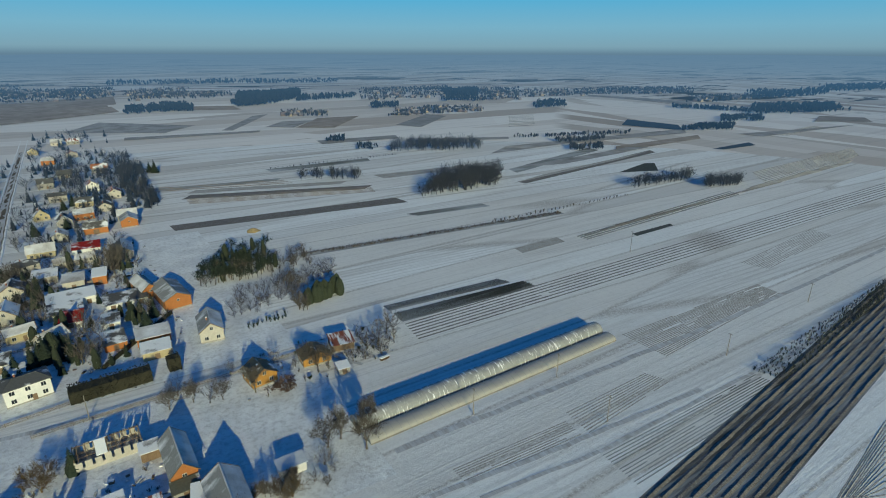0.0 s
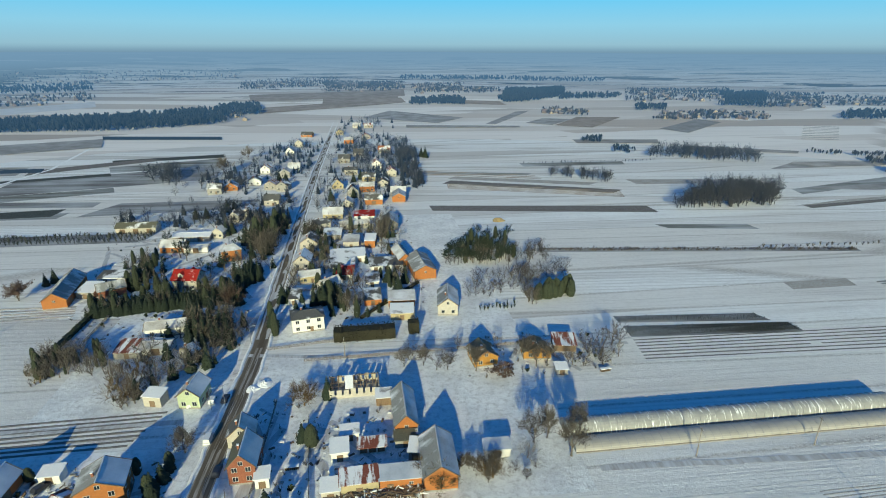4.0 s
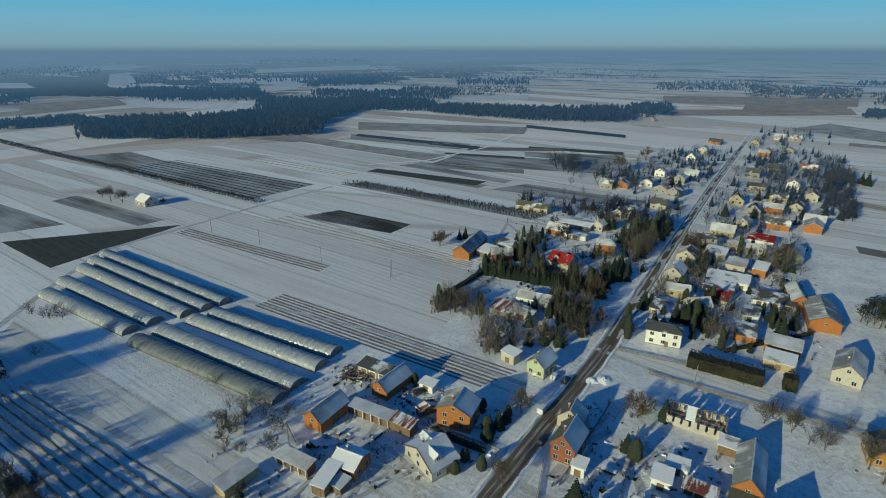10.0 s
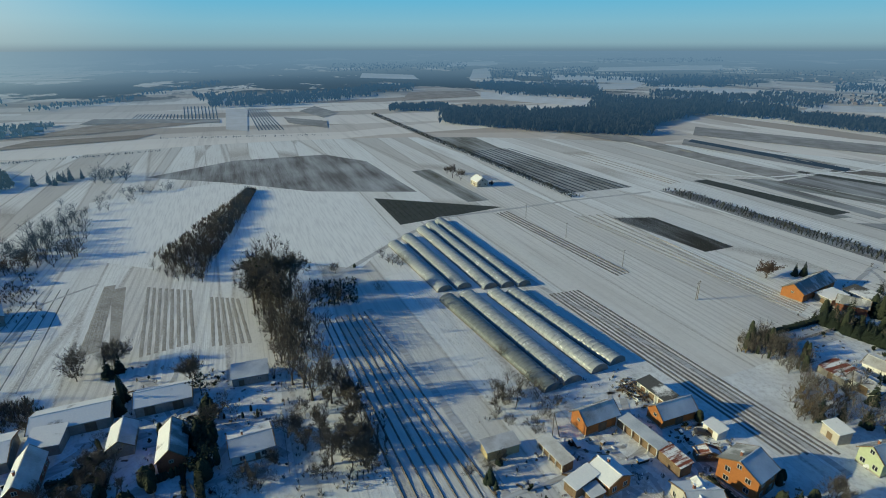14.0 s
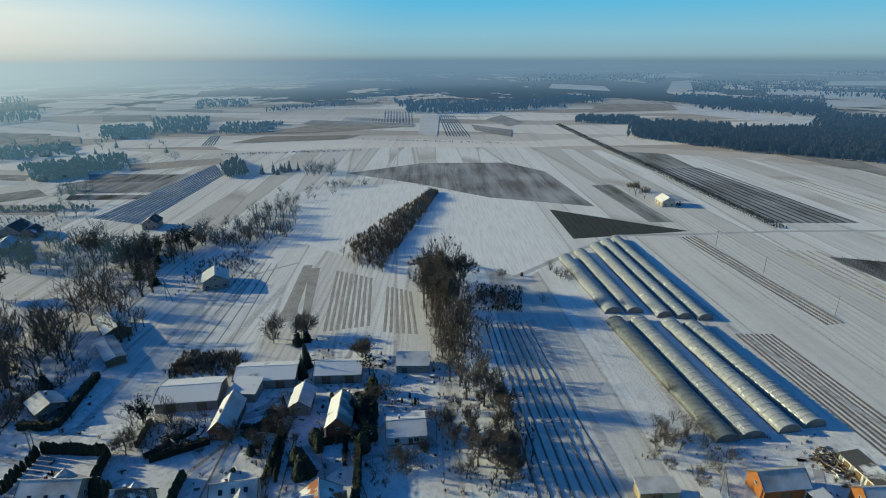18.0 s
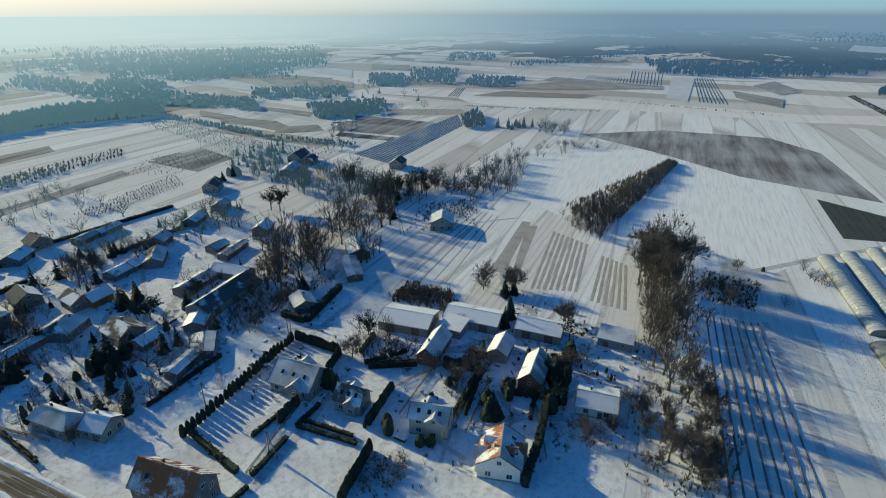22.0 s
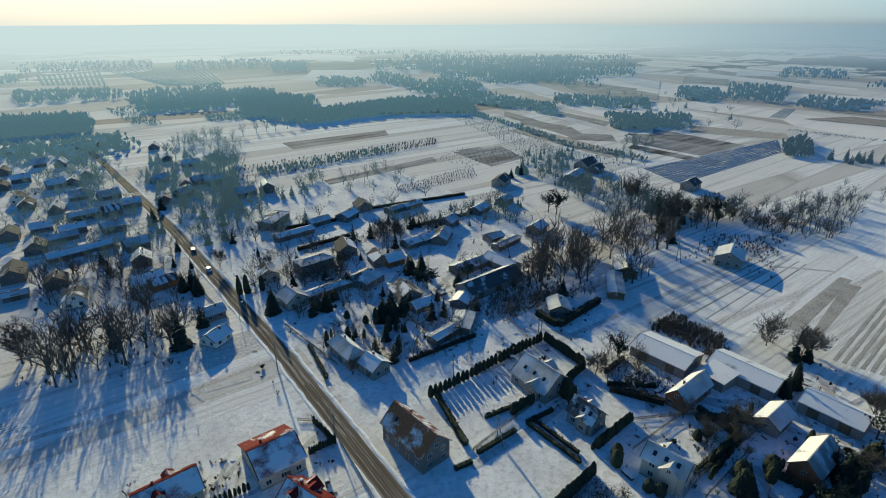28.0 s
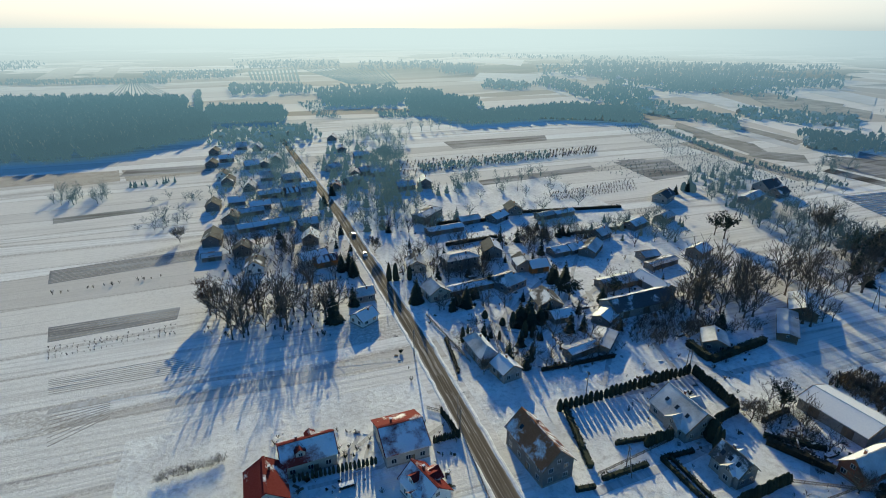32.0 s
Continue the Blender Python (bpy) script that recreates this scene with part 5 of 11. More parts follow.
def crate(x, y, rot, seed, mat="brown_wood"):
    rnd = random.Random(seed)
    w, l, h = rnd.uniform(0.7, 1.1), rnd.uniform(0.9, 1.5), rnd.uniform(0.6, 0.9)
    t = thing("crate", x, y, rot, "weathered farm crate with snow on its lid", "crate", "crates")
    b = Build()
    for k in range(4):
        z = h * k / 4
        b.box(-l / 2, l / 2, -w / 2, -w / 2 + 0.05, z + 0.02, z + h / 4 - 0.03)
        b.box(-l / 2, l / 2, w / 2 - 0.05, w / 2, z + 0.02, z + h / 4 - 0.03)
        b.box(-l / 2, -l / 2 + 0.05, -w / 2, w / 2, z + 0.02, z + h / 4 - 0.03)
        b.box(l / 2 - 0.05, l / 2, -w / 2, w / 2, z + 0.02, z + h / 4 - 0.03)
    tagged(part("slats", b.mesh("slats", mat), t), kind="stuff")
    c = Build()
    c.box(-l / 2 + 0.06, l / 2 - 0.06, -w / 2 + 0.06, w / 2 - 0.06, 0.0, h * 0.95)
    part("load", c.mesh("load", "rubble"), t)
    s = Build()
    s.box(-l / 2, l / 2, -w / 2, w / 2, h, h + 0.1)
    part("snow_cap", s.mesh("snow_cap", "clean_snow"), t)


def yard(corners, seed, shrubs=40, piles=3, crates=4, ruts=6, debris=60):
    """The litter of a farmyard: shrubs and scrap, woodpiles, crates and trodden paths."""
    rnd = random.Random(seed)
    p = [Vector((*c, 0)) for c in corners]

    def spot(room=1.2):
        for _ in range(20):
            u, v = rnd.random(), rnd.random()
            q = p[0].lerp(p[1], u).lerp(p[3].lerp(p[2], u), v)
            if free(q.x, q.y, room) and abs(q.x - road_x(q.y)) > 6:
                return q
        return None

    b = Build()
    for _ in range(int(shrubs * 0.7)):
        q = spot()
        if q is None:
            continue
        h = rnd.uniform(0.4, 1.7)
        k = rnd.choice((0, 0, 0, 0, 0, 1))
        for f in range(16):
            a = rnd.uniform(0, 6.28)
            r = h * rnd.uniform(0.15, 0.6)
            tip = q + Vector((r * math.cos(a), r * math.sin(a), h * rnd.uniform(0.4, 1)))
            wv = Vector((-math.sin(a), math.cos(a), 0)) * h * (0.05 if k == 0 else 0.2)
            b.add([tuple(q + wv * 0.3), tuple(q - wv * 0.3), tuple(tip - wv), tuple(tip + wv)], [(0, 1, 2, 3)], k)
    tagged(new("garden_shrubs", b.mesh("garden_shrubs", ["twig", "hedge_leaf"])), "bare and evergreen garden shrubs in snowy yards", "shrubs", kind="stuff")
    b = Build()
    for _ in range(debris):
        q = spot(0.6)
        if q is None:
            continue
        m = pose(q.x, q.y, 0, rnd.uniform(-8, 8), rnd.uniform(-8, 8), rnd.uniform(0, 360))
        l, w, h = rnd.uniform(0.15, 0.9), rnd.uniform(0.1, 0.4), rnd.uniform(0.08, 0.35)
        b.add([tuple(m @ Vector(v)) for v in box_verts(-l, l, -w, w, -0.05, h)], BOX_FACES, rnd.choice((0, 0, 1, 2)))
    tagged(new("yard_scrap", b.mesh("yard_scrap", ["rubble", "brown_wood", "clean_snow"])), "scrap, boards and snow lumps strewn in farmyards", "scrap", kind="stuff")
    for i in range(piles):
        q = spot(2.0)
        if q is not None:
            log_pile(q.x, q.y, rnd.choice((0, 90)) + rnd.uniform(-8, 8), seed * 10 + i)
    for i in range(crates):
        q = spot(1.5)
        if q is not None:
            crate(q.x, q.y, rnd.uniform(0, 180), seed * 10 + i)
    for i in range(ruts):
        q, r = spot(), spot()
        if q is not None and r is not None:
            lane([(q.x, q.y), ((q.x + r.x) / 2 + rnd.uniform(-4, 4), (q.y + r.y) / 2 + rnd.uniform(-4, 4)), (r.x, r.y)], rnd.uniform(0.8, 2.4), "road_snow", "trodden path across a snowy yard", 0.064 + 0.004 * i)


# ---- road ----
ROAD = [(-600.0, -25.0), (-500.0, -32.0), (-290.0, -43.5), (-150.0, -46.5), (-80.0, -45.5), (95.0, -47.5), (170.0, -47.5), (304.0, -54.5), (466.0, -61.7), (690.0, -68.7), (900.0, -75.0)]


def road_x(y):
    for (y0, x0), (y1, x1) in zip(ROAD, ROAD[1:]):
        if y <= y1:
            t = max(0.0, (y - y0) / (y1 - y0))
            return lerp(x0, x1, t)
    return ROAD[-1][1]


def strip(name, half, z0, z1, mat, label, side=0.0, y0=-600, y1=900, step=6, wob=0.0, kind="structure", cat="road"):
    b = Build()
    rnd = random.Random(9)
    was = None
    n = int((y1 - y0) / step)
    for i in range(n + 1):
        y = y0 + i * step
        x = road_x(y) + side
        o = rnd.uniform(-wob, wob)
        row = [(x - half + o, y, z0), (x - half * 0.4 + o, y, z1 * rnd.uniform(0.7, 1.2) if wob else z1), (x + half * 0.4 + o, y, z1 * rnd.uniform(0.7, 1.2) if wob else z1), (x + half + o, y, z0)]
        if was:
            b.add(was + row, [(0, 1, 5, 4), (1, 2, 6, 5), (2, 3, 7, 6)])
        was = row
    return tagged(new(name, b.mesh(name, mat)), label, cat, kind=kind)


strip("road", 2.3, 0.02, 0.07, "asphalt", "straight asphalt village road, wet and partly snowy")
strip("road_verge", 2.9, 0.010, 0.014, "road_mud", "trodden grey snow along the road edge", cat="verge", wob=0.5)
for s in (-1, 1):
    strip("snow_bank", 0.6, 0.0, 0.3, "clean_snow", "low ridge of ploughed snow beside the road", side=s * 3.3, wob=0.25, cat="snow bank", step=3)
strip("packed_snow", 2.1, 0.071, 0.0745, "road_snow", "packed grey snow lying on the road", cat="road snow", y0=178, y1=886, wob=0.3)
for s in (-0.85, 0.85):
    strip("tyre_track", 0.42, 0.072, 0.076, "road_mud", "paler worn wheel line on the road", side=s * 0.9, wob=0.15, cat="track", y0=-560, y1=176)

for c in ([(-160, -150), (-52, -150), (-52, 4), (-160, 4)], [(-40, -130), (40, -130), (40, -95), (-40, -95)], [(-104, 132), (-52, 130), (-58, 330), (-112, 330)],
          [(-42, 96), (48, 96), (48, 165), (-42, 165)], [(-42, 172), (48, 172), (40, 330), (-48, 330)], [(-150, 84), (-52, 84), (-52, 122), (-118, 122)],
          [(-200, -330), (-50, -330), (-50, -151), (-200, -151)]):
    flat_field("garden", c, "garden_snow", "smooth trodden snow over gardens and yards", 0.006)

ruin(-12.6, 143.5, 4, 15.0, 7.5, 3.2, 5.2, "roofless half-ruined cream barn with bare rafters")

# houses west farm
house(-100.2, 85.0, 94, 11.4, 6.4, 4, 6.5, "orange_brick", "roof_thin", "roof_grey", "unplastered orange brick barn with snow-dusted grey roof", stacks=0, category="barn")
house(-94.4, 107.1, 90, 12.0, 6.0, 3.5, 6, "orange_brick", "roof_metal", "roof_grey", "small orange brick barn with bluish metal roof", stacks=0, category="barn")
shed(-103.4, 109.7, 3, 11.2, 4.7, 3.3, 3.9, "white_plaster", "roof_dark", "open-fronted machinery shed with white pillars and dark roof", posts=4)
shed(-84.8, 113.5, 2, 4.9, 3.5, 2.4, 2.8, "white_plaster", "roof_snow", "small white garage with snow on its flat roof")
# east slope's blue shade put into its colour with roof_metal
house(-68.7, 105.9, 102, 8.2, 9.9, 6, 8.5, "orange_brick", "roof_metal", "roof_grey", "two-storey unplastered orange brick house with grey roof")
shed(-90.2, 92.5, 6, 14.7, 3.5, 3.2, 3.6, "brown_wood", "roof_metal", "long brown stable with white posts and metal roof", posts=6)
shed(-79.3, 93.9, 2, 7.5, 3.7, 3.2, 3.6, "brown_wood", "roof_rust", "low shed with patchy snow on a rusty roof")
shed(-100.1, 55.1, 90, 9.3, 4.1, 2.8, 3.3, "yellow_plaster", "roof_thin", "small yellow-walled shed with thin snow on its roof")
shed(-92.7, 67.1, 6, 10.4, 3.5, 2.8, 3.2, "brown_wood", "roof_thin", "row of brown stalls with white posts", posts=5)
shed(-81.8, 67.6, 12, 3.7, 7.5, 3.0, 3.9, "brown_wood", "roof_snow", "low shed with thick clean snow on its roof")
house(-80.9, 74.9, 9, 7.2, 7.2, 3.5, 5, "orange_brick", "roof_snow", "roof_snow", "low farmhouse with a roof buried in snow")
shed(-78.2, 68.6, 2, 3.2, 3.5, 2.2, 2.6, "brown_wood", "roof_metal", "small shed with a bluish roof")
# near road
# shaded east slope painted bluish with roof_metal; the west one is mossy
house(-37.9, 111.6, 92, 9.4, 6.5, 5.5, 9, "red_brick", "roof_metal", "roof_moss", "red brick house with a steep mossy grey roof")
house(-41.5, 122.9, 96, 5.7, 6.8, 4, 7, "cream_plaster", "roof_thin", "roof_dark", "cream house with dark steep roof behind a brick house")
shed(-32.9, 106.8, 5, 3.3, 3.5, 3.0, 3.4, "white_plaster", "roof_snow", "small white annex with snowy flat roof")
house(-60.2, 142.9, 85, 8.4, 6.3, 4.5, 7, "green_plaster", "roof_metal", "roof_grey", "pale green plastered house with bluish metal roof")
shed(-71.4, 142.7, -12, 5.5, 4.0, 3.5, 4.0, "cream_plaster", "roof_snow", "ruined cream hut with snow on its roof")
shed(-3.5, 136.5, 1, 4.4, 4.0, 2.8, 3.3, "brown_wood", "roof_snow", "lean-to shed with snow-covered roof")
house(2.4, 127.9, 93, 15.7, 6.1, 4, 7, "orange_brick", "roof_thin", "roof_grey", "orange brick barn with long grey roof", stacks=0, category="barn")
shed(2.5, 117.5, 1, 6.0, 3.5, 2.5, 2.9, "grey_plaster", "roof_moss", "low grey outbuilding with mossy roof")
house(10.2, 107.1, 91, 14.4, 8.1, 4.5, 7.5, "orange_brick", "roof_thin", "roof_grey", "large barn with grey corrugated roof and orange gable", stacks=0, category="barn")
shed(-14.9, 114.6, 5, 4.4, 4.8, 3.0, 3.6, "white_plaster", "roof_snow", "small white cottage with snow-covered roof")
shed(-12.7, 121.4, 5, 4.8, 3.5, 2.5, 2.9, "white_plaster", "roof_snow", "white garage with snowy roof")
shed(-6.5, 116.0, 2, 7.3, 3.5, 2.2, 2.6, "cream_plaster", "roof_rust", "row of cream pigsties with rusty roof", posts=4)
shed(-9.4, 103.0, 5, 9.1, 4.7, 3.5, 4.1, "yellow_plaster", "roof_rust", "barn with half-melted snow on a rust-red roof")
shed(0.6, 103.3, 1, 10.0, 4.4, 3.5, 4.0, "orange_brick", "roof_metal", "orange brick stable with bluish snowy roof")
shed(-16.0, 101.3, 3, 4.3, 3.8, 3.0, 3.5, "cream_plaster", "roof_snow", "cream annex with snow-covered roof")
shed(4.9, 113.1, -10, 3.2, 4.8, 2.8, 3.4, "grey_plaster", "roof_snow", "grey lean-to with snow-covered roof")
shed(26.1, 111.5, -0, 6.7, 3.7, 2.6, 3.0, "white_plaster", "roof_metal", "white shed with a bluish roof and a row of windows")
house(30.2, 156.3, 98, 8.4, 8.1, 3.5, 6, "golden_wood", "roof_moss", "roof_moss", "golden log cabin with mossy dark roof")
house(49.2, 158.2, 87, 7.0, 9.4, 3, 5, "golden_wood", "roof_moss", "roof_moss", "small brown wooden cottage with mossy roof")
shed(60.6, 162.3, -8, 7.8, 7.2, 2.5, 3.4, "brown_wood", "roof_rust", "collapsed brown wooden shed with snow patches")
shed(54.7, 146.4, -4, 3.7, 3.7, 2.2, 2.6, "cream_plaster", "roof_snow", "small cream shed with snowy roof")
# north-east of road
house(-32.3, 186.1, 12, 11.7, 8.2, 5.8, 7, "white_plaster", "roof_dark", "roof_dark", "tall white two-storey house with low roof", hip=3.4)
shed(-21.3, 255.3, 5, 17.1, 9.0, 3.2, 4.3, "white_plaster", "roof_snow", "long white workshop with snow-covered roof")
shed(-23.3, 244.3, 2, 11.8, 9.0, 2.5, 3.6, "cream_plaster", "roof_old", "cream garage row with half-bare dark roof")
house(-37.2, 230.5, 14, 9.3, 6.3, 3.5, 5, "yellow_plaster", "roof_thin", "roof_thin", "yellow bungalow with snow-covered roof")
house(-42.6, 249.8, 89, 10.8, 7.7, 4, 7, "cream_plaster", "roof_snow", "roof_thin", "cream villa with white trim and snowy gable roof")
shed(-21.1, 234.1, -5, 7.5, 9.0, 2.5, 3.6, "white_plaster", "roof_red", "carport with a bright red roof")
house(-27.1, 218.9, 40, 9.0, 6.0, 3.5, 6, "cream_plaster", "roof_thin", "roof_thin", "cream cottage with snow-covered roof")
shed(-2.3, 242.8, 5, 15.7, 9.0, 2.8, 3.9, "white_plaster", "roof_old", "white garage row with orange-brown doors", posts=4)
house(5.5, 251.1, 103, 16.2, 6.2, 4, 6.5, "orange_brick", "roof_grey", "roof_thin", "orange brick barn with grey roof", stacks=0, category="barn")
house(14.3, 236.2, 99, 20.2, 10.1, 4.5, 7, "orange_brick", "roof_grey", "roof_grey", "tall orange brick barn with grey gable roof", stacks=0, category="barn")
house(22.8, 197.1, 85, 14.4, 8.0, 4.5, 7.5, "cream_plaster", "roof_thin", "roof_grey", "light yellow house with grey gable roof")
shed(-8.2, 206.5, 5, 7.1, 9.0, 2.6, 3.7, "orange_brick", "roof_old", "orange brick shed with half-bare dark roof")
shed(4.1, 203.4, -1, 10.9, 7.6, 3.0, 3.9, "orange_brick", "roof_thin", "orange brick outbuilding with snow-covered roof")
shed(3.9, 191.4, -1, 9.0, 6.9, 3.0, 3.8, "yellow_plaster", "roof_snow", "yellow outbuilding with snow-covered roof")
shed(-8.4, 224.2, -1, 5.9, 7.1, 2.5, 3.4, "white_plaster", "roof_old", "white shed with half-bare dark roof")
house(-20.5, 307.4, 13, 17.2, 6.0, 3, 4.5, "cream_plaster", "roof_thin", "roof_thin", "long cream bungalow with snow on its roof")
house(-39.3, 303.4, 27, 8.5, 7.7, 5.5, 7, "cream_plaster", "roof_dark", "roof_dark", "cream two-storey house with dark hipped roof", hip=2.4)
shed(-15.2, 325.0, -1, 12.4, 9.0, 3.0, 4.1, "white_plaster", "roof_red", "white workshop with a bright red roof")
shed(-20.6, 276.3, -1, 8.3, 9.0, 3.5, 4.6, "cream_plaster", "roof_thin", "cream block shed with snowy flat roof")
shed(-10.4, 275.8, -4, 5.5, 9.0, 4.0, 5.1, "orange_brick", "roof_snow", "orange brick block with snowy roof")
shed(-40.3, 209.0, -3, 4.2, 7.5, 3.0, 3.9, "white_plaster", "roof_old", "white garage with half-bare dark roof")
shed(-36.2, 199.4, 5, 5.1, 6.0, 2.8, 3.5, "grey_plaster", "roof_thin", "grey shed with thin snow on its roof")
shed(-31.8, 290.3, -1, 9.7, 9.0, 3.0, 4.1, "cream_plaster", "roof_snow", "cream shed with snow-covered roof")
house(-42.9, 277.4, 90, 10.0, 9.0, 3.5, 6.5, "cream_plaster", "roof_old", "roof_thin", "cream cottage with half-bare dark roof")
house(-34.8, 329.5, 0, 12.0, 9.0, 3.5, 6.5, "yellow_plaster", "roof_thin", "roof_thin", "yellow cottage with snow-covered roof")
house(-27.6, 353.6, 90, 10.0, 8.0, 3.5, 6, "cream_plaster", "roof_thin", "roof_thin", "cream cottage with half-bare snowy roof")
house(-10.0, 359.6, 0, 12.0, 8.0, 4, 6.5, "orange_brick", "roof_old", "roof_grey", "orange brick barn with half-bare dark roof", stacks=0, category="barn")
house(7.3, 367.3, 90, 13.0, 9.0, 4, 6.5, "orange_brick", "roof_thin", "roof_grey", "orange brick barn with snowy roof", stacks=0, category="barn")
house(0.6, 308.4, 90, 16.0, 9.0, 4, 7, "grey_plaster", "roof_thin", "roof_dark", "grey barn with dark shaded roof", stacks=0, category="barn")
# west of road
house(-139.4, 224.7, 101, 27.1, 8.8, 4, 7, "orange_brick", "roof_grey", "roof_grey", "broad orange brick barn with grey roof", stacks=0, category="barn")
house(-120.1, 223.6, 29, 10.5, 7.3, 4, 6, "red_brick", "roof_grey", "roof_thin", "red brick barn with grey snowy roof", stacks=0, category="barn")
shed(-129.2, 224.7, -5, 7.5, 9.0, 3.0, 4.1, "grey_plaster", "roof_snow", "flat-roofed grey annex under snow")
shed(-125.6, 238.6, -2, 11.8, 7.1, 3.0, 3.9, "white_plaster", "roof_old", "white open shed with half-bare dark roof", posts=3)
house(-89.9, 229.5, -7, 11.0, 9.2, 5, 8, "cream_plaster", "roof_red", "roof_red", "large cream house with a red tile roof", dormer=2)
house(-80.1, 262.0, 21, 9.1, 8.2, 6, 7.5, "orange_brick", "roof_thin", "roof_thin", "orange brick cube house with shallow roof", hip=2.6)
house(-93.6, 330.0, 79, 10.0, 6.0, 4, 6.5, "cream_plaster", "roof_old", "roof_snow", "cream cottage with snow-covered gable roof")
house(-95.4, 297.6, 80, 5.9, 6.0, 4, 6, "cream_plaster", "roof_thin", "roof_thin", "cream cottage with snowy roof")
house(-84.1, 187.2, 9, 13.8, 7.0, 3.5, 5, "white_plaster", "roof_thin", "roof_thin", "long white house with half-bare snowy roof")
shed(-90.9, 172.9, -3, 9.0, 7.8, 2.5, 3.4, "grey_plaster", "roof_rust", "tumbledown grey shed with patchy snow")
shed(-82.7, 173.8, -3, 3.3, 4.7, 3.0, 3.6, "white_plaster", "roof_thin", "white cube shed with snow-covered roof")
house(-70.0, 168.5, 65, 3.4, 6.0, 3, 4.5, "grey_plaster", "roof_metal", "roof_metal", "grey cottage with bluish metal roof")
shed(-69.4, 192.9, 5, 3.9, 3.7, 4.0, 4.4, "golden_wood", "roof_old", "orange wooden hut with half-bare dark roof")
house(-112.7, 277.1, 0, 12.0, 8.0, 3.5, 6, "orange_brick", "roof_thin", "roof_thin", "orange brick house with snowy roof")
house(-100.7, 275.2, 0, 12.0, 6.0, 3, 3.6, "white_plaster", "roof_thin", "roof_thin", "low white shed with snowy roof", stacks=0, category="barn")
house(-109.0, 295.1, 0, 20.0, 10.0, 3, 3.8, "grey_plaster", "roof_snow", "roof_snow", "wide low barn under clean snow", stacks=0, category="barn")
house(-145.0, 312.0, 0, 22.0, 8.0, 3.5, 5.5, "cream_plaster", "roof_moss", "roof_thin", "long brown-cream barn beside a tree nursery", stacks=0, category="barn")
house(-88.7, 338.1, 90, 9.0, 8.0, 3.5, 6, "white_plaster", "roof_snow", "roof_snow", "white cottage with snow-covered roof")
house(-78.8, 364.2, 0, 10.0, 8.0, 4, 7, "cream_plaster", "roof_dark", "roof_dark", "cream cottage with steep dark roof")
house(-82.2, 173.5, 0, 10.0, 6.0, 3, 4, "white_plaster", "roof_thin", "roof_thin", "white shed with snow-covered roof", stacks=0, category="barn")
# south-west cluster
house(-143.6, -72.5, 95, 17.9, 12.3, 3.5, 5.2, "grey_plaster", "roof_snow", "roof_snow", "long grey barn with clean snow-covered roof", stacks=0, category="barn")
house(-153.5, -51.9, 92, 19.1, 10.3, 3.5, 5.2, "grey_plaster", "roof_snow", "roof_snow", "long barn with snow-covered roof and skylights", stacks=0, category="barn")
shed(-145.2, -56.3, 85, 7.8, 7.4, 3.2, 4.1, "grey_plaster", "roof_snow", "link shed with thick clean snow on its roof")
house(-131.1, -57.4, -178, 14.6, 6.0, 3.5, 6.5, "red_brick", "roof_thin", "roof_snow", "brick cottage with snow-covered gable roof")
house(-139.3, -37.8, -179, 10.2, 6.0, 3, 5, "grey_plaster", "roof_thin", "roof_snow", "small barn with snow-covered roof", stacks=0, category="barn")
house(-155.0, -28.9, 91, 15.0, 9.0, 3.5, 5.5, "grey_plaster", "roof_snow", "roof_snow", "grey barn with a stepped snowy roof", stacks=0, category="barn")
house(-130.0, -24.8, -179, 13.2, 6.6, 4, 7, "red_brick", "roof_grey", "roof_snow", "brick barn with snow on its sunny slope", stacks=0, category="barn")
shed(-159.3, -4.5, 88, 10.8, 7.1, 3.0, 3.9, "grey_plaster", "roof_metal", "long shed with a bluish metal roof")
house(-125.1, -5.9, 94, 10.6, 9.8, 3, 4.5, "white_plaster", "roof_metal", "roof_snow", "white bungalow with a bluish metal roof")
shed(-129.2, -2.1, 90, 4.5, 3.5, 2.5, 2.9, "grey_plaster", "roof_snow", "shed with snow-covered roof")
house(-99.6, -44.7, 98, 10.1, 6.0, 5.5, 8, "cream_plaster", "roof_thin", "roof_thin", "cream two-storey house with a hipped snowy roof", wing=2, lights=5)
house(-94.9, -24.4, -169, 10.0, 10.0, 4.5, 7.8, "white_plaster", "roof_thin", "roof_tile", "white house with orange tiles partly under snow", dormer=2, wing=2, lights=5)
house(-99.2, -68.2, 93, 7.9, 6.0, 4, 7, "grey_plaster", "roof_old", "roof_thin", "grey house with a snow-covered hipped roof", wing=2, lights=5)
house(-101.7, -87.0, 90, 13.5, 11.1, 3.5, 8, "grey_plaster", "roof_thin", "roof_thin", "modern white house with steep snowy roof and skylights", wing=2, lights=5)
house(-57.6, -88.3, 95, 16.0, 8.6, 5.6, 9.8, "dim_plaster", "roof_tile", "roof_rust", "large grey two-storey building with a snow-patched red tile roof", lights=2)
house(-26.9, -105.0, -179, 11.0, 13.4, 4, 7, "cream_plaster", "roof_red_snow", "roof_maroon", "cream bungalow with a red metal roof", trim="roof_maroon")
house(-3.8, -107.4, -177, 12.8, 8.3, 4, 7, "cream_plaster", "roof_red_snow", "roof_maroon", "long cream house with a red tile roof", dormer=2, trim="roof_maroon")
house(-27.6, -87.0, 108, 9.6, 7.3, 4, 7, "white_plaster", "roof_red_snow", "roof_maroon", "white house with a steep red roof", dormer=2, wing=2, trim="roof_maroon")
house(6.3, -98.9, 90, 10.4, 8.9, 4, 7, "cream_plaster", "roof_maroon", "roof_maroon", "cream house with a red roof", trim="roof_maroon")
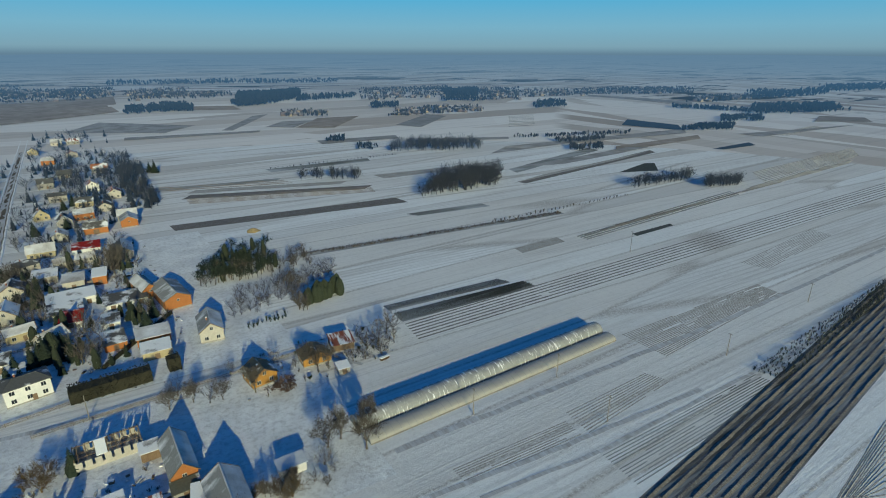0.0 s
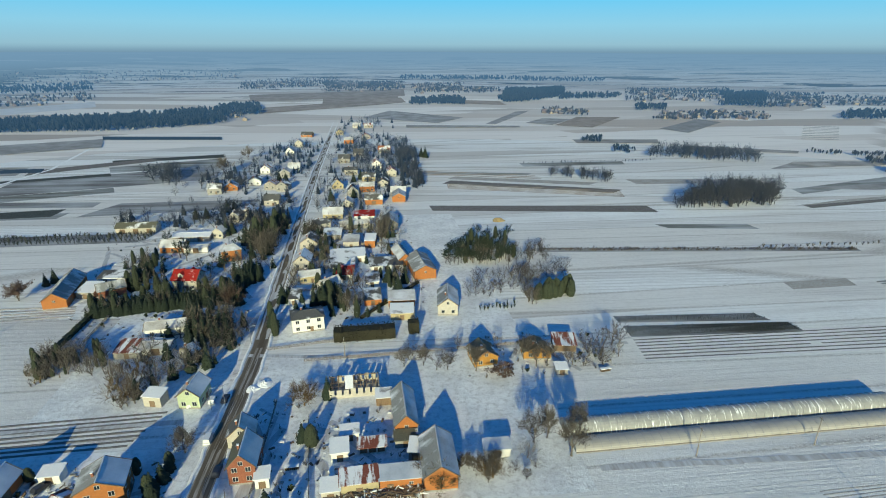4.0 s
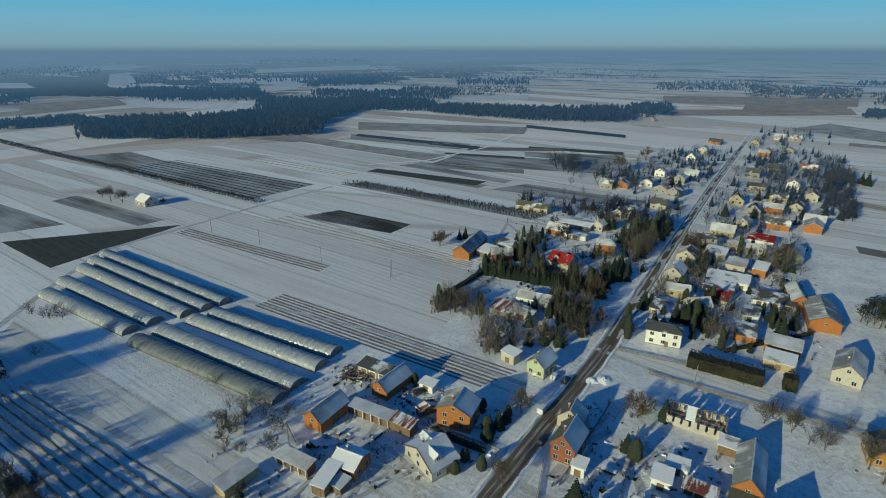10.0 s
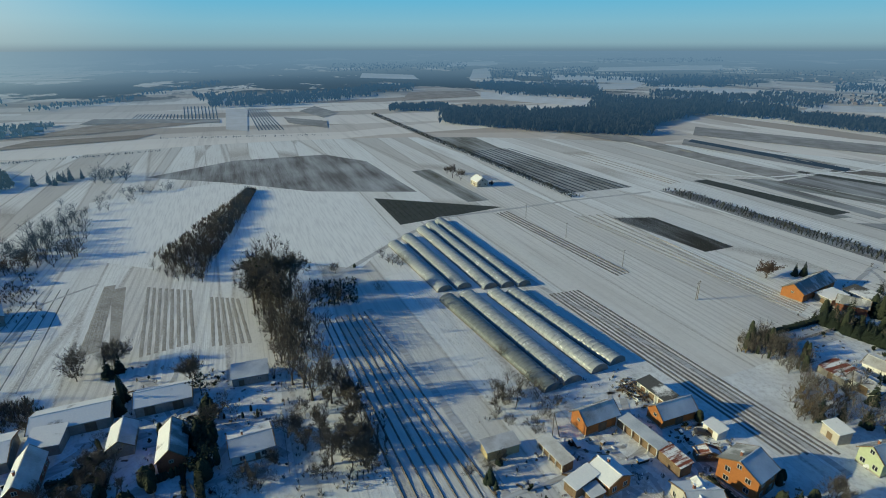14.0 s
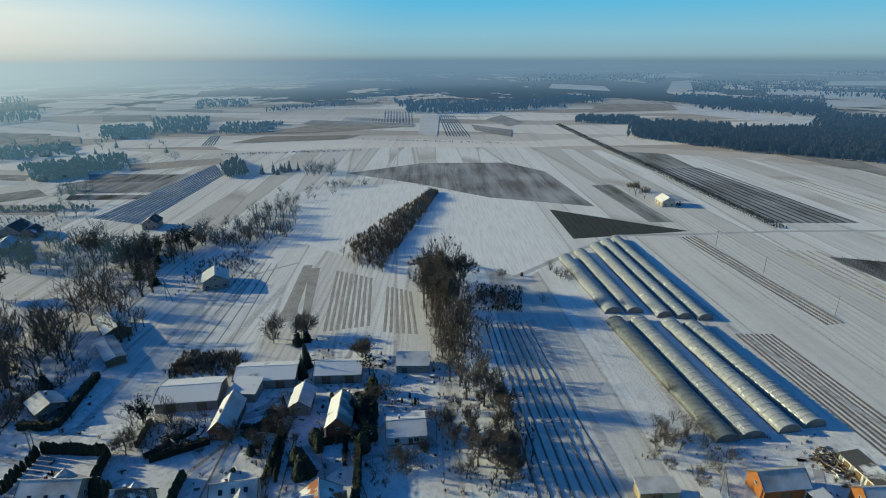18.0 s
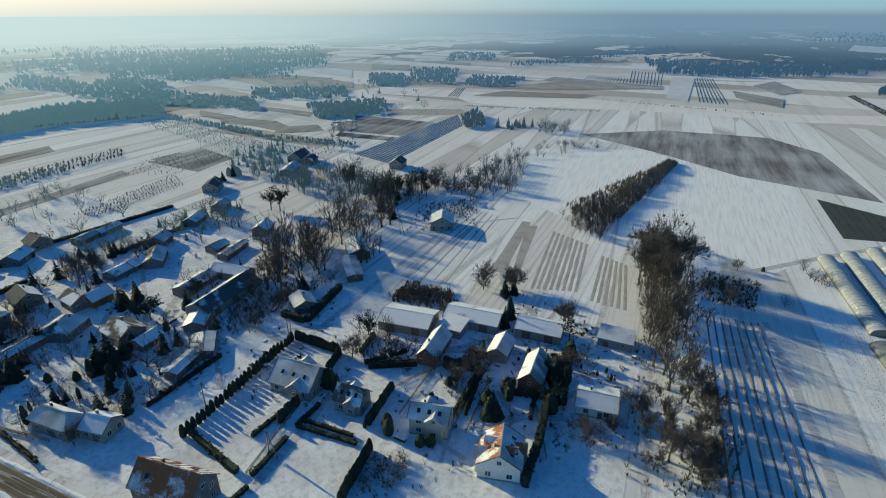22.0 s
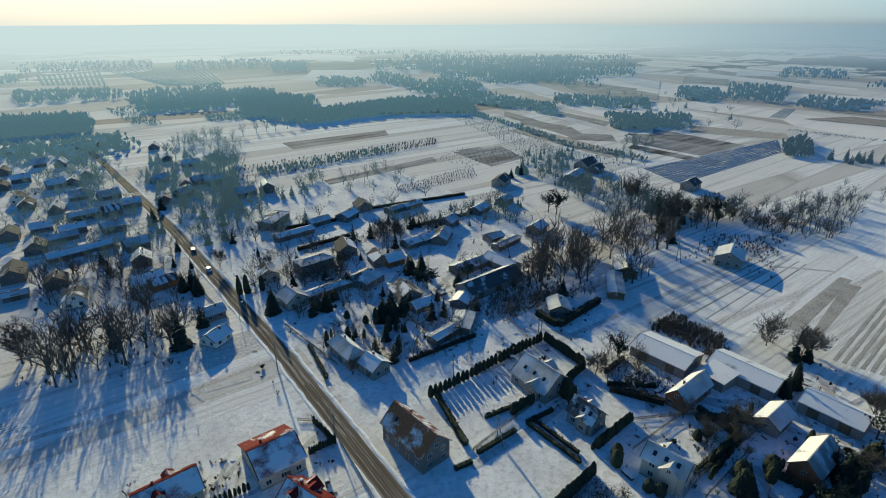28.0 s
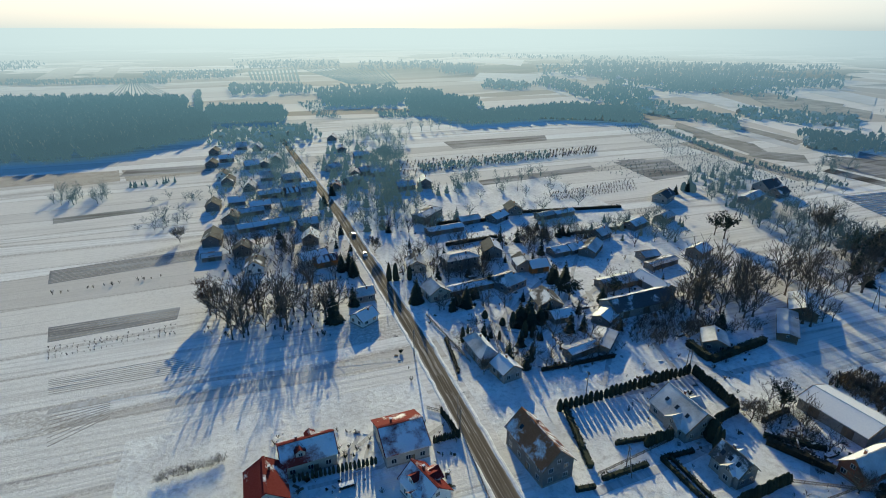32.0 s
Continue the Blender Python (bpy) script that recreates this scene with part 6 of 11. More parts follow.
# south village west side
house(-62.4, -134.3, 92, 13.2, 6.0, 4, 6.5, "grey_plaster", "roof_thin", "roof_snow", "grey house with snow-covered hipped roof", hip=2.7)
house(-65.7, -122.7, 99, 7.2, 6.5, 3.5, 5.5, "grey_plaster", "roof_snow", "roof_snow", "grey cottage with clean snowy roof")
house(-99.4, -156.7, 80, 10.9, 9.2, 3.5, 6.2, "dim_plaster", "roof_old", "roof_dark", "grey house with steep half-snowy roof")
house(-62.4, -179.1, 95, 9.2, 8.4, 3.5, 6.2, "cream_plaster", "roof_thin", "roof_thin", "cream house with snow-covered roof")
house(-77.1, -179.3, 5, 26.9, 5.0, 2.6, 3.3, "dim_plaster", "roof_old", "roof_snow", "very long low barn with snowy roof", stacks=0, category="barn")
house(-93.4, -177.5, 20, 11.8, 10.1, 3.5, 5.7, "dim_plaster", "roof_old", "roof_thin", "wide house with a snow-covered hipped roof", hip=4.0)
house(-101.5, -211.0, 75, 10.9, 8.4, 3.5, 6.2, "dim_plaster", "roof_dark", "roof_snow", "grey house with steep half-snowy roof")
house(-81.9, -202.6, 5, 15.1, 8.4, 5.3, 6.2, "dim_plaster", "roof_thin", "roof_thin", "flat-roofed grey two-storey block", hip=3.4)
house(-62.6, -206.5, 80, 9.2, 7.6, 3.5, 5.7, "cream_plaster", "roof_old", "roof_thin", "cream house with snow-covered roof")
house(-107.9, -191.5, 80, 9.2, 7.6, 3.5, 5.7, "dim_plaster", "roof_old", "roof_thin", "grey house with snowy roof")
house(-112.5, -187.2, 0, 8.4, 6.7, 3.1, 5.3, "orange_brick", "roof_old", "roof_snow", "orange brick barn with snowy roof", stacks=0, category="barn")
house(-131.9, -144.3, -177, 27.8, 10.1, 3.5, 6, "grey_plaster", "roof_dark", "roof_snow", "very long barn with clean snow on its sunny slope", stacks=0, category="barn")
house(-148.7, -155.0, 95, 16.4, 6.9, 3.5, 5.5, "grey_plaster", "roof_snow", "roof_snow", "long barn with snow-covered roof", stacks=0, category="barn")
house(-136.3, -162.9, 5, 16.8, 7.6, 2.6, 4, "dim_plaster", "roof_metal", "roof_thin", "barn with a bluish shaded roof", stacks=0, category="barn")
house(-115.4, -140.5, 30, 10.9, 6.7, 2.6, 4, "dim_plaster", "roof_metal", "roof_snow", "shed with a bluish snowy roof", stacks=0, category="barn")
house(-104.3, -127.1, 40, 11.8, 6.7, 2.6, 3.1, "dim_plaster", "roof_old", "roof_thin", "flat shed with thick clean snow", stacks=0, category="barn")
house(-94.1, -125.0, 10, 11.8, 4.2, 2.6, 3.1, "dim_plaster", "roof_thin", "roof_snow", "low shed with snowy roof", stacks=0, category="barn")
house(-139.3, -113.9, 50, 9.2, 7.6, 3.1, 4.8, "dim_plaster", "roof_thin", "roof_thin", "cottage with snowy roof inside a tall dark hedge")
house(-99.5, -146.5, 0, 8.4, 5.9, 2.6, 4, "dim_plaster", "roof_metal", "roof_snow", "shed with a bluish snowy roof", stacks=0, category="barn")
house(-167.3, -181.3, 0, 8.4, 6.7, 2.6, 4, "dim_plaster", "roof_old", "roof_thin", "shed with snowy roof", stacks=0, category="barn")
house(-192.1, -175.9, 20, 10.1, 7.6, 3.5, 5.7, "dim_plaster", "roof_metal", "roof_snow", "house with a bluish snow-covered roof")
house(-167.7, -172.6, 10, 16.8, 5.0, 2.5, 3, "dim_plaster", "roof_old", "roof_thin", "long low shed with snowy roof", stacks=0, category="barn")
house(-133.1, -199.9, 5, 13.4, 6.7, 2.6, 4, "dim_plaster", "roof_metal", "roof_snow", "barn with bluish snowy roof", stacks=0, category="barn")
house(-147.2, -197.0, 40, 15.1, 7.6, 3.1, 4.8, "dim_plaster", "roof_old", "roof_thin", "barn with snow-covered roof", stacks=0, category="barn")
house(-139.7, -200.2, 10, 8.4, 6.7, 2.6, 4.4, "dim_plaster", "roof_old", "roof_snow", "cottage with snow-covered roof")
house(-88.6, -267.7, 40, 18.5, 8.4, 4.4, 5.3, "dim_plaster", "roof_old", "roof_thin", "long school building with flat snowy roof", hip=3.4)
house(-106.9, -329.1, 80, 10.1, 8.4, 4.4, 7, "dim_plaster", "roof_metal", "roof_metal", "grey house with steep bluish roof")
house(-107.7, -254.4, 5, 11.8, 5.9, 2.6, 4, "dim_plaster", "roof_old", "roof_thin", "barn with snow-covered roof", stacks=0, category="barn")
house(-124.0, -252.5, 30, 11.8, 7.6, 3.1, 4.8, "dim_plaster", "roof_old", "roof_snow", "house with snow-covered roof")
house(-138.0, -260.7, 80, 9.2, 8.4, 3.5, 6.2, "dim_plaster", "roof_dark", "roof_dark", "grey house with steep dark roof")
house(-90.5, -245.4, 5, 20.2, 5.9, 2.6, 3.5, "dim_plaster", "roof_thin", "roof_snow", "long low barn with snowy roof", stacks=0, category="barn")
house(-162.6, -211.5, 20, 9.2, 7.6, 3.1, 5.3, "dim_plaster", "roof_old", "roof_thin", "cottage with snow-covered roof")
house(-189.0, -217.3, 20, 11.8, 6.7, 3.1, 4.8, "dim_plaster", "roof_metal", "roof_snow", "barn with bluish snowy roof", stacks=0, category="barn")
house(-211.8, -221.0, 20, 10.1, 6.7, 3.1, 4.8, "dim_plaster", "roof_old", "roof_thin", "barn with snow-covered roof", stacks=0, category="barn")
house(-163.0, -247.5, 10, 13.4, 5.0, 2.6, 3.5, "dim_plaster", "roof_old", "roof_snow", "long shed with snow-covered roof", stacks=0, category="barn")
house(-151.5, -247.0, 10, 11.8, 5.9, 2.6, 3.5, "dim_plaster", "roof_old", "roof_thin", "long shed with snow-covered roof", stacks=0, category="barn")
house(-312.2, -233.5, 10, 10.1, 7.6, 3.5, 6.2, "dim_plaster", "roof_metal", "roof_dark", "grey house with steep bluish roof among trees")
# south village east side
house(22.6, -270.2, 85, 13.4, 8.4, 3.5, 6.2, "dim_plaster", "roof_dark", "roof_dark", "tall barn with dark roof", stacks=0, category="barn")
house(8.8, -250.5, 85, 8.4, 7.6, 3.5, 6.2, "dim_plaster", "roof_old", "roof_dark", "house with steep snow-streaked roof")
house(4.2, -229.0, 85, 9.2, 7.6, 3.5, 6.2, "white_plaster", "roof_old", "roof_dark", "white house with steep snow-streaked roof")
house(22.5, -248.2, 0, 8.4, 5.0, 2.3, 3.1, "dim_plaster", "roof_old", "roof_thin", "low shed with snowy roof", stacks=0, category="barn")
house(14.2, -299.0, 85, 10.1, 8.4, 3.5, 6.2, "dim_plaster", "roof_thin", "roof_dark", "house with half-snowy roof")
house(23.8, -325.9, 85, 10.1, 7.6, 3.5, 6.2, "dim_plaster", "roof_dark", "roof_dark", "barn with dark roof", stacks=0, category="barn")
house(15.8, -378.8, 80, 10.1, 7.6, 3.5, 6.2, "dim_plaster", "roof_old", "roof_dark", "house with half-snowy roof")
house(19.3, -395.7, 80, 8.4, 7.6, 3.5, 6.2, "white_plaster", "roof_old", "roof_dark", "house with half-snowy roof")
house(27.9, -433.8, 80, 9.2, 7.6, 3.5, 6.2, "dim_plaster", "roof_thin", "roof_dark", "house with half-snowy roof")
house(27.0, -478.1, 80, 9.2, 7.6, 3.5, 6.2, "dim_plaster", "roof_old", "roof_dark", "house with half-snowy roof")
house(-2.2, -283.6, 10, 26.9, 5.9, 2.6, 4, "dim_plaster", "roof_old", "roof_snow", "long barn with snow-covered roof", stacks=0, category="barn")
house(5.2, -308.3, 10, 16.8, 5.9, 2.6, 4, "dim_plaster", "roof_old", "roof_thin", "long barn with snow-covered roof", stacks=0, category="barn")
house(-21.0, -229.2, 10, 11.8, 8.4, 3.5, 5.7, "white_plaster", "roof_old", "roof_snow", "white house with snow-covered roof")
house(-25.7, -224.2, 10, 10.1, 5.9, 3.1, 4.8, "orange_brick", "roof_rust", "roof_rust", "brick barn with rust-red roof", stacks=0, category="barn")
house(-24.0, -275.8, 10, 10.1, 8.4, 3.5, 5.7, "dim_plaster", "roof_old", "roof_thin", "house with snow-covered roof")
house(-23.1, -254.4, 80, 9.2, 7.6, 3.5, 6.2, "dim_plaster", "roof_metal", "roof_metal", "house with steep bluish roof")
house(-8.7, -340.3, 10, 15.1, 6.7, 3.1, 4.4, "dim_plaster", "roof_old", "roof_snow", "barn with snow-covered roof", stacks=0, category="barn")
house(-21.8, -337.6, 10, 9.2, 7.6, 3.5, 5.7, "dim_plaster", "roof_thin", "roof_rust", "house with rust-red roof under thin snow")
house(-10.2, -421.2, 80, 10.1, 7.6, 3.5, 5.7, "dim_plaster", "roof_old", "roof_thin", "house with snow-covered roof")
house(-18.9, -308.7, 10, 10.1, 7.6, 3.5, 5.7, "dim_plaster", "roof_old", "roof_thin", "house with snow-covered roof")
house(-34.8, -186.9, 5, 7.6, 6.7, 3.1, 4.8, "dim_plaster", "roof_metal", "roof_thin", "house with a bluish roof beside the road")
house(-31.4, -169.3, 30, 7.6, 6.7, 2.8, 4.8, "white_plaster", "roof_old", "roof_snow", "white cottage with snow-covered roof")
house(-56.8, -392.0, 30, 10.1, 7.6, 3.5, 5.7, "cream_plaster", "roof_old", "roof_thin", "house with snow-covered roof")
house(-62.8, -351.1, 30, 10.1, 7.6, 3.5, 5.7, "dim_plaster", "roof_metal", "roof_thin", "house with bluish roof")
house(-77.5, -374.2, 10, 10.1, 7.6, 3.5, 5.7, "dim_plaster", "roof_thin", "roof_thin", "house with bluish roof")
house(-50.0, -341.8, 80, 8.4, 6.7, 3.5, 5.7, "dim_plaster", "roof_old", "roof_rust", "house with half-snowy roof")
house(-92.9, -327.7, 10, 11.8, 7.6, 3.5, 5.7, "dim_plaster", "roof_old", "roof_metal", "house with half-snowy roof")
# out in the fields
house(-367.6, 173.4, 0, 12.0, 9.0, 4, 7, "cream_plaster", "roof_snow", "roof_thin", "lone cream farmhouse with snowy roof among trees")
house(-234.5, -97.9, 20, 13.0, 11.0, 4, 7, "grey_plaster", "roof_metal", "roof_metal", "grey house with bluish roof among bare trees")
house(-188.9, -120.5, 40, 16.0, 9.0, 3.5, 5.5, "brown_wood", "roof_snow", "roof_snow", "brown barn with snow-covered roof", stacks=0, category="barn")
house(-171.8, -112.9, 40, 20.0, 6.0, 2.8, 3.4, "brown_wood", "roof_metal", "roof_thin", "low shed with a bluish roof", stacks=0, category="barn")
house(-327.9, -170.6, 10, 12.0, 9.0, 4, 7, "grey_plaster", "roof_thin", "roof_dark", "house with half-snowy roof")
house(-315.3, -245.0, 10, 16.0, 11.0, 4, 8, "grey_plaster", "roof_metal", "roof_dark", "large house with a steep bluish roof among trees")
house(-287.7, -232.4, 20, 20.0, 8.0, 3.5, 5, "grey_plaster", "roof_metal", "roof_thin", "long barn with a bluish roof", stacks=0, category="barn")
house(-236.6, -250.9, 30, 14.0, 9.0, 4, 6.5, "grey_plaster", "roof_dark", "roof_dark", "house with dark roof")
house(-65.5, 88.5, 72, 8.3, 11.9, 3.5, 6.5, "cream_plaster", "roof_metal", "roof_snow", "cream house with a bluish roof and a white dormer", dormer=2)
house(-78.2, 103.9, -23, 2.6, 6.0, 2.2, 3.2, "brown_wood", "roof_rust", "roof_rust", "small brown wooden hut with a pitched roof", stacks=0, category="barn")
# far end of the northern village
house(-38.5, 407.8, 98, 9.1, 8.4, 3.2, 7.2, "yellow_plaster", "roof_old", "roof_old", "yellow village house under a half-bare dark roof")
house(-30.7, 454.9, 3, 10.9, 8.0, 4.5, 6, "cream_plaster", "roof_dark", "roof_dark", "cream village house under a dark roof")
house(-15.1, 429.9, -2, 10.6, 7.9, 3.8, 6, "yellow_plaster", "roof_dark", "roof_dark", "yellow village house under a dark roof")
house(-3.3, 411.1, 86, 9.5, 9.4, 3.2, 6, "cream_plaster", "roof_dark", "roof_dark", "cream village house under a dark roof")
house(-39.6, 505.5, 1, 10.3, 7.9, 4.5, 7.2, "grey_plaster", "roof_dark", "roof_dark", "grey village house under a dark roof")
house(-28.1, 542.8, 4, 10.2, 8.2, 3.2, 6, "grey_plaster", "roof_dark", "roof_dark", "grey village house under a dark roof")
house(-9.4, 481.3, 91, 12.3, 8.7, 4.5, 7.2, "white_plaster", "roof_rust", "roof_rust", "white village house under a rust-red roof")
house(-41.7, 614.1, -7, 10.0, 9.4, 4.5, 6.5, "orange_brick", "roof_thin", "roof_thin", "orange brick village house under a thinly snowed roof")
house(-23.7, 650.1, 93, 10.5, 9.2, 3.8, 6, "grey_plaster", "roof_rust", "roof_rust", "grey village house under a rust-red roof")
house(-2.5, 555.1, -5, 12.0, 9.4, 3.8, 6.5, "grey_plaster", "roof_tile", "roof_tile", "grey village house under a red tile roof")
house(-57.4, 685.1, 96, 9.4, 9.0, 3.8, 6.5, "yellow_plaster", "roof_old", "roof_old", "yellow village house under a half-bare dark roof")
house(-38.8, 741.0, -2, 10.4, 8.7, 3.2, 6.5, "cream_plaster", "roof_thin", "roof_thin", "cream village house under a thinly snowed roof")
house(-23.5, 742.4, 3, 12.3, 8.4, 3.8, 6, "grey_plaster", "roof_rust", "roof_rust", "grey village house under a rust-red roof")
house(3.3, 446.7, 92, 12.4, 7.8, 4.5, 7.2, "cream_plaster", "roof_rust", "roof_rust", "cream village house under a rust-red roof")
house(7.4, 380.1, -3, 10.7, 7.8, 3.8, 6.5, "grey_plaster", "roof_thin", "roof_thin", "grey village house under a thinly snowed roof")
house(-15.9, 395.1, 8, 10.8, 8.5, 4.5, 6.5, "orange_brick", "roof_thin", "roof_thin", "orange brick village house under a thinly snowed roof")
house(-25.9, 385.5, 97, 10.6, 7.8, 3.8, 7.2, "grey_plaster", "roof_old", "roof_old", "grey village house under a half-bare dark roof")
house(-84.1, 450.0, 87, 9.4, 8.0, 4.5, 7.2, "grey_plaster", "roof_thin", "roof_thin", "grey village house under a thinly snowed roof")
house(-102.6, 467.7, 83, 12.0, 8.2, 4.5, 7.2, "white_plaster", "roof_rust", "roof_rust", "white village house under a rust-red roof")
house(-97.1, 556.4, 91, 12.8, 8.2, 3.2, 7.2, "white_plaster", "roof_thin", "roof_thin", "white village house under a thinly snowed roof")
house(-95.0, 601.0, 92, 11.7, 8.4, 4.5, 7.2, "cream_plaster", "roof_thin", "roof_thin", "cream village house under a thinly snowed roof")
house(-103.3, 426.1, 93, 12.0, 9.2, 3.8, 6, "white_plaster", "roof_old", "roof_old", "white village house under a half-bare dark roof")
house(-117.4, 408.4, 98, 9.6, 9.5, 3.2, 6.5, "orange_brick", "roof_old", "roof_old", "orange brick village house under a half-bare dark roof")
house(-126.4, 399.8, 5, 9.7, 9.1, 4.5, 7.2, "grey_plaster", "roof_old", "roof_old", "grey village house under a half-bare dark roof")
house(-78.1, 404.2, 82, 9.8, 8.7, 4.5, 7.2, "grey_plaster", "roof_old", "roof_old", "grey village house under a half-bare dark roof")
house(-94.6, 666.8, -7, 12.9, 9.5, 3.2, 6, "orange_brick", "roof_dark", "roof_dark", "orange brick village house under a dark roof")
house(-88.4, 411.1, 87, 10.9, 8.6, 3.8, 6.5, "grey_plaster", "roof_rust", "roof_rust", "grey village house under a rust-red roof")
house(-80.7, 474.7, -2, 10.0, 9.3, 3.2, 6.5, "white_plaster", "roof_thin", "roof_thin", "white village house under a thinly snowed roof")
house(25.1, -568.0, 80, 8.5, 7.6, 2.8, 5, "dim_plaster", "roof_thin", "roof_snow", "grey village house under a thinly snowed roof")
house(17.6, -448.7, 5, 10.6, 7.2, 3.4, 5.6, "dim_plaster", "roof_thin", "roof_snow", "grey village house under a thinly snowed roof")
house(5.8, -492.8, 5, 8.4, 6.9, 2.8, 6.2, "dim_plaster", "roof_snow", "roof_thin", "grey village house under a snowy roof")
house(2.4, -361.4, 81, 11.6, 7.1, 2.8, 6.2, "dim_plaster", "roof_snow", "roof_thin", "grey village house under a snowy roof")
house(-9.7, -382.1, 0, 9.5, 7.7, 2.8, 6.2, "dim_plaster", "roof_snow", "roof_thin", "grey village house under a snowy roof")
house(-7.4, -484.8, 77, 10.8, 7.2, 2.8, 6.2, "dim_plaster", "roof_thin", "roof_snow", "grey village house under a thinly snowed roof")
house(-19.3, -541.1, 7, 11.8, 7.2, 2.8, 5, "dim_plaster", "roof_thin", "roof_snow", "grey village house under a thinly snowed roof")
house(-0.4, -419.8, 11, 10.4, 7.3, 3.4, 6.2, "dim_plaster", "roof_thin", "roof_snow", "grey village house under a thinly snowed roof")
house(-19.2, -435.8, 82, 10.5, 7.0, 3.4, 6.2, "dim_plaster", "roof_snow", "roof_thin", "grey village house under a snowy roof")
house(-24.7, -372.9, 11, 11.6, 7.3, 2.8, 5.6, "dim_plaster", "roof_snow", "roof_thin", "grey village house under a snowy roof")
house(-33.0, -346.5, 3, 9.4, 6.9, 3.4, 5.6, "dim_plaster", "roof_thin", "roof_snow", "grey village house under a thinly snowed roof")
house(-74.0, -456.1, 85, 11.6, 6.8, 3.4, 5, "dim_plaster", "roof_snow", "roof_thin", "grey village house under a snowy roof")
house(-84.9, -426.7, 2, 11.9, 6.7, 2.8, 5, "dim_plaster", "roof_thin", "roof_snow", "grey village house under a thinly snowed roof")
house(-74.5, -507.7, 76, 10.3, 7.9, 2.8, 5.6, "dim_plaster", "roof_snow", "roof_thin", "grey village house under a snowy roof")
house(-68.2, -370.2, 80, 9.7, 7.4, 3.4, 6.2, "dim_plaster", "roof_thin", "roof_thin", "grey village house under a thinly snowed roof")
house(-84.7, -368.6, 0, 10.7, 7.6, 3.4, 5, "dim_plaster", "roof_thin", "roof_snow", "grey village house under a thinly snowed roof")
house(10.9, -330.8, 1, 9.4, 7.1, 2.8, 5, "dim_plaster", "roof_thin", "roof_snow", "grey village house under a thinly snowed roof")
house(-1.9, -317.6, 6, 11.2, 7.7, 3.4, 5, "dim_plaster", "roof_thin", "roof_snow", "grey village house under a thinly snowed roof")

# ---- fields east ----
flat_field('field', [(92.8, 57.9), (298.8, 81.1), (208.2, 49.2), (120.7, 40.1)], 'dark_furrow', 'broad dark field with snow in its furrows', 0.014)
crop_rows('plough_ridges', [(92.8, 57.9), (298.8, 81.1), (208.2, 49.2), (120.7, 40.1)], 9, 1.5, 0.26, 'soil', 'dark earth ridges with snow in the furrows between', 0.0, 3)
crop_rows('plough_ridges', [(132.7, 32.5), (178.3, 38.6), (142.7, 26.1), (138.4, 28.8)], 14, 0.4, 0.10, 'stubble', 'thin dark rows in shaded snow', 0.1, 4)
shrub_rows('nursery_rows', [(170.2, 73.5), (298.8, 81.1), (276.7, 73.3), (173.7, 63.5)], 7, 1.6, 1.4, 'dark_crop', 'dense rows of dark evergreen saplings', 0.1, 5)
crop_rows('furrows', [(86.3, 150.4), (477.9, 144.3), (538.5, 165.6), (87.9, 164.9)], 7, 0.8, 0.1, 'soil', 'long brown furrows curving over a snowy field', 0.08, 6)
shrub_rows('nursery_rows', [(88.3, 166.9), (154.9, 164.4), (153.5, 170.5), (88.7, 173.5)], 7, 0.9, 0.8, 'dark_crop', 'dark nursery rows with snow between', 0.05, 7)
shrub_rows('nursery_rows', [(88.4, 177.9), (147.9, 174.0), (145.1, 178.9), (87.9, 181.9)], 5, 0.9, 0.7, 'dark_crop', 'dark nursery rows with snow between', 0.05, 8)
crop_rows('stubble_rows', [(152.7, 113.0), (242.6, 110.8), (241.0, 99.5), (153.3, 93.9)], 22, 0.48, 0.06, 'stubble', 'thin grey stubble rows under snow', 0.3, 481)
crop_rows('stubble_rows', [(262.0, 129.8), (352.0, 137.8), (348.6, 125.0), (265.4, 117.1)], 12, 0.4, 0.06, 'stubble', 'brown stubble rows in thin snow', 0.25, 9)
crop_rows('stubble_rows', [(101.4, 90.9), (138.4, 91.7), (141.8, 83.9), (100.5, 80.2)], 10, 0.4, 0.06, 'stubble', 'brown stubble rows in thin snow', 0.25, 10)
crop_rows('stubble_rows', [(60.6, 89.9), (98.6, 88.1), (98.2, 81.1), (61.0, 82.9)], 9, 0.4, 0.06, 'stubble', 'brown stubble rows in thin snow', 0.3, 18)
crop_rows('stubble_rows', [(97.0, 73.9), (168.5, 72.5), (169.6, 60.6), (96.1, 60.5)], 14, 0.32, 0.06, 'winter_crop', 'thin stubble rows in snow', 0.3, 19)
flat_field('field', [(178.9, 207.1), (211.5, 208.5), (210.0, 200.3), (178.2, 199.3)], 'stubble', 'brown stubble patch in thin snow')
flat_field('field', [(27.4, 350.3), (174.9, 336.0), (176.5, 320.3), (28.9, 337.8)], 'soil', 'long bare strip of brown earth in snow')
crop_rows('stubble_rows', [(46.4, 413.6), (174.3, 377.4), (170.1, 358.7), (45.6, 396.2)], 6, 1.6, 0.25, 'stubble', 'grey-brown rows in snow', 0.15, 11)
crop_rows('furrows', [(222.0, 204.2), (399.9, 217.5), (395.5, 206.1), (222.9, 195.5)], 4, 1.5, 0.3, 'winter_crop', 'grey-brown rows in snow', 0.1, 12)
flat_field('field', [(252.9, 189.4), (288.8, 189.8), (287.9, 186.4), (252.3, 185.0)], 'dark_crop', 'small dark pond-like patch in snow')
flat_field('field', [(161.0, 295.5), (217.8, 290.6), (219.4, 281.0), (165.9, 287.9)], 'winter_crop', 'dark strip of crop in snow')
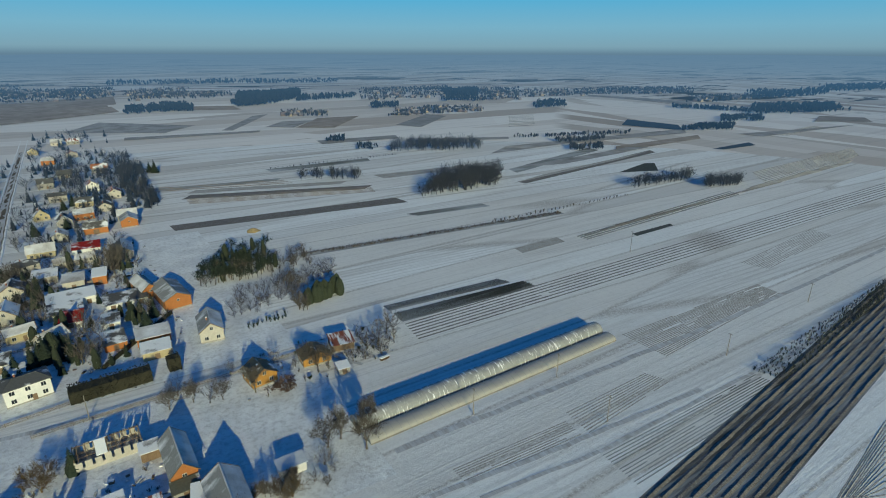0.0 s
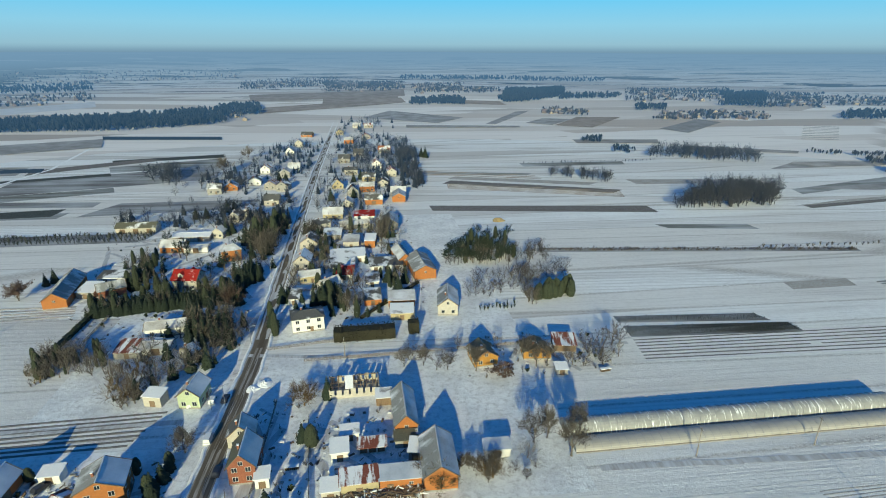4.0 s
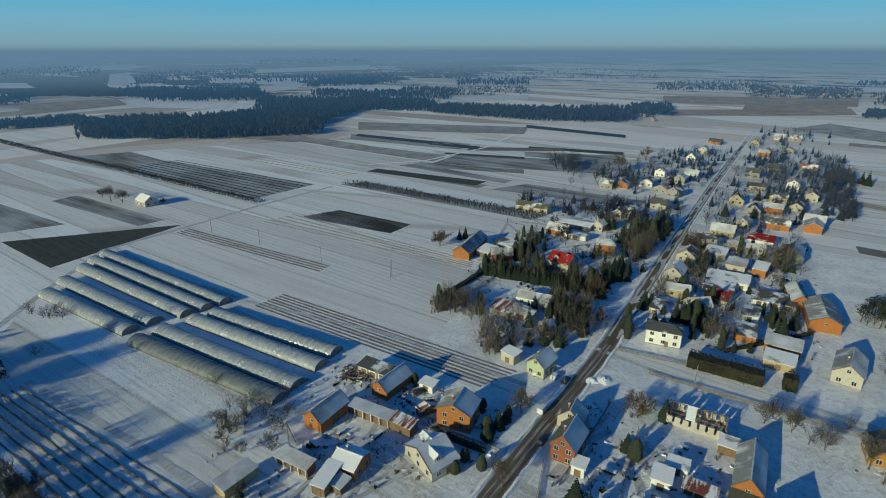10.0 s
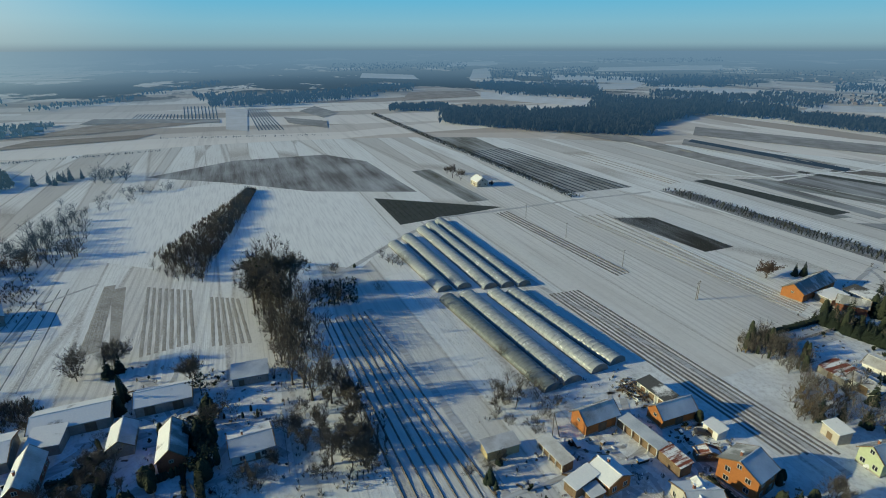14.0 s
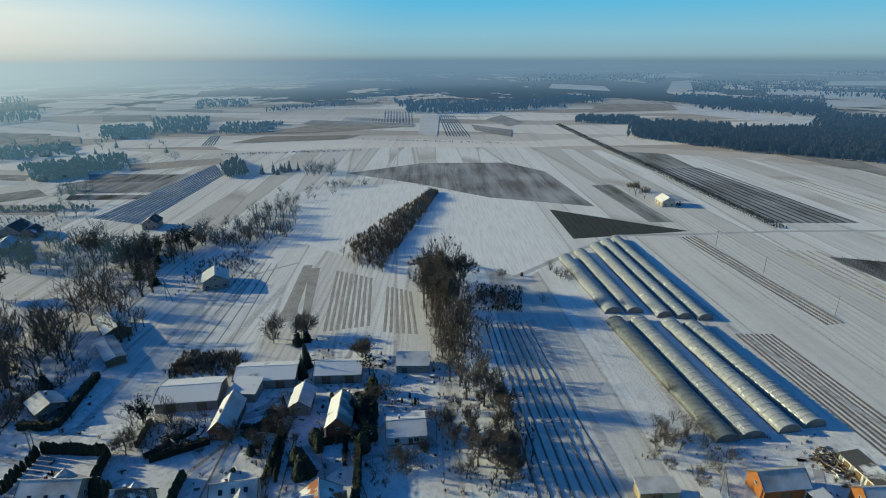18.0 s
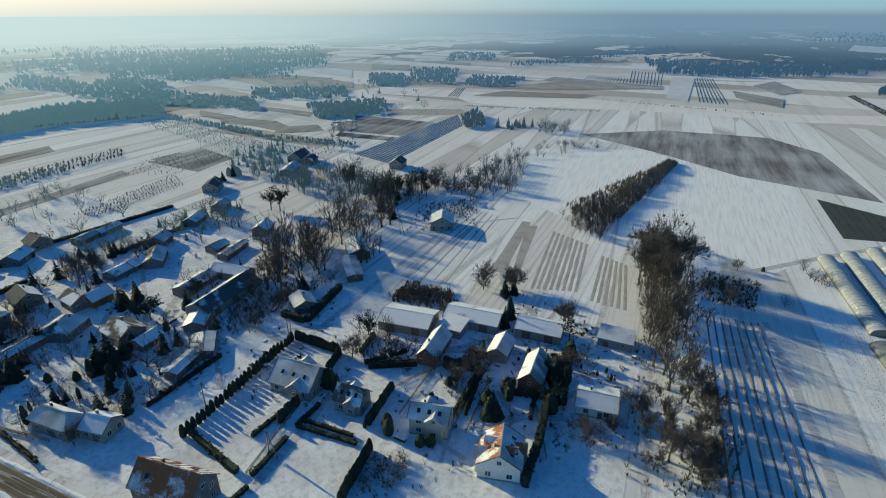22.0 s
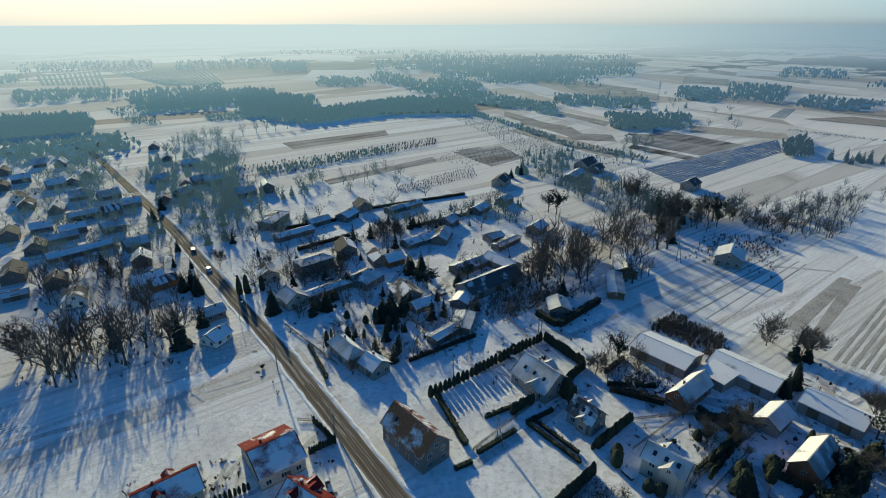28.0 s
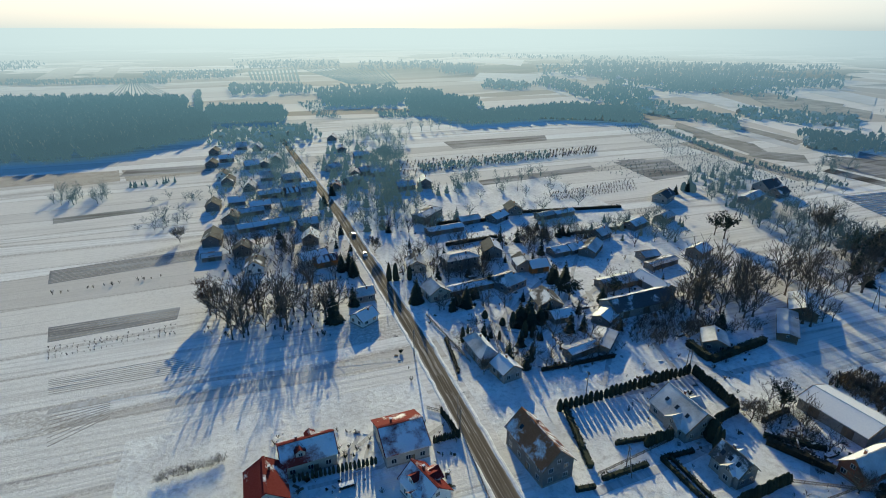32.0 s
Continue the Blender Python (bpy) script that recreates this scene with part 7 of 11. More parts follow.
flat_field('field', [(282.2, 327.5), (500.4, 365.8), (493.8, 353.7), (284.2, 319.2)], 'soil', 'brown tilled strip in snow')
flat_field('field', [(307.5, 369.3), (454.2, 411.7), (453.7, 395.1), (304.7, 354.2)], 'winter_crop', 'grey tilled strip in snow')
flat_field('field', [(194.0, 413.3), (289.2, 405.0), (286.0, 391.7), (196.3, 396.4)], 'stubble', 'brown strip of stubble in snow')
crop_rows('stubble_rows', [(14.4, 467.6), (123.2, 437.6), (126.6, 418.8), (16.8, 449.6)], 3, 2.0, 0.3, 'stubble', 'rows in snow', 0.15, 13)
shrub_rows('orchard_rows', [(35.6, 191.7), (50.5, 193.0), (51.3, 197.0), (36.2, 195.6)], 2, 1.6, 2.2, 'hedge_leaf', 'short dark hedge row in a snowy garden', 0.1, 16)
hedge(-21.5, 175.1, 0.8, 176.2, 6.0, 5.0, 'dry_hedge', 'tall thick brownish hedge beside an orchard', 3)
hedge(5.9, 178.3, 9.7, 178.7, 5.0, 5.5, 'dry_hedge', 'tall round brownish bush', 4)
mixed([(26.5, 241.9), (58.4, 240.6), (60.6, 258.4), (31.3, 263.8)], ['pine','bare','pine'], 70, 6.5, 21)
copse('bare', [(58.4, 240.6), (78.2, 240.9), (80.6, 260.1), (60.6, 258.4)], 22, 6.0, 22)
copse('thuja', [(61.0, 200.3), (77.5, 201.7), (79.5, 209.7), (63.1, 207.2)], 34, 6.0, 23, 1.5)
copse('fruit', [(30.1, 201.6), (59.9, 206.9), (86.0, 232.4), (36.9, 228.1)], 30, 3.6, 24)
copse('bare', [(54.6, 203.8), (59.6, 187.4), (67.7, 224.6), (60.2, 230.1)], 12, 7.0, 25)
mixed([(70.7, 156.0), (78.5, 148.9), (84.3, 165.7), (76.3, 166.8)], ['bare'], 5, 7, 26)
mixed([(54.6, 146.8), (74.1, 148.5), (72.8, 159.5), (58.3, 159.9)], ['bare','fruit'], 12, 6.0, 27)
mixed([(7.4, 99.3), (24.8, 100.8), (24.4, 107.4), (10.4, 107.2)], ['bare','fruit','golden'], 5, 6.5, 28)
mixed([(24.8, 100.8), (42.2, 102.3), (44.0, 114.0), (27.5, 109.6)], ['bare','fruit'], 4, 4.5, 29)
tree('tall', 45.5, 108.3, 9.5)
tree('bare', 37.0, 114.4, 8.0)
tree('bare', 17.7, 151.7, 5.5)
tree('bare', 9.9, 155.0, 5.5)
tree('bare', 3.3, 155.1, 5.5)
tree('tall', 27.0, 149.9, 8)
tree('bare', 45.6, 155.4, 7)
tree('bare', 48.0, 151.8, 6)
tree('bare', 52.3, 153.4, 6)
tree('russet', 34.8, 145.1, 4.5, 1.5)
tree('golden', 9.1, 101.9, 6.0, 1.2)
tree('golden', -27.0, 136.8, 6.0, 1.2)
tree('spruce', -25.5, 121.6, 6.0, 1.2)
tree('spruce', -25.7, 93.4, 9.0, 1.1)
tree('spruce', -20.5, 140.3, 5.0, 1.3)
tree('bare', -55.6, 119.7, 6.0)
tree('bare', -46.4, 91.6, 7.0)
tree('spruce', -58.6, 104.1, 5.5, 1.2)
tree('thuja', -65.0, 113.1, 3.5, 1.3)
tree('thuja', -57.5, 109.3, 3.5, 1.3)
tree('thuja', -57.7, 114.8, 3.0, 1.6)
tree('russet', -156.8, 221.5, 7.0, 1.3)
tree('spruce', -152.0, 239.5, 7.5, 1.2)
tree('spruce', -154.0, 236.3, 6.5, 1.2)
tree('russet', -65.0, 205.2, 7.5)
tree('thuja', -43.5, 180.6, 9, 0.8)
tree('spruce', -36.3, 201.1, 9)
tree('spruce', -38.0, 195.7, 8)
tree('thuja', -47.8, 194.8, 7)
tree('spruce', 2.9, 211.8, 10, 1.3)
tree('thuja', -26.6, 210.3, 8, 1.6)
copse('spruce', [(-32.3, 201.4), (-20.4, 202.5), (-23.4, 219.6), (-32.3, 218.8)], 18, 9, 31, 1.2)
copse('bare', [(-19.9, 197.2), (-6.0, 201.1), (-11.7, 217.6), (-21.5, 213.7)], 8, 8, 32)
tree('spruce', -33.4, 266.5, 9, 1.2)
tree('spruce', -34.2, 258.0, 8, 1.2)
copse('bare', [(-9.1, 277.6), (0.2, 283.2), (-1.7, 308.6), (-8.3, 302.6)], 16, 10, 33)
mixed([(-47.9, 265.2), (-37.0, 275.2), (-42.6, 305.0), (-51.9, 298.7)], ['bare','spruce','bare'], 26, 8, 34)
tree_row('spruce', -119.0, 202.2, -64.3, 211.7, 40, 5.2, 35, 1.7, 0.12, 0.8)
tree_row('spruce', -121.3, 211.0, -64.0, 220.4, 40, 5.2, 36, 1.7, 0.12, 0.8)
tree_row('spruce', -120.0, 206.6, -64.2, 216.0, 40, 5.2, 36, 1.7, 0.12, 0.8)
copse('spruce', [(-73.4, 179.4), (-56.9, 172.8), (-62.4, 196.1), (-77.4, 197.5)], 34, 8.5, 37, 1.2)
copse('spruce', [(-67.5, 218.9), (-58.9, 233.0), (-63.2, 251.3), (-70.7, 235.5)], 18, 8.0, 38, 1.2)
mixed([(-81.3, 135.0), (-83.2, 151.1), (-59.1, 162.4), (-62.2, 172.4)], ['bare','bare','spruce'], 28, 8, 39)
mixed([(-118.2, 158.4), (-91.3, 159.6), (-97.1, 169.3), (-120.8, 173.8)], ['bare'], 44, 6, 40)
mixed([(-115.7, 228.0), (-107.8, 235.9), (-117.6, 268.0), (-129.2, 258.0)], ['bare','spruce','thuja'], 30, 7, 41)
mixed([(-74.5, 286.3), (-56.9, 298.3), (-63.2, 333.3), (-80.2, 325.3)], ['spruce','thuja'], 40, 9, 42)
mixed([(-66.0, 263.6), (-60.0, 264.2), (-63.2, 287.3), (-71.3, 286.6)], ['bare','spruce'], 24, 8, 43)
mixed([(-159.0, 312.0), (-96.7, 317.6), (-100.0, 343.5), (-168.8, 337.3)], ['bare','spruce','bare'], 40, 8, 44)
hedge(-118.4, 169.6, -119.0, 214.3, 2.0, 2.0, 'hedge_leaf', 'dark hedge along a field edge', 8)
mixed([(-54.4, 377.9), (11.7, 383.9), (8.4, 472.7), (-61.7, 466.2)], ['bare','spruce','bare','spruce'], 62, 7.5, 45)
mixed([(-36.6, 468.5), (18.1, 461.8), (23.1, 631.0), (-48.9, 624.2)], ['bare','tall','bare','spruce'], 110, 8, 46)
mixed([(-111.6, 461.7), (-61.7, 466.2), (-68.6, 622.4), (-117.1, 597.9)], ['bare','spruce','bare','spruce'], 60, 7.5, 47)
mixed([(-178.6, 415.8), (-159.8, 430.1), (-177.5, 480.7), (-196.1, 466.2)], ['bare','russet','bare'], 24, 11, 48)
tree('bare', -137.9, 464.1, 13)
tree('bare', -132.6, 527.6, 11)
tree('spruce', 37.4, 522.5, 12, 1.3)
tree('spruce', 33.9, 528.0, 10, 1.3)
# plain heap added in place of a long stack of timber pallets
heap(67.7, 312.6, 4.2, 1.6, 'hay', 'low brown heap standing in for stacked timber pallets in a snowy field', 'straw stack', 3, 'straw_stack')
heap(-41.2, 149.5, 2.8, 0.8, 'clean_snow', 'heap of cleared snow by the road', 'snow heap', 4, 'snow_heap')
heap(-44.4, 146.9, 2.4, 0.7, 'clean_snow', 'heap of cleared snow by the road', 'snow heap', 5, 'snow_heap')
flat_field('field', [(88.0, 166.0), (155.5, 163.6), (154.0, 171.4), (88.2, 174.4)], 'dark_furrow', 'dark earth under dense nursery rows', 0.013)
flat_field('field', [(88.0, 177.2), (148.6, 173.2), (145.6, 179.7), (87.6, 182.7)], 'grey_plough', 'grey earth under nursery rows', 0.013)
flat_field('field', [(-259.6, 214.0), (-192.6, 222.0), (-193.0, 242.0), (-250.6, 239.2)], 'dark_furrow', 'dark earth under dense nursery rows', 0.013)
flat_field('field', [(78.1, 262.5), (190.3, 251.8), (250.0, 246.0), (249.0, 240.5), (188.0, 246.3), (77.1, 256.5)], 'grey_plough', 'grey earth under a band of raspberry canes', 0.013)
flat_field('field', [(-302.8, 291.0), (-136.0, 292.4), (-133.8, 308.2), (-291.4, 308.2)], 'grey_plough', 'thinly snowed earth under young firs', 0.013)
flat_field('field', [(86.0, -243.4), (28.5, -250.0), (29.0, -263.8), (89.0, -258.3)], 'grey_plough', 'grey strip of stubble under thin snow', 0.013)
flat_field('field', [(73.0, -191.8), (33.0, -194.0), (32.6, -203.8), (75.6, -203.2)], 'grey_plough', 'grey strip of stubble under thin snow', 0.013)
scrub([(190.3, 250.8), (249.5, 245.2), (248.5, 241.5), (188.0, 247.3)], 300, 1.3, 'long row of dry raspberry canes in snow', 15, ('twig', 'golden_twig', 'twig'))
# ---- fields west ----
crop_rows('strawberry_rows', [(-178.2, 118.1), (-72.3, 123.1), (-66.2, 138.7), (-177.6, 133.5)], 8, 1.0, 0.14, 'soil', 'brown strawberry rows with snow between', 0.06, 51)
crop_rows('furrows', [(-294.5, 151.1), (-183.6, 158.7), (-184.9, 168.0), (-296.1, 161.1)], 4, 1.2, 0.3, 'soil', 'dark furrows in a snowy field', 0.06, 52)
shrub_rows('nursery_rows', [(-259.0, 215.0), (-193.4, 222.7), (-193.8, 241.1), (-250.1, 238.3)], 14, 1.1, 0.9, 'dark_crop', 'dark nursery rows with snow between', 0.1, 53)
flat_field('field', [(-359.0, 87.6), (-294.2, 87.3), (-306.2, 162.3)], 'dark_crop', 'dark green triangle of winter crop')
shrub_rows('nursery_rows', [(-355.4, 88.1), (-296.0, 88.6), (-302.9, 139.0), (-317.9, 141.9)], 14, 1.5, 0.8, 'dark_crop', 'low dark winter crop', 0.1, 54)
flat_field('field', [(-489.8, -70.7), (-537.3, -2.4), (-537.6, 83.1), (-489.7, 113.8), (-365.3, 121.8), (-394.3, 49.9), (-444.2, -5.1)], 'grey_plough', 'large grey ploughed field under thin snow')
flat_field('field', [(-419.7, 12.0), (-381.4, 78.3), (-266.0, 71.9), (-235.7, 49.3), (-269.5, 4.2), (-261.1, -13.7)], 'clean_snow', 'smooth white field under even snow', 0.016)
flat_field('field', [(-429.4, 10.8), (-446.9, -19.5), (-418.8, -97.8), (-297.3, -76.5), (-271.0, -42.9), (-355.4, -16.5)], 'clean_snow', 'smooth white field under even snow', 0.016)
crop_rows('plough_ridges', [(-190.2, 22.6), (-94.8, 25.3), (-81.1, 49.1), (-191.5, 41.6)], 8, 0.6, 0.30, 'soil', 'brown raspberry rows in blue shaded snow', 0.03, 55)
crop_rows('stubble_rows', [(-250.2, -44.7), (-185.8, -40.5), (-190.3, -21.6), (-238.8, -24.8)], 8, 1.4, 0.05, 'stubble', 'brown earth rows with snow between', 0.12, 56)
crop_rows('stubble_rows', [(-229.3, -18.2), (-185.0, -17.2), (-182.4, -2.4), (-222.3, -5.9)], 6, 1.3, 0.05, 'stubble', 'brown earth rows with snow between', 0.12, 57)
flat_field('field', [(-191.1, -49.7), (-252.4, -58.2), (-253.8, -52.9), (-189.4, -46.7)], 'stubble', 'brown tilled strip between snow')
shrub_rows('vegetable_rows', [(-200.8, 61.9), (-128.1, 65.7), (-125.3, 79.8), (-200.0, 74.4)], 12, 1.2, 0.5, 'stubble', 'rough dry vegetable rows in snow', 0.25, 59)
flat_field('field', [(-836.6, 214.7), (-320.8, 221.8), (-318.4, 279.7), (-508.6, 262.4), (-705.4, 276.9)], 'winter_crop', 'long grey field with dark rows')
crop_rows('furrows', [(-502.5, 220.3), (-320.8, 221.8), (-318.4, 279.7), (-502.6, 272.8)], 10, 1.8, 0.3, 'dark_crop', 'rows of dark crop in thin snow', 0.05, 60)
shrub_rows('hedge_rows', [(-849.3, 206.9), (-308.8, 216.6), (-309.0, 225.8), (-859.4, 218.2)], 3, 1.5, 2.0, 'dark_crop', 'dark hedge row along a field', 0.02, 61)
flat_field('field', [(-432.1, 139.4), (-325.6, 145.4), (-324.7, 161.5), (-434.7, 157.0)], 'winter_crop', 'grey strip with dark edges')
crop_rows('furrows', [(-270.8, 192.2), (-125.8, 203.1), (-129.8, 213.8), (-268.1, 217.5)], 5, 1.6, 0.3, 'stubble', 'faint brown rows over a snowy field', 0.12, 64)
flat_field('field', [(-494.0, 410.6), (-296.0, 405.6), (-297.5, 430.5), (-481.4, 439.7)], 'winter_crop', 'dark strip of crop')
flat_field('field', [(-306.8, 342.1), (-207.0, 342.3), (-205.3, 355.7), (-302.3, 355.7)], 'winter_crop', 'dark strip of crop')
flat_field('field', [(-311.2, 374.1), (-197.5, 367.7), (-197.2, 380.4), (-302.9, 388.6)], 'grey_plough', 'grey strip of tilled earth')
shrub_rows('nursery_rows', [(-302.4, 291.8), (-136.3, 293.1), (-134.1, 307.5), (-291.1, 307.5)], 5, 2.2, 2.4, 'dark_crop', 'rows of young dark firs', 0.15, 65)
flat_field('field', [(-291.3, 399.2), (-148.0, 444.0), (-140.5, 503.8), (-295.6, 452.1)], 'grey_plough', 'grey field under thin snow')
flat_field('field', [(-196.5, 345.0), (-90.7, 355.3), (-90.5, 377.7), (-182.9, 376.2)], 'grey_plough', 'grey field under thin snow')
crop_rows('furrows', [(-453.9, 307.1), (-315.8, 312.8), (-316.4, 327.2), (-449.8, 331.9)], 3, 1.2, 0.3, 'stubble', 'brown rows in snow', 0.1, 66)
flat_field('field', [(-603.8, 377.7), (-490.0, 403.0), (-483.1, 432.2), (-603.7, 411.8)], 'winter_crop', 'grey rows by a fir plantation')
# ---- trees west ----
mixed([(-178.1, 5.1), (-170.4, 18.4), (-128.4, 22.1), (-136.3, 8.4)], ['tall','bare','tall'], 14, 11, 71)
mixed([(-137.9, 5.6), (-128.4, 22.1), (-96.4, 25.8), (-107.7, 6.3)], ['tall','bare'], 8, 8, 72)
mixed([(-210.1, -3.3), (-202.5, 19.0), (-170.9, 17.6), (-175.8, 2.2)], ['tall','bare','tall'], 14, 13, 73)
tree('mistletoe', -204.2, 2.7, 19, 0.8)
tree('mistletoe', -198.2, 8.7, 18, 0.8)
tree('mistletoe', -206.1, -0.6, 17, 0.8)
mixed([(-208.0, 18.8), (-199.6, 40.2), (-212.2, 42.2), (-220.7, 21.9)], ['tall','bare'], 30, 4.5, 74)
mixed([(-268.8, -44.8), (-238.4, -22.2), (-281.0, -15.7), (-298.2, -31.3)], ['tall','bare'], 90, 5.5, 75)
mixed([(-289.8, -31.0), (-273.9, -17.0), (-330.3, -3.3), (-337.2, -15.2)], ['tall','bare'], 80, 5.2, 76)
mixed([(-331.8, -15.2), (-325.0, -3.5), (-411.7, 10.7), (-410.0, 5.0)], ['tall','bare'], 70, 4.8, 77)
mixed([(-114.2, 56.5), (-128.6, 77.5), (-113.1, 85.7), (-101.5, 68.7)], ['fruit','bare','fruit'], 18, 4.2, 78)
mixed([(-255.7, 57.2), (-235.8, 76.9), (-209.9, 81.1), (-234.4, 65.1)], ['fruit','bare'], 16, 4.0, 79)
tree('bare', -235.4, 37.0, 4.5)
tree('thuja', -238.6, 46.9, 2.0, 2.0)
tree('fruit', -208.5, 50.8, 4.5)
tree('fruit', -141.8, 76.7, 4.0)
tree('bare', -164.3, -22.7, 7.0)
tree('bare', -165.0, -21.3, 7.0)
tree('spruce', -154.5, -41.1, 9.0, 0.9)
tree('bare', -184.4, -46.7, 7.0)
tree('bare', -386.4, 165.9, 8.0)
tree('tall', -397.0, 163.1, 9.0)
tree('bare', -410.7, 163.8, 6.0)
tree('russet', -360.7, 180.6, 3.5)
mixed([(-97.2, 42.3), (-100.0, 53.4), (-84.1, 54.1), (-86.6, 46.2)], ['bare','spruce'], 8, 4.5, 80)
mixed([(-149.4, -19.1), (-144.5, -15.1), (-125.9, -14.9), (-130.0, -18.4)], ['spruce','thuja'], 14, 5.0, 81)
mixed([(-153.1, -13.5), (-141.8, -1.2), (-133.7, -0.7), (-141.2, -13.8)], ['thuja','bare'], 10, 2.5, 82)
tree_row('fruit', -122.4, -131.1, -162.0, -114.8, 26, 5.0, 83, 1.0, 0.2, 2.0)
tree_row('fruit', -118.0, -121.9, -149.4, -121.9, 22, 5.0, 84, 1.0, 0.2, 2.0)
mixed([(-163.6, -137.3), (-158.2, -112.5), (-196.5, -109.8), (-230.1, -155.8)], ['bare','tall','bare'], 30, 13, 85)
mixed([(-216.7, -147.8), (-220.2, -118.6), (-285.4, -142.9), (-290.9, -188.8)], ['bare','tall','spruce'], 55, 12, 86)
mixed([(-256.7, -215.4), (-230.1, -155.8), (-290.9, -188.8), (-298.5, -223.6)], ['bare','tall'], 48, 9, 87)
mixed([(-254.8, -154.5), (-259.2, -118.1), (-292.2, -131.8), (-293.4, -168.3)], ['pine','tall','bare'], 36, 11.0, 88)
mixed([(-290.6, -99.7), (-293.4, -76.5), (-387.5, -90.8), (-367.1, -119.9)], ['bare','tall'], 56, 8.0, 89)
mixed([(-287.0, -129.6), (-280.6, -96.6), (-325.1, -106.9), (-334.4, -141.3)], ['bare','russet'], 60, 7.0, 90)
mixed([(-361.4, -101.5), (-430.9, -48.2), (-464.4, -46.9), (-422.5, -117.7)], ['bare','fruit'], 40, 5.0, 91)
tree('pine', -220.3, -194.0, 11.0)
tree('pine', -221.0, -188.5, 13.0)
tree('mistletoe', -262.2, -169.2, 17.0)
copse('thuja', [(-258.8, -262.2), (-260.3, -249.4), (-271.3, -260.7), (-270.1, -270.6)], 10, 5.0, 92, 1.6)
mixed([(-261.1, -243.1), (-267.9, -202.8), (-292.5, -223.3), (-287.5, -265.1)], ['bare','spruce'], 50, 7, 93)
copse('fruit', [(-153.9, -83.7), (-156.6, -61.1), (-169.8, -67.7), (-165.5, -85.7)], 30, 4.0, 94)
tree('bare', -177.7, -56.5, 6.0)
tree('bare', -181.1, -47.1, 6.5)
tree('thuja', -159.0, -40.9, 9.5, 0.5)
tree('pine', -132.6, -81.7, 5.0, 1.3)
tree('bare', -167.0, -22.6, 6.0)
tree('bare', -119.1, -80.6, 6.0)
copse('spruce', [(-484.9, -150.7), (-486.7, -113.1), (-517.2, -118.8), (-512.5, -157.8)], 14, 9.0, 95)
mixed([(-473.7, -177.1), (-473.4, -158.0), (-499.7, -166.4), (-497.7, -182.8)], ['bare'], 14, 9.0, 96)
mixed([(-479.6, -106.2), (-483.1, -77.7), (-509.9, -81.9), (-506.3, -111.9)], ['bare','golden'], 20, 9.0, 97)
mixed([(-351.3, -250.8), (-354.8, -222.2), (-449.4, -271.7), (-445.7, -302.1)], ['tall','bare'], 30, 7.0, 98)
crop_rows('furrows', [(-194.4, -59.4), (-257.3, -61.6), (-257.7, -58.0), (-195.1, -53.6)], 8, 1.3, 0.06, 'stubble', 'brown raspberry rows in snow', 0.1, 100)
crop_rows('furrows', [(-182.4, -95.7), (-262.4, -90.8), (-260.0, -74.5), (-176.1, -70.0)], 5, 0.5, 0.05, 'winter_crop', 'wheel ruts and thin rows in snow', 0.1, 101)
shrub_rows('nursery_rows', [(-287.4, -315.6), (-369.5, -239.9), (-394.0, -269.2), (-337.6, -365.3)], 10, 2.0, 1.0, 'twig', 'rows of low bare bushes in snow', 0.15, 102)
# ---- gardens south-west ----
tree_row('thuja', -71.6, -102.2, -120.0, -103.8, 28, 3.4, 111, 1.2, 0.12, 0.15)
tree_row('thuja', -120.7, -103.4, -119.1, -85.3, 18, 3.4, 112, 1.2, 0.12, 0.15)
tree_row('thuja', -118.6, -84.9, -102.2, -81.8, 14, 3.4, 113, 1.2, 0.12, 0.15)
tree_row('thuja', -99.6, -82.9, -85.7, -82.7, 14, 3.4, 114, 1.2, 0.12, 0.15)
hedge(-74.0, -101.7, -68.2, -81.2, 1.6, 1.8, 'hedge_leaf', 'clipped dark hedge round a snowy garden', 11)
hedge(-68.8, -77.2, -82.1, -77.4, 1.3, 1.3, 'hedge_leaf', 'low dark hedge along a drive', 12)
hedge(-61.0, -76.5, -65.9, -75.9, 1.3, 1.3, 'hedge_leaf', 'low dark hedge along a drive', 13)
hedge(-86.6, -77.7, -87.1, -59.7, 1.2, 1.2, 'hedge_leaf', 'low dark hedge round an ornamental garden', 14)
hedge(-86.6, -77.7, -96.1, -77.0, 1.2, 1.2, 'hedge_leaf', 'low dark hedge round an ornamental garden', 15)
tree_row('thuja', -70.4, -54.1, -87.2, -55.8, 18, 3.4, 115, 1.2, 0.12, 0.15)
tree_row('thuja', -94.3, -60.5, -109.5, -61.6, 12, 3.4, 116, 1.2, 0.12, 0.15)
tree_row('thuja', -113.0, -39.7, -128.3, -41.3, 14, 3.4, 117, 1.2, 0.2, 0.2)
tree_row('thuja', -120.9, -29.5, -122.5, -20.3, 14, 2.3, 118, 1.2, 0.2, 0.2)
hedge(-130.9, -116.6, -130.6, -106.9, 2.2, 3.0, 'hedge_leaf', 'tall dark clipped hedge round a cottage', 16)
hedge(-131.2, -106.1, -156.8, -109.1, 2.2, 3.0, 'hedge_leaf', 'tall dark clipped hedge round a cottage', 17)
tree('thuja', -101.8, -75.8, 7.0, 0.6)
tree('thuja', -102.4, -75.0, 6.5, 0.6)
tree('thuja', -93.7, -54.5, 3.0, 1.3)
tree('thuja', -93.4, -45.2, 2.2, 1.6)
tree('thuja', -94.2, -43.3, 2.2, 1.6)
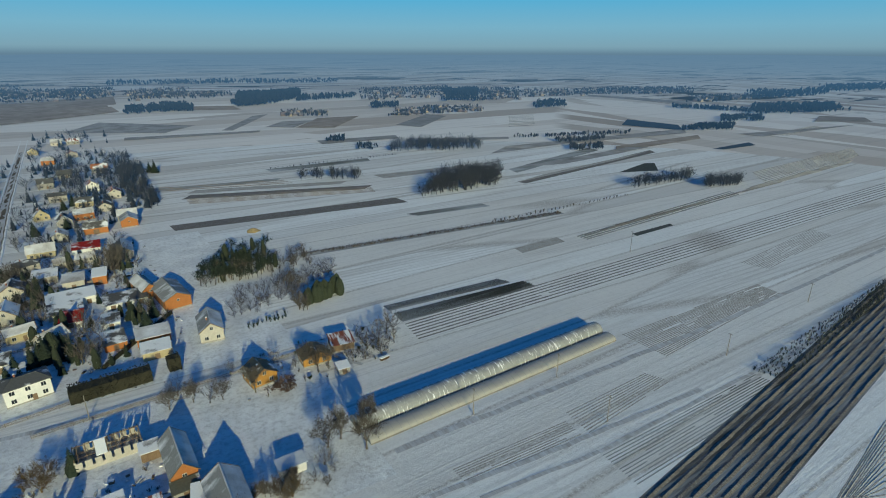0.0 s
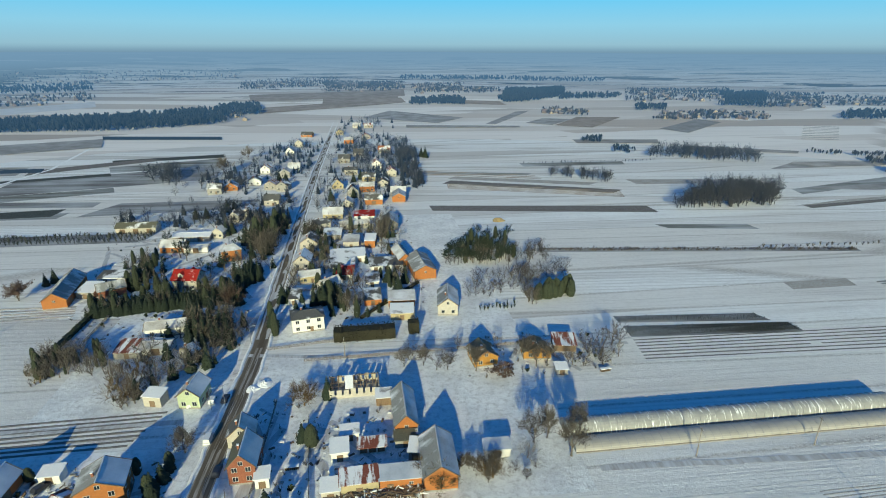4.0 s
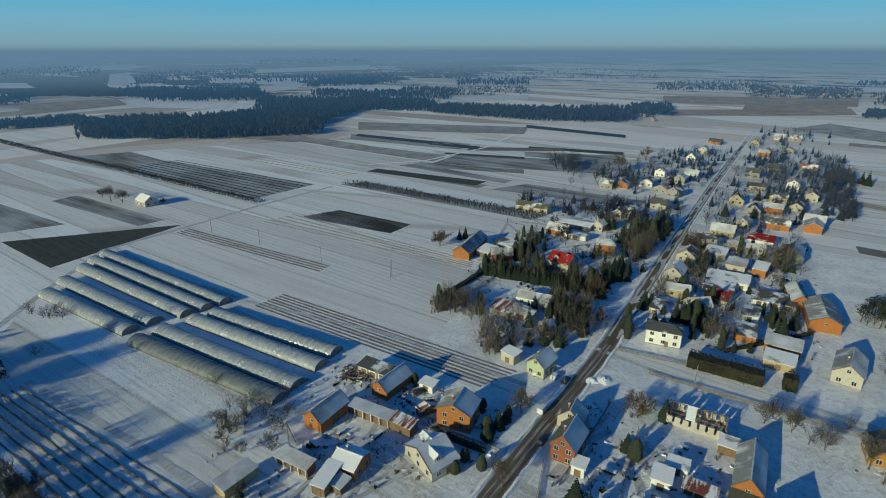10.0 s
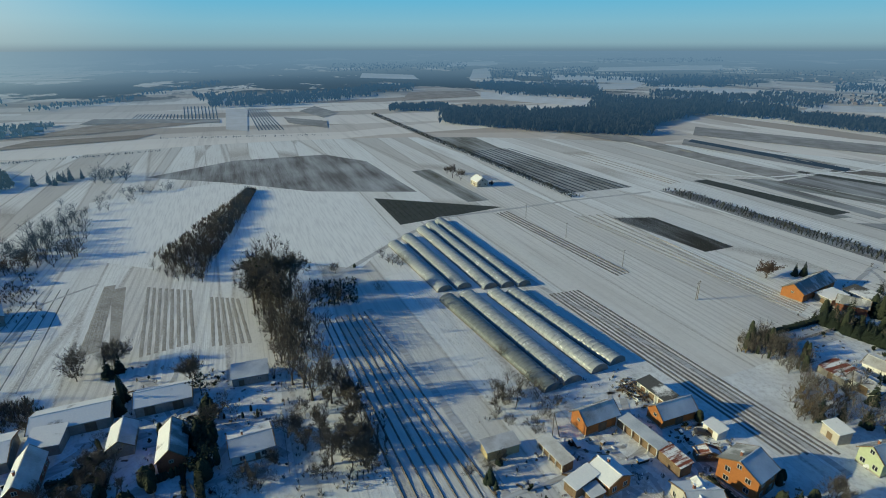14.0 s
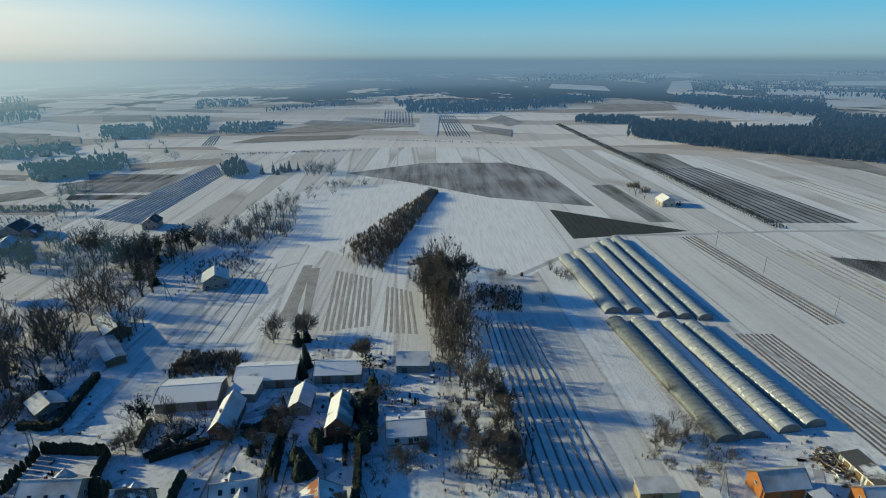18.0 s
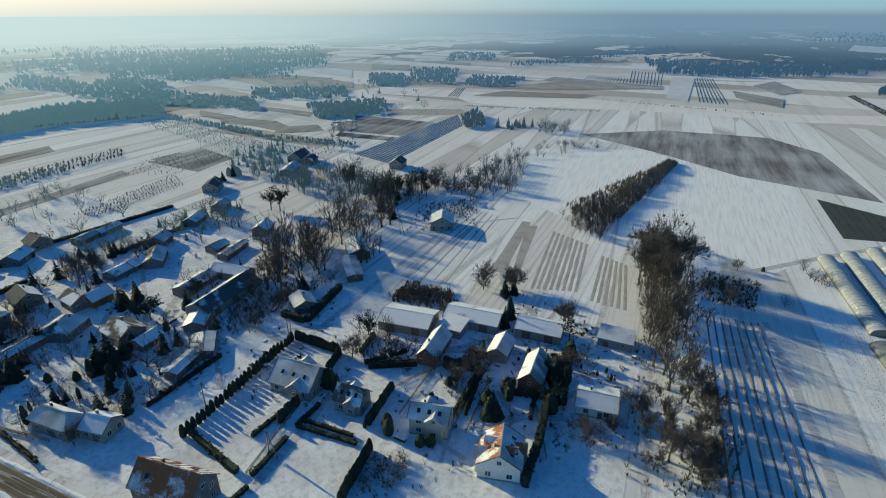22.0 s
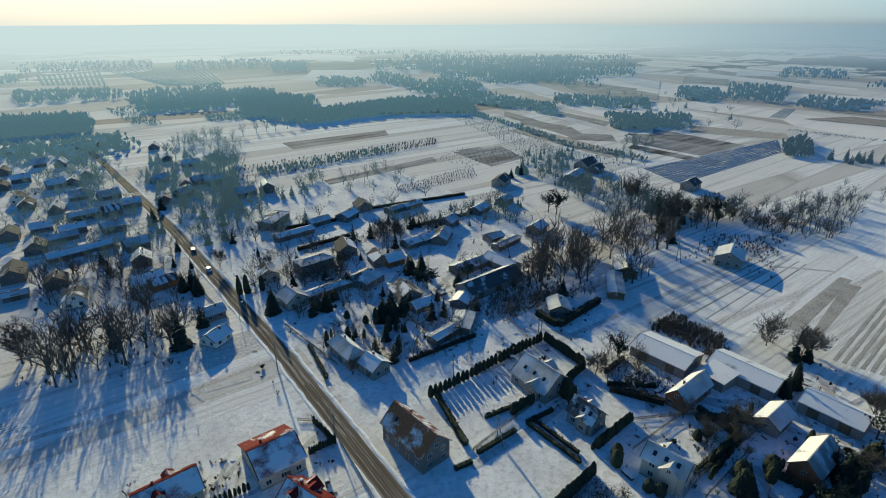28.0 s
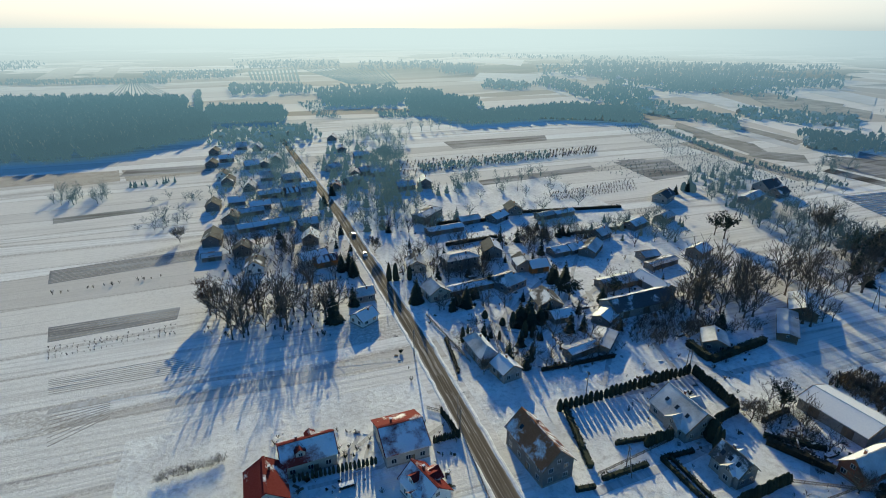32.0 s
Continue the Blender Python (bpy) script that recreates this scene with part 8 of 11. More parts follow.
copse('spruce', [(-107.9, -34.4), (-109.0, -29.6), (-115.5, -32.9), (-113.2, -35.9)], 6, 6.0, 119, 1.2)
tree('thuja', -118.4, -29.1, 4.0, 1.6)
copse('spruce', [(-128.8, -19.2), (-127.9, -16.8), (-119.5, -15.9), (-120.3, -18.2)], 8, 5.0, 120, 1.2)
copse('fruit', [(-71.3, -52.4), (-78.3, -43.3), (-89.7, -45.5), (-86.9, -55.2)], 26, 2.6, 121)
copse('fruit', [(-101.0, -13.9), (-112.7, 1.3), (-121.4, -1.4), (-113.3, -14.9)], 24, 3.0, 122)
mixed([(-77.0, -121.4), (-87.2, -117.7), (-115.6, -126.5), (-105.5, -139.5)], ['bare','fruit','bare'], 16, 6, 123)
copse('fruit', [(-87.2, -117.7), (-112.8, -123.6), (-138.6, -124.8), (-127.8, -139.0)], 16, 3.6, 124)
mixed([(-124.2, -46.6), (-142.7, -45.5), (-144.9, -42.6), (-128.3, -41.3)], ['thuja','bare'], 14, 3.5, 125)
shrub_rows('vine_rows', [(-71.0, -52.2), (-84.7, -52.1), (-87.3, -45.7), (-76.4, -45.1)], 6, 2.0, 1.2, 'twig', 'short rows of bare vines in snow', 0.1, 126)
# ---- south village trees ----
tree('spruce', -53.9, -177.1, 11, 1.2)
tree('spruce', -51.7, -198.7, 8, 0.8)
tree('thuja', -48.4, -198.3, 8, 0.6)
tree('spruce', -87.5, -148.3, 11, 1.4)
tree('spruce', -83.7, -147.8, 10, 1.4)
tree('spruce', -70.7, -167.3, 9, 1.4)
tree('spruce', -35.0, -216.3, 9, 1.2)
tree('spruce', -35.4, -208.7, 9, 1.2)
tree('bare', -49.8, -230.2, 7)
tree('spruce', -122.0, -152.6, 8, 1.2)
copse('spruce', [(-107.8, -172.5), (-118.7, -167.8), (-123.7, -177.8), (-115.7, -181.2)], 8, 8, 131, 1.3)
copse('fruit', [(-68.4, -192.6), (-87.2, -187.4), (-100.8, -204.5), (-78.1, -204.1)], 40, 5.0, 132)
mixed([(-118.7, -215.7), (-134.1, -209.1), (-141.8, -227.3), (-126.1, -229.6)], ['bare','fruit'], 40, 6, 133)
mixed([(-58.6, -125.2), (-76.2, -120.7), (-88.4, -145.7), (-69.5, -154.0)], ['bare','fruit','spruce'], 22, 6, 134)
mixed([(22.7, -198.6), (17.0, -170.0), (-32.8, -165.7), (-24.1, -208.9)], ['tall','bare'], 30, 14, 135)
mixed([(4.3, -177.7), (-29.5, -169.2), (-30.7, -194.9), (-5.8, -205.8)], ['tall','bare','spruce'], 16, 11, 136)
tree('russet', 21.4, -198.0, 11.0, 0.8)
mixed([(-1.6, -207.6), (-43.6, -200.4), (-55.1, -351.9), (-16.1, -354.5)], ['bare','tall','spruce','bare'], 70, 7, 137)
mixed([(4.3, -269.0), (-20.6, -366.7), (-32.6, -496.4), (21.6, -495.3)], ['bare','tall','bare'], 60, 9, 138)
mixed([(-52.2, -270.8), (-98.4, -293.5), (-123.8, -457.6), (-52.2, -463.8)], ['bare','tall','spruce','bare'], 70, 10, 139)
mixed([(-69.8, -318.2), (-81.1, -307.0), (-102.0, -380.7), (-79.0, -373.0)], ['spruce','bare'], 20, 10, 140)
copse('pine', [(-88.5, -386.5), (-103.9, -379.9), (-112.0, -415.9), (-99.4, -421.3)], 8, 12.0, 141, 1.2)
mixed([(-119.5, -310.0), (-138.8, -308.7), (-149.6, -342.7), (-132.0, -342.0)], ['bare','tall'], 16, 7.0, 142)
mixed([(-273.4, -273.2), (-298.2, -247.3), (-357.5, -290.3), (-312.8, -309.4)], ['bare','spruce'], 60, 7.0, 143)
mixed([(-130.2, -219.0), (-196.4, -190.4), (-227.6, -215.1), (-145.8, -240.1)], ['bare','fruit','spruce'], 80, 6.5, 144)
mixed([(-136.7, -129.2), (-169.0, -124.6), (-199.5, -151.4), (-173.7, -162.5)], ['bare','tall'], 32, 13, 145)
copse('fruit', [(-126.8, -142.9), (-141.3, -134.2), (-167.8, -146.5), (-146.7, -149.9)], 26, 4.5, 146)
copse('fruit', [(68.0, -296.6), (35.4, -290.7), (26.8, -359.8), (58.9, -373.6)], 24, 5.0, 147)
tree('bare', 38.2, -275.9, 7.0)
mixed([(112.9, -360.0), (84.5, -358.5), (88.8, -384.0), (120.2, -390.1)], ['bare','tall'], 26, 7.0, 148)
copse('spruce', [(79.1, -388.8), (49.6, -394.0), (50.4, -404.6), (78.9, -398.1)], 16, 4.5, 149)
shrub_rows('orchard_rows', [(-83.4, -358.0), (-271.5, -374.9), (-290.1, -397.2), (-98.7, -401.0)], 5, 3.0, 2.6, 'twig', 'rows of bare grey orchard trees', 0.08, 150)
# ---- fields south ----
flat_field('field', [(-169.8, -464.7), (-275.2, -462.1), (-264.7, -438.8), (-167.8, -433.8)], 'grey_plough', 'bare grey strip in snow')
flat_field('field', [(-146.6, -330.9), (-246.0, -342.0), (-241.6, -328.3), (-145.5, -318.9)], 'grey_plough', 'bare grey strip in snow')
flat_field('field', [(-269.3, -344.4), (-318.3, -341.0), (-301.9, -295.0), (-263.4, -290.5)], 'grey_plough', 'grey tilled field under thin snow')
shrub_rows('vineyard_rows', [(-176.7, -272.2), (-235.4, -274.3), (-250.5, -299.4), (-173.1, -286.9)], 8, 2.4, 1.4, 'twig', 'rows of low bare bushes in snow', 0.1, 151)
crop_rows('crop_strip', [(85.0, -244.2), (29.1, -250.6), (29.6, -263.2), (88.2, -257.7)], 9, 0.9, 0.08, 'stubble', 'dark strip of stubble rows in snow', 0.1, 152)
shrub_rows('bush_row', [(81.9, -231.3), (36.5, -235.2), (36.6, -236.4), (82.1, -232.4)], 1, 3.0, 1.6, 'twig', 'single row of small bushes in snow', 0.1, 153)
flat_field('field', [(130.1, -431.5), (92.7, -446.7), (86.4, -412.7), (123.5, -404.0)], 'stubble', 'brown strip under thin snow')
flat_field('field', [(90.9, -445.9), (36.4, -440.0), (31.9, -417.2), (82.3, -410.9)], 'stubble', 'brown strip under thin snow')
flat_field('field', [(107.6, -338.0), (55.7, -342.8), (53.5, -334.3), (105.1, -327.8)], 'winter_crop', 'grey strip of crop in snow')
crop_rows('crop_strip', [(72.5, -192.4), (33.6, -194.6), (33.2, -203.2), (75.0, -202.6)], 6, 0.9, 0.08, 'stubble', 'rows of brown stubble in snow', 0.2, 154)
shrub_rows('bush_strip', [(69.4, -179.5), (32.7, -182.3), (33.2, -190.3), (71.6, -188.5)], 5, 1.6, 0.8, 'twig', 'strip of dry bushes in snow', 0.25, 155)
crop_rows('crop_strip', [(66.6, -167.9), (31.6, -167.8), (21.7, -157.1), (64.4, -158.9)], 9, 0.4, 0.07, 'stubble', 'thin rows in snow', 0.2, 156)
crop_rows('crop_strip', [(62.4, -150.7), (46.9, -150.0), (45.7, -142.2), (58.4, -133.9)], 9, 0.4, 0.08, 'stubble', 'thin rows of cut stems in snow', 0.15, 157)
tree_row('fruit', 31.1, -112.4, 15.7, -114.2, 14, 2.4, 161, 1.0, 0.2, 0.3)
tree_row('thuja', 2.6, -101.7, -19.8, -100.6, 22, 2.3, 162, 0.9, 0.12, 0.1)
tree_row('thuja', -34.9, -102.4, -42.4, -102.5, 12, 2.3, 163, 0.9, 0.12, 0.1)
tree_row('thuja', -40.6, -112.5, -42.0, -101.5, 12, 2.3, 164, 0.9, 0.12, 0.1)
# trees between the houses of the southern village
for kind, corners, count, h, seed, wide in (
        ('bare', [(-3.9, -514.3), (-35.9, -515.1), (-38.4, -356.1), (2.5, -381.0)], 26, 7.5, 901, 1.1),
        ('pine', [(-3.9, -514.3), (-33.9, -505.1), (-34.4, -356.1), (2.5, -381.0)], 16, 6.5, 902, 1.2),
        ('pine', [(28.2, -396.5), (-27.4, -352.7), (-30.5, -226.4), (24.2, -262.5)], 14, 5.5, 903, 1.2),
        ('bare', [(28.2, -396.5), (-27.4, -352.7), (-30.5, -226.4), (24.2, -262.5)], 24, 7.0, 904, 1.0),
        ('pine', [(-47.5, -426.2), (-109.6, -416.3), (-97.2, -318.8), (-48.3, -351.3)], 20, 8.5, 905, 1.1),
        ('spruce', [(-47.5, -426.2), (-109.6, -416.3), (-97.2, -318.8), (-48.3, -351.3)], 12, 8.0, 906, 1.2),
        ('bare', [(-50.4, -344.7), (-139.6, -332.2), (-102.4, -233.4), (-50.5, -257.3)], 30, 8.5, 907, 1.1),
        ('spruce', [(-50.4, -344.7), (-139.6, -332.2), (-102.4, -233.4), (-50.5, -257.3)], 14, 8.0, 908, 1.2)):
    copse(kind, corners, count, h, seed, wide)
planted([('pine', -91.5, -397.4, 13, 1.0), ('pine', -98.7, -397.9, 15, 1.0), ('pine', -101.0, -386.7, 14, 1.1), ('pine', -106.6, -391.6, 12, 1.0), ('pine', -77.8, -469.2, 11, 1.2), ('pine', -80.5, -456.2, 10, 1.2), ('pine', -88.3, -436.0, 10, 1.2)], 'tall dark pines behind a village')
planted([('tall', x, y, 11, 1.0) for x, y in ((-130.6, -512.2), (-152.5, -516.7), (-167.5, -522.8), (-177.8, -523.7), (-187.7, -526.6), (-200.6, -528.4), (-213.6, -529.8))], 'bare roadside trees')
# ---- far woods ----
flat_field('field', [(-112.9, 1007), (27, 1113.6), (27.9, 1174), (-125.5, 1155.4)], 'stubble', 'far tilled strip under thin snow')
flat_field('field', [(-127.7, 1181.4), (28.8, 1192.1), (32, 1268.3), (-137.5, 1293.4)], 'soil', 'far tilled strip under thin snow')
flat_field('field', [(-35.8, 847.4), (73.7, 776.1), (120, 833.6), (7.1, 936.8)], 'soil', 'far dark field of winter crop')
flat_field('field', [(141.2, 762.7), (154, 756), (243.7, 910.9), (216.7, 901.1)], 'soil', 'far tilled strip under thin snow')
flat_field('field', [(233.6, 737.5), (278.8, 710.8), (362.5, 813.4), (295.9, 822.8)], 'stubble', 'far tilled strip under thin snow')
flat_field('field', [(199.9, 766.1), (231.3, 740.3), (281.3, 800.2), (237.6, 812.1)], 'winter_crop', 'far tilled strip under thin snow')
flat_field('field', [(146.9, 1025), (221.9, 992.9), (220.7, 1055), (155.6, 1078.7)], 'stubble', 'far tilled strip under thin snow')
flat_field('field', [(341.4, 440.2), (456, 443.6), (473.2, 460.8), (383.1, 466.7)], 'winter_crop', 'far tilled strip under thin snow')
flat_field('field', [(456, 443.6), (644.9, 419.8), (679.7, 447.7), (473.2, 460.8)], 'soil', 'far tilled strip under thin snow')
flat_field('field', [(316, 371.6), (492.7, 389.5), (513.4, 375.7), (369.4, 360.9)], 'soil', 'far tilled strip under thin snow')
flat_field('field', [(273.7, 324.3), (434.5, 348.6), (499.6, 363.7), (318.4, 336.5)], 'stubble', 'far tilled strip under thin snow')
flat_field('field', [(458.9, 376.5), (620, 383.7), (643.7, 403), (486.7, 400.2)], 'stubble', 'far tilled strip under thin snow')
flat_field('field', [(639.3, 519.9), (664.7, 437.4), (708.8, 476.7), (700.1, 559.9)], 'dark_crop', 'far dark fallow field')
flat_field('field', [(696, 381.6), (794.9, 363.9), (946.1, 339.1), (700.4, 351.5)], 'soil', 'far tilled strip under thin snow')
flat_field('field', [(381.4, 307.3), (417.4, 293.4), (444.8, 318.2), (434.6, 321.9)], 'dark_crop', 'small dark nursery plot in snow')
flat_field('field', [(565.4, 333.5), (568.7, 323.8), (627.8, 320.6), (640.4, 335.9)], 'dark_crop', 'small dark nursery plot in snow')
flat_field('field', [(956.3, 881.3), (1010.1, 655), (1065.2, 691.8), (1003.2, 925)], 'soil', 'far tilled strip under thin snow')
flat_field('field', [(922.7, 393.3), (991.9, 342), (1048.6, 374.5), (1011.9, 424.9)], 'stubble', 'far tilled strip under thin snow')
flat_field('field', [(315.7, 545.3), (418.8, 505.4), (430.3, 519.5), (326.9, 564.5)], 'soil', 'far tilled strip under thin snow')
flat_field('field', [(26.9, 734.8), (180.2, 721.1), (184.4, 736.7), (28.4, 758.9)], 'soil', 'far tilled strip under thin snow')
flat_field('field', [(363.7, 691.9), (382.2, 651.7), (482.6, 741.3), (466.9, 777.2)], 'winter_crop', 'far tilled strip under thin snow')
flat_field('field', [(-202.6, 908.4), (40.1, 1058.9), (32.3, 1137.7), (-211.8, 990.9)], 'stubble', 'far purple-brown ploughland')
flat_field('field', [(-255, 1084.4), (42, 1167.5), (45.4, 1340.2), (-283.6, 1201.5)], 'stubble', 'far purple-brown ploughland')
flat_field('field', [(-1659.5, 1049.4), (-1365.9, 1252.6), (-1513.9, 1390.7), (-1869.7, 1185.3)], 'clean_snow', 'far field under clean snow')
flat_field('field', [(-1148.1, 763.2), (-1084.1, 915.3), (-1287.1, 1118.3), (-1371.1, 930.4)], 'clean_snow', 'far field under clean snow')
flat_field('field', [(-972.4, 887.9), (-870, 991.1), (-956.8, 1179.7), (-1164.9, 1066)], 'clean_snow', 'far field under clean snow')
flat_field('field', [(-607.2, 851.2), (-491.7, 997.3), (-532.6, 1080.2), (-647.6, 938.4)], 'clean_snow', 'far field under clean snow')
flat_field('field', [(-498.3, 518.5), (-303.6, 609.2), (-328, 667), (-550.5, 574.6)], 'winter_crop', 'far tilled strip under thin snow')
flat_field('field', [(-463.3, 476.3), (-294.8, 484.6), (-301.6, 501.8), (-473.5, 491.8)], 'dark_crop', 'far tilled strip under thin snow')
flat_field('field', [(-609.6, 377.5), (-475.3, 432), (-545.6, 446.4), (-635.3, 434.2)], 'winter_crop', 'far tilled strip under thin snow')
flat_field('field', [(-486.9, 418.8), (-310.6, 407.4), (-301.4, 439.2), (-480.2, 432.6)], 'dark_furrow', 'far tilled strip under thin snow')
flat_field('field', [(-309.6, 443.4), (-229.3, 465), (-234.7, 475.9), (-311.9, 451.7)], 'dark_crop', 'far tilled strip under thin snow')
flat_field('field', [(-309.1, 372), (-201.3, 408.2), (-208.5, 422.9), (-302.1, 395.9)], 'winter_crop', 'far tilled strip under thin snow')
flat_field('field', [(-317.2, 337.6), (-212.8, 348), (-212.4, 365), (-317.1, 351.6)], 'dark_crop', 'far tilled strip under thin snow')
flat_field('field', [(-301.7, 473.2), (-210.9, 530.9), (-228.3, 541.3), (-307.3, 493.6)], 'soil', 'far tilled strip under thin snow')
flat_field('field', [(-326, 661.2), (-189.7, 649.5), (-196.7, 672.7), (-338.5, 686.6)], 'dark_crop', 'far tilled strip under thin snow')
flat_field('field', [(-252.9, 521.3), (-158, 540.6), (-163.3, 558), (-259.1, 534)], 'dark_crop', 'far tilled strip under thin snow')
flat_field('field', [(-235.6, 477.8), (-148.8, 500.9), (-159.6, 535.9), (-247.2, 501.4)], 'winter_crop', 'far tilled strip under thin snow')
flat_field('field', [(-1720.7, 765.7), (-1767.5, 873.3), (-2397.8, 1166.2), (-2298, 1039.6)], 'clean_snow', 'far field under clean snow')
flat_field('field', [(-1853.9, 423), (-1717.7, 587.4), (-1999.4, 660.8), (-2150.2, 501.6)], 'clean_snow', 'far field under clean snow')
flat_field('field', [(-2538.9, 1004.8), (-2831.6, 1439.9), (-3166.5, 1571.6), (-3134.2, 1273.3)], 'clean_snow', 'far field under clean snow')
flat_field('field', [(-1554.9, 989.9), (-1280.9, 1131.5), (-1505.3, 1248.1), (-1727.7, 1087.7)], 'clean_snow', 'far field under clean snow')
flat_field('field', [(-2049.1, 1511.1), (-1914.1, 2104), (-2212.7, 2425), (-2328.6, 1742.6)], 'clean_snow', 'far field under clean snow')
flat_field('field', [(-886.8, 812.2), (-917.3, 975.2), (-1034, 1118.1), (-986.4, 914.1)], 'clean_snow', 'far field under clean snow')
flat_field('field', [(-1011.5, 308.9), (-1040.3, 490.3), (-1166.7, 532.5), (-1167.8, 375)], 'stubble', 'pale stubble on a far rise')
flat_field('field', [(-1000.1, 471.8), (-795.3, 578.1), (-864.9, 643), (-1135.1, 534)], 'clean_snow', 'far field under clean snow')
flat_field('field', [(-928.6, 107.2), (-831.9, 131), (-885.3, 164.9), (-993, 142.9)], 'winter_crop', 'far tilled strip under thin snow')
flat_field('field', [(-755.4, -6.9), (-728.9, 18.5), (-994.7, 30), (-999.2, -5.1)], 'clean_snow', 'far field under clean snow')
flat_field('field', [(-788.1, 75.8), (-721.6, 118.2), (-791.3, 129.7), (-856.9, 75.5)], 'grey_plough', 'far tilled strip under thin snow')
flat_field('field', [(-756.7, -246.2), (-861.8, -169.8), (-837.8, -22.2), (-773.9, -157.5)], 'stubble', 'tan grass showing through thin snow on a hill')
flat_field('field', [(-677.5, -240.9), (-709.4, -104.3), (-746.3, -87.3), (-737.3, -213.1)], 'stubble', 'tan grass showing through thin snow on a hill')
flat_field('field', [(-871.6, -192.2), (-829.9, -13.7), (-872.2, -14), (-926.4, -185.9)], 'winter_crop', 'far tilled strip under thin snow')
flat_field('field', [(-898, -515.6), (-917.5, -448.7), (-994.3, -484), (-974.2, -556.7)], 'soil', 'far tilled strip under thin snow')
flat_field('field', [(-1058.4, -557.9), (-1036.9, -372.6), (-1082.5, -388.1), (-1110.5, -584)], 'soil', 'far tilled strip under thin snow')
flat_field('field', [(-1726.3, -825.4), (-1561.8, -627.8), (-1820.6, -713.5), (-1907.4, -877.5)], 'clean_snow', 'far field under clean snow')
flat_field('field', [(-1054.6, -502.6), (-1099.1, -451.7), (-1187, -491.3), (-1146.1, -544)], 'clean_snow', 'far field under clean snow')
flat_field('field', [(-414.2, -985.9), (-508, -881.3), (-585.8, -1026.9), (-488.8, -1109.3)], 'clean_snow', 'far field under clean snow')
flat_field('field', [(-481.7, -845.4), (-462.3, -711.1), (-513.5, -814.6), (-546.7, -928.6)], 'clean_snow', 'far field under clean snow')
flat_field('field', [(-614.3, -1010.2), (-606.2, -881.3), (-642.1, -939.6), (-647.8, -1043.9)], 'clean_snow', 'far field under clean snow')
flat_field('field', [(-695.2, -978.7), (-590.2, -717.2), (-635, -753.2), (-729.6, -963.5)], 'clean_snow', 'far field under clean snow')
flat_field('field', [(-619.6, -648), (-599.1, -547.9), (-633.9, -529.5), (-697.5, -687.1)], 'clean_snow', 'far field under clean snow')
flat_field('field', [(-461.3, -414.2), (-449.4, -329.2), (-476.4, -347.2), (-507.5, -447.5)], 'clean_snow', 'far field under clean snow')
flat_field('field', [(-840.6, -625.1), (-789.4, -489.4), (-871.5, -540.3), (-908.8, -647.7)], 'clean_snow', 'far field under clean snow')
flat_field('field', [(-1039, -978.4), (-1148.1, -887.5), (-1358.2, -1028.1), (-1182.6, -1070.7)], 'clean_snow', 'far field under clean snow')
flat_field('field', [(-597.1, -1453.6), (-634.5, -1199.5), (-736.2, -1372.4), (-671, -1568.1)], 'clean_snow', 'far field under clean snow')
flat_field('field', [(-718.2, -629.4), (-683.2, -423.5), (-739.7, -458.6), (-778.7, -642.1)], 'soil', 'far tilled strip under thin snow')
flat_field('field', [(-405.6, -405.2), (-405.1, -310.3), (-436, -362.8), (-433.3, -432)], 'winter_crop', 'far tilled strip under thin snow')
flat_field('field', [(-382.2, -325.6), (-412.7, -289.5), (-436.2, -312.7), (-414.3, -338)], 'winter_crop', 'far dark patch of scrub')
flat_field('field', [(-431.9, -267.8), (-460.5, -210.2), (-490.8, -212.2), (-494.2, -306.4)], 'winter_crop', 'dark strip of crop in haze')
flat_field('field', [(-505.8, -274.1), (-544.6, -197.7), (-574.7, -215.7), (-543.2, -294.6)], 'stubble', 'far tilled strip under thin snow')
flat_field('field', [(-275.4, -349.3), (-283.6, -295.9), (-300.1, -294.2), (-300, -347.6)], 'grey_plough', 'grey tilled field under thin snow')
flat_field('field', [(371.9, -1279.3), (311.7, -1282.9), (362.8, -1616.8), (410.8, -1592.8)], 'grey_plough', 'far tilled strip under thin snow')
flat_field('field', [(280.9, -1298.2), (238.5, -1284.2), (278, -1629.4), (310.4, -1599.1)], 'grey_plough', 'far tilled strip under thin snow')
flat_field('field', [(-257.3, -1521.4), (-408.5, -1471.5), (-464.6, -1672.2), (-297.3, -1750.5)], 'clean_snow', 'far field under clean snow')
flat_field('field', [(175.9, -419.8), (95.9, -421.7), (96.3, -444.8), (188.8, -456.5)], 'stubble', 'brown strip under thin snow')
flat_field('field', [(89.4, -425.3), (28, -421.3), (29.9, -443.8), (87, -444.6)], 'grey_plough', 'grey strip under thin snow')
crop_rows('furrows', [(486.6, 588.3), (528.4, 581.4), (619.7, 686.3), (583.5, 707)], 9, 3, 0.4, 'winter_crop', 'far tilled strip under thin snow', 0.0, 678, 9.0)
crop_rows('furrows', [(482, 245.3), (702, 256.4), (655.6, 230.2), (440.8, 209.1)], 11, 1.2, 0.4, 'soil', 'curving dark rows over a snowy slope', 0.0, 679, 9.0)
crop_rows('furrows', [(743.8, 363.7), (865.9, 367.6), (862.6, 354.5), (729, 338.6)], 6, 1.6, 0.4, 'soil', 'far rows over a snowy slope', 0.0, 680, 9.0)
crop_rows('furrows', [(-880.1, -64.1), (-1064.9, -75.7), (-1057.3, -18.7), (-872.2, -14.9)], 10, 1.6, 0.4, 'dark_crop', 'dark vine rows on a snowy hillside', 0.0, 681, 9.0)
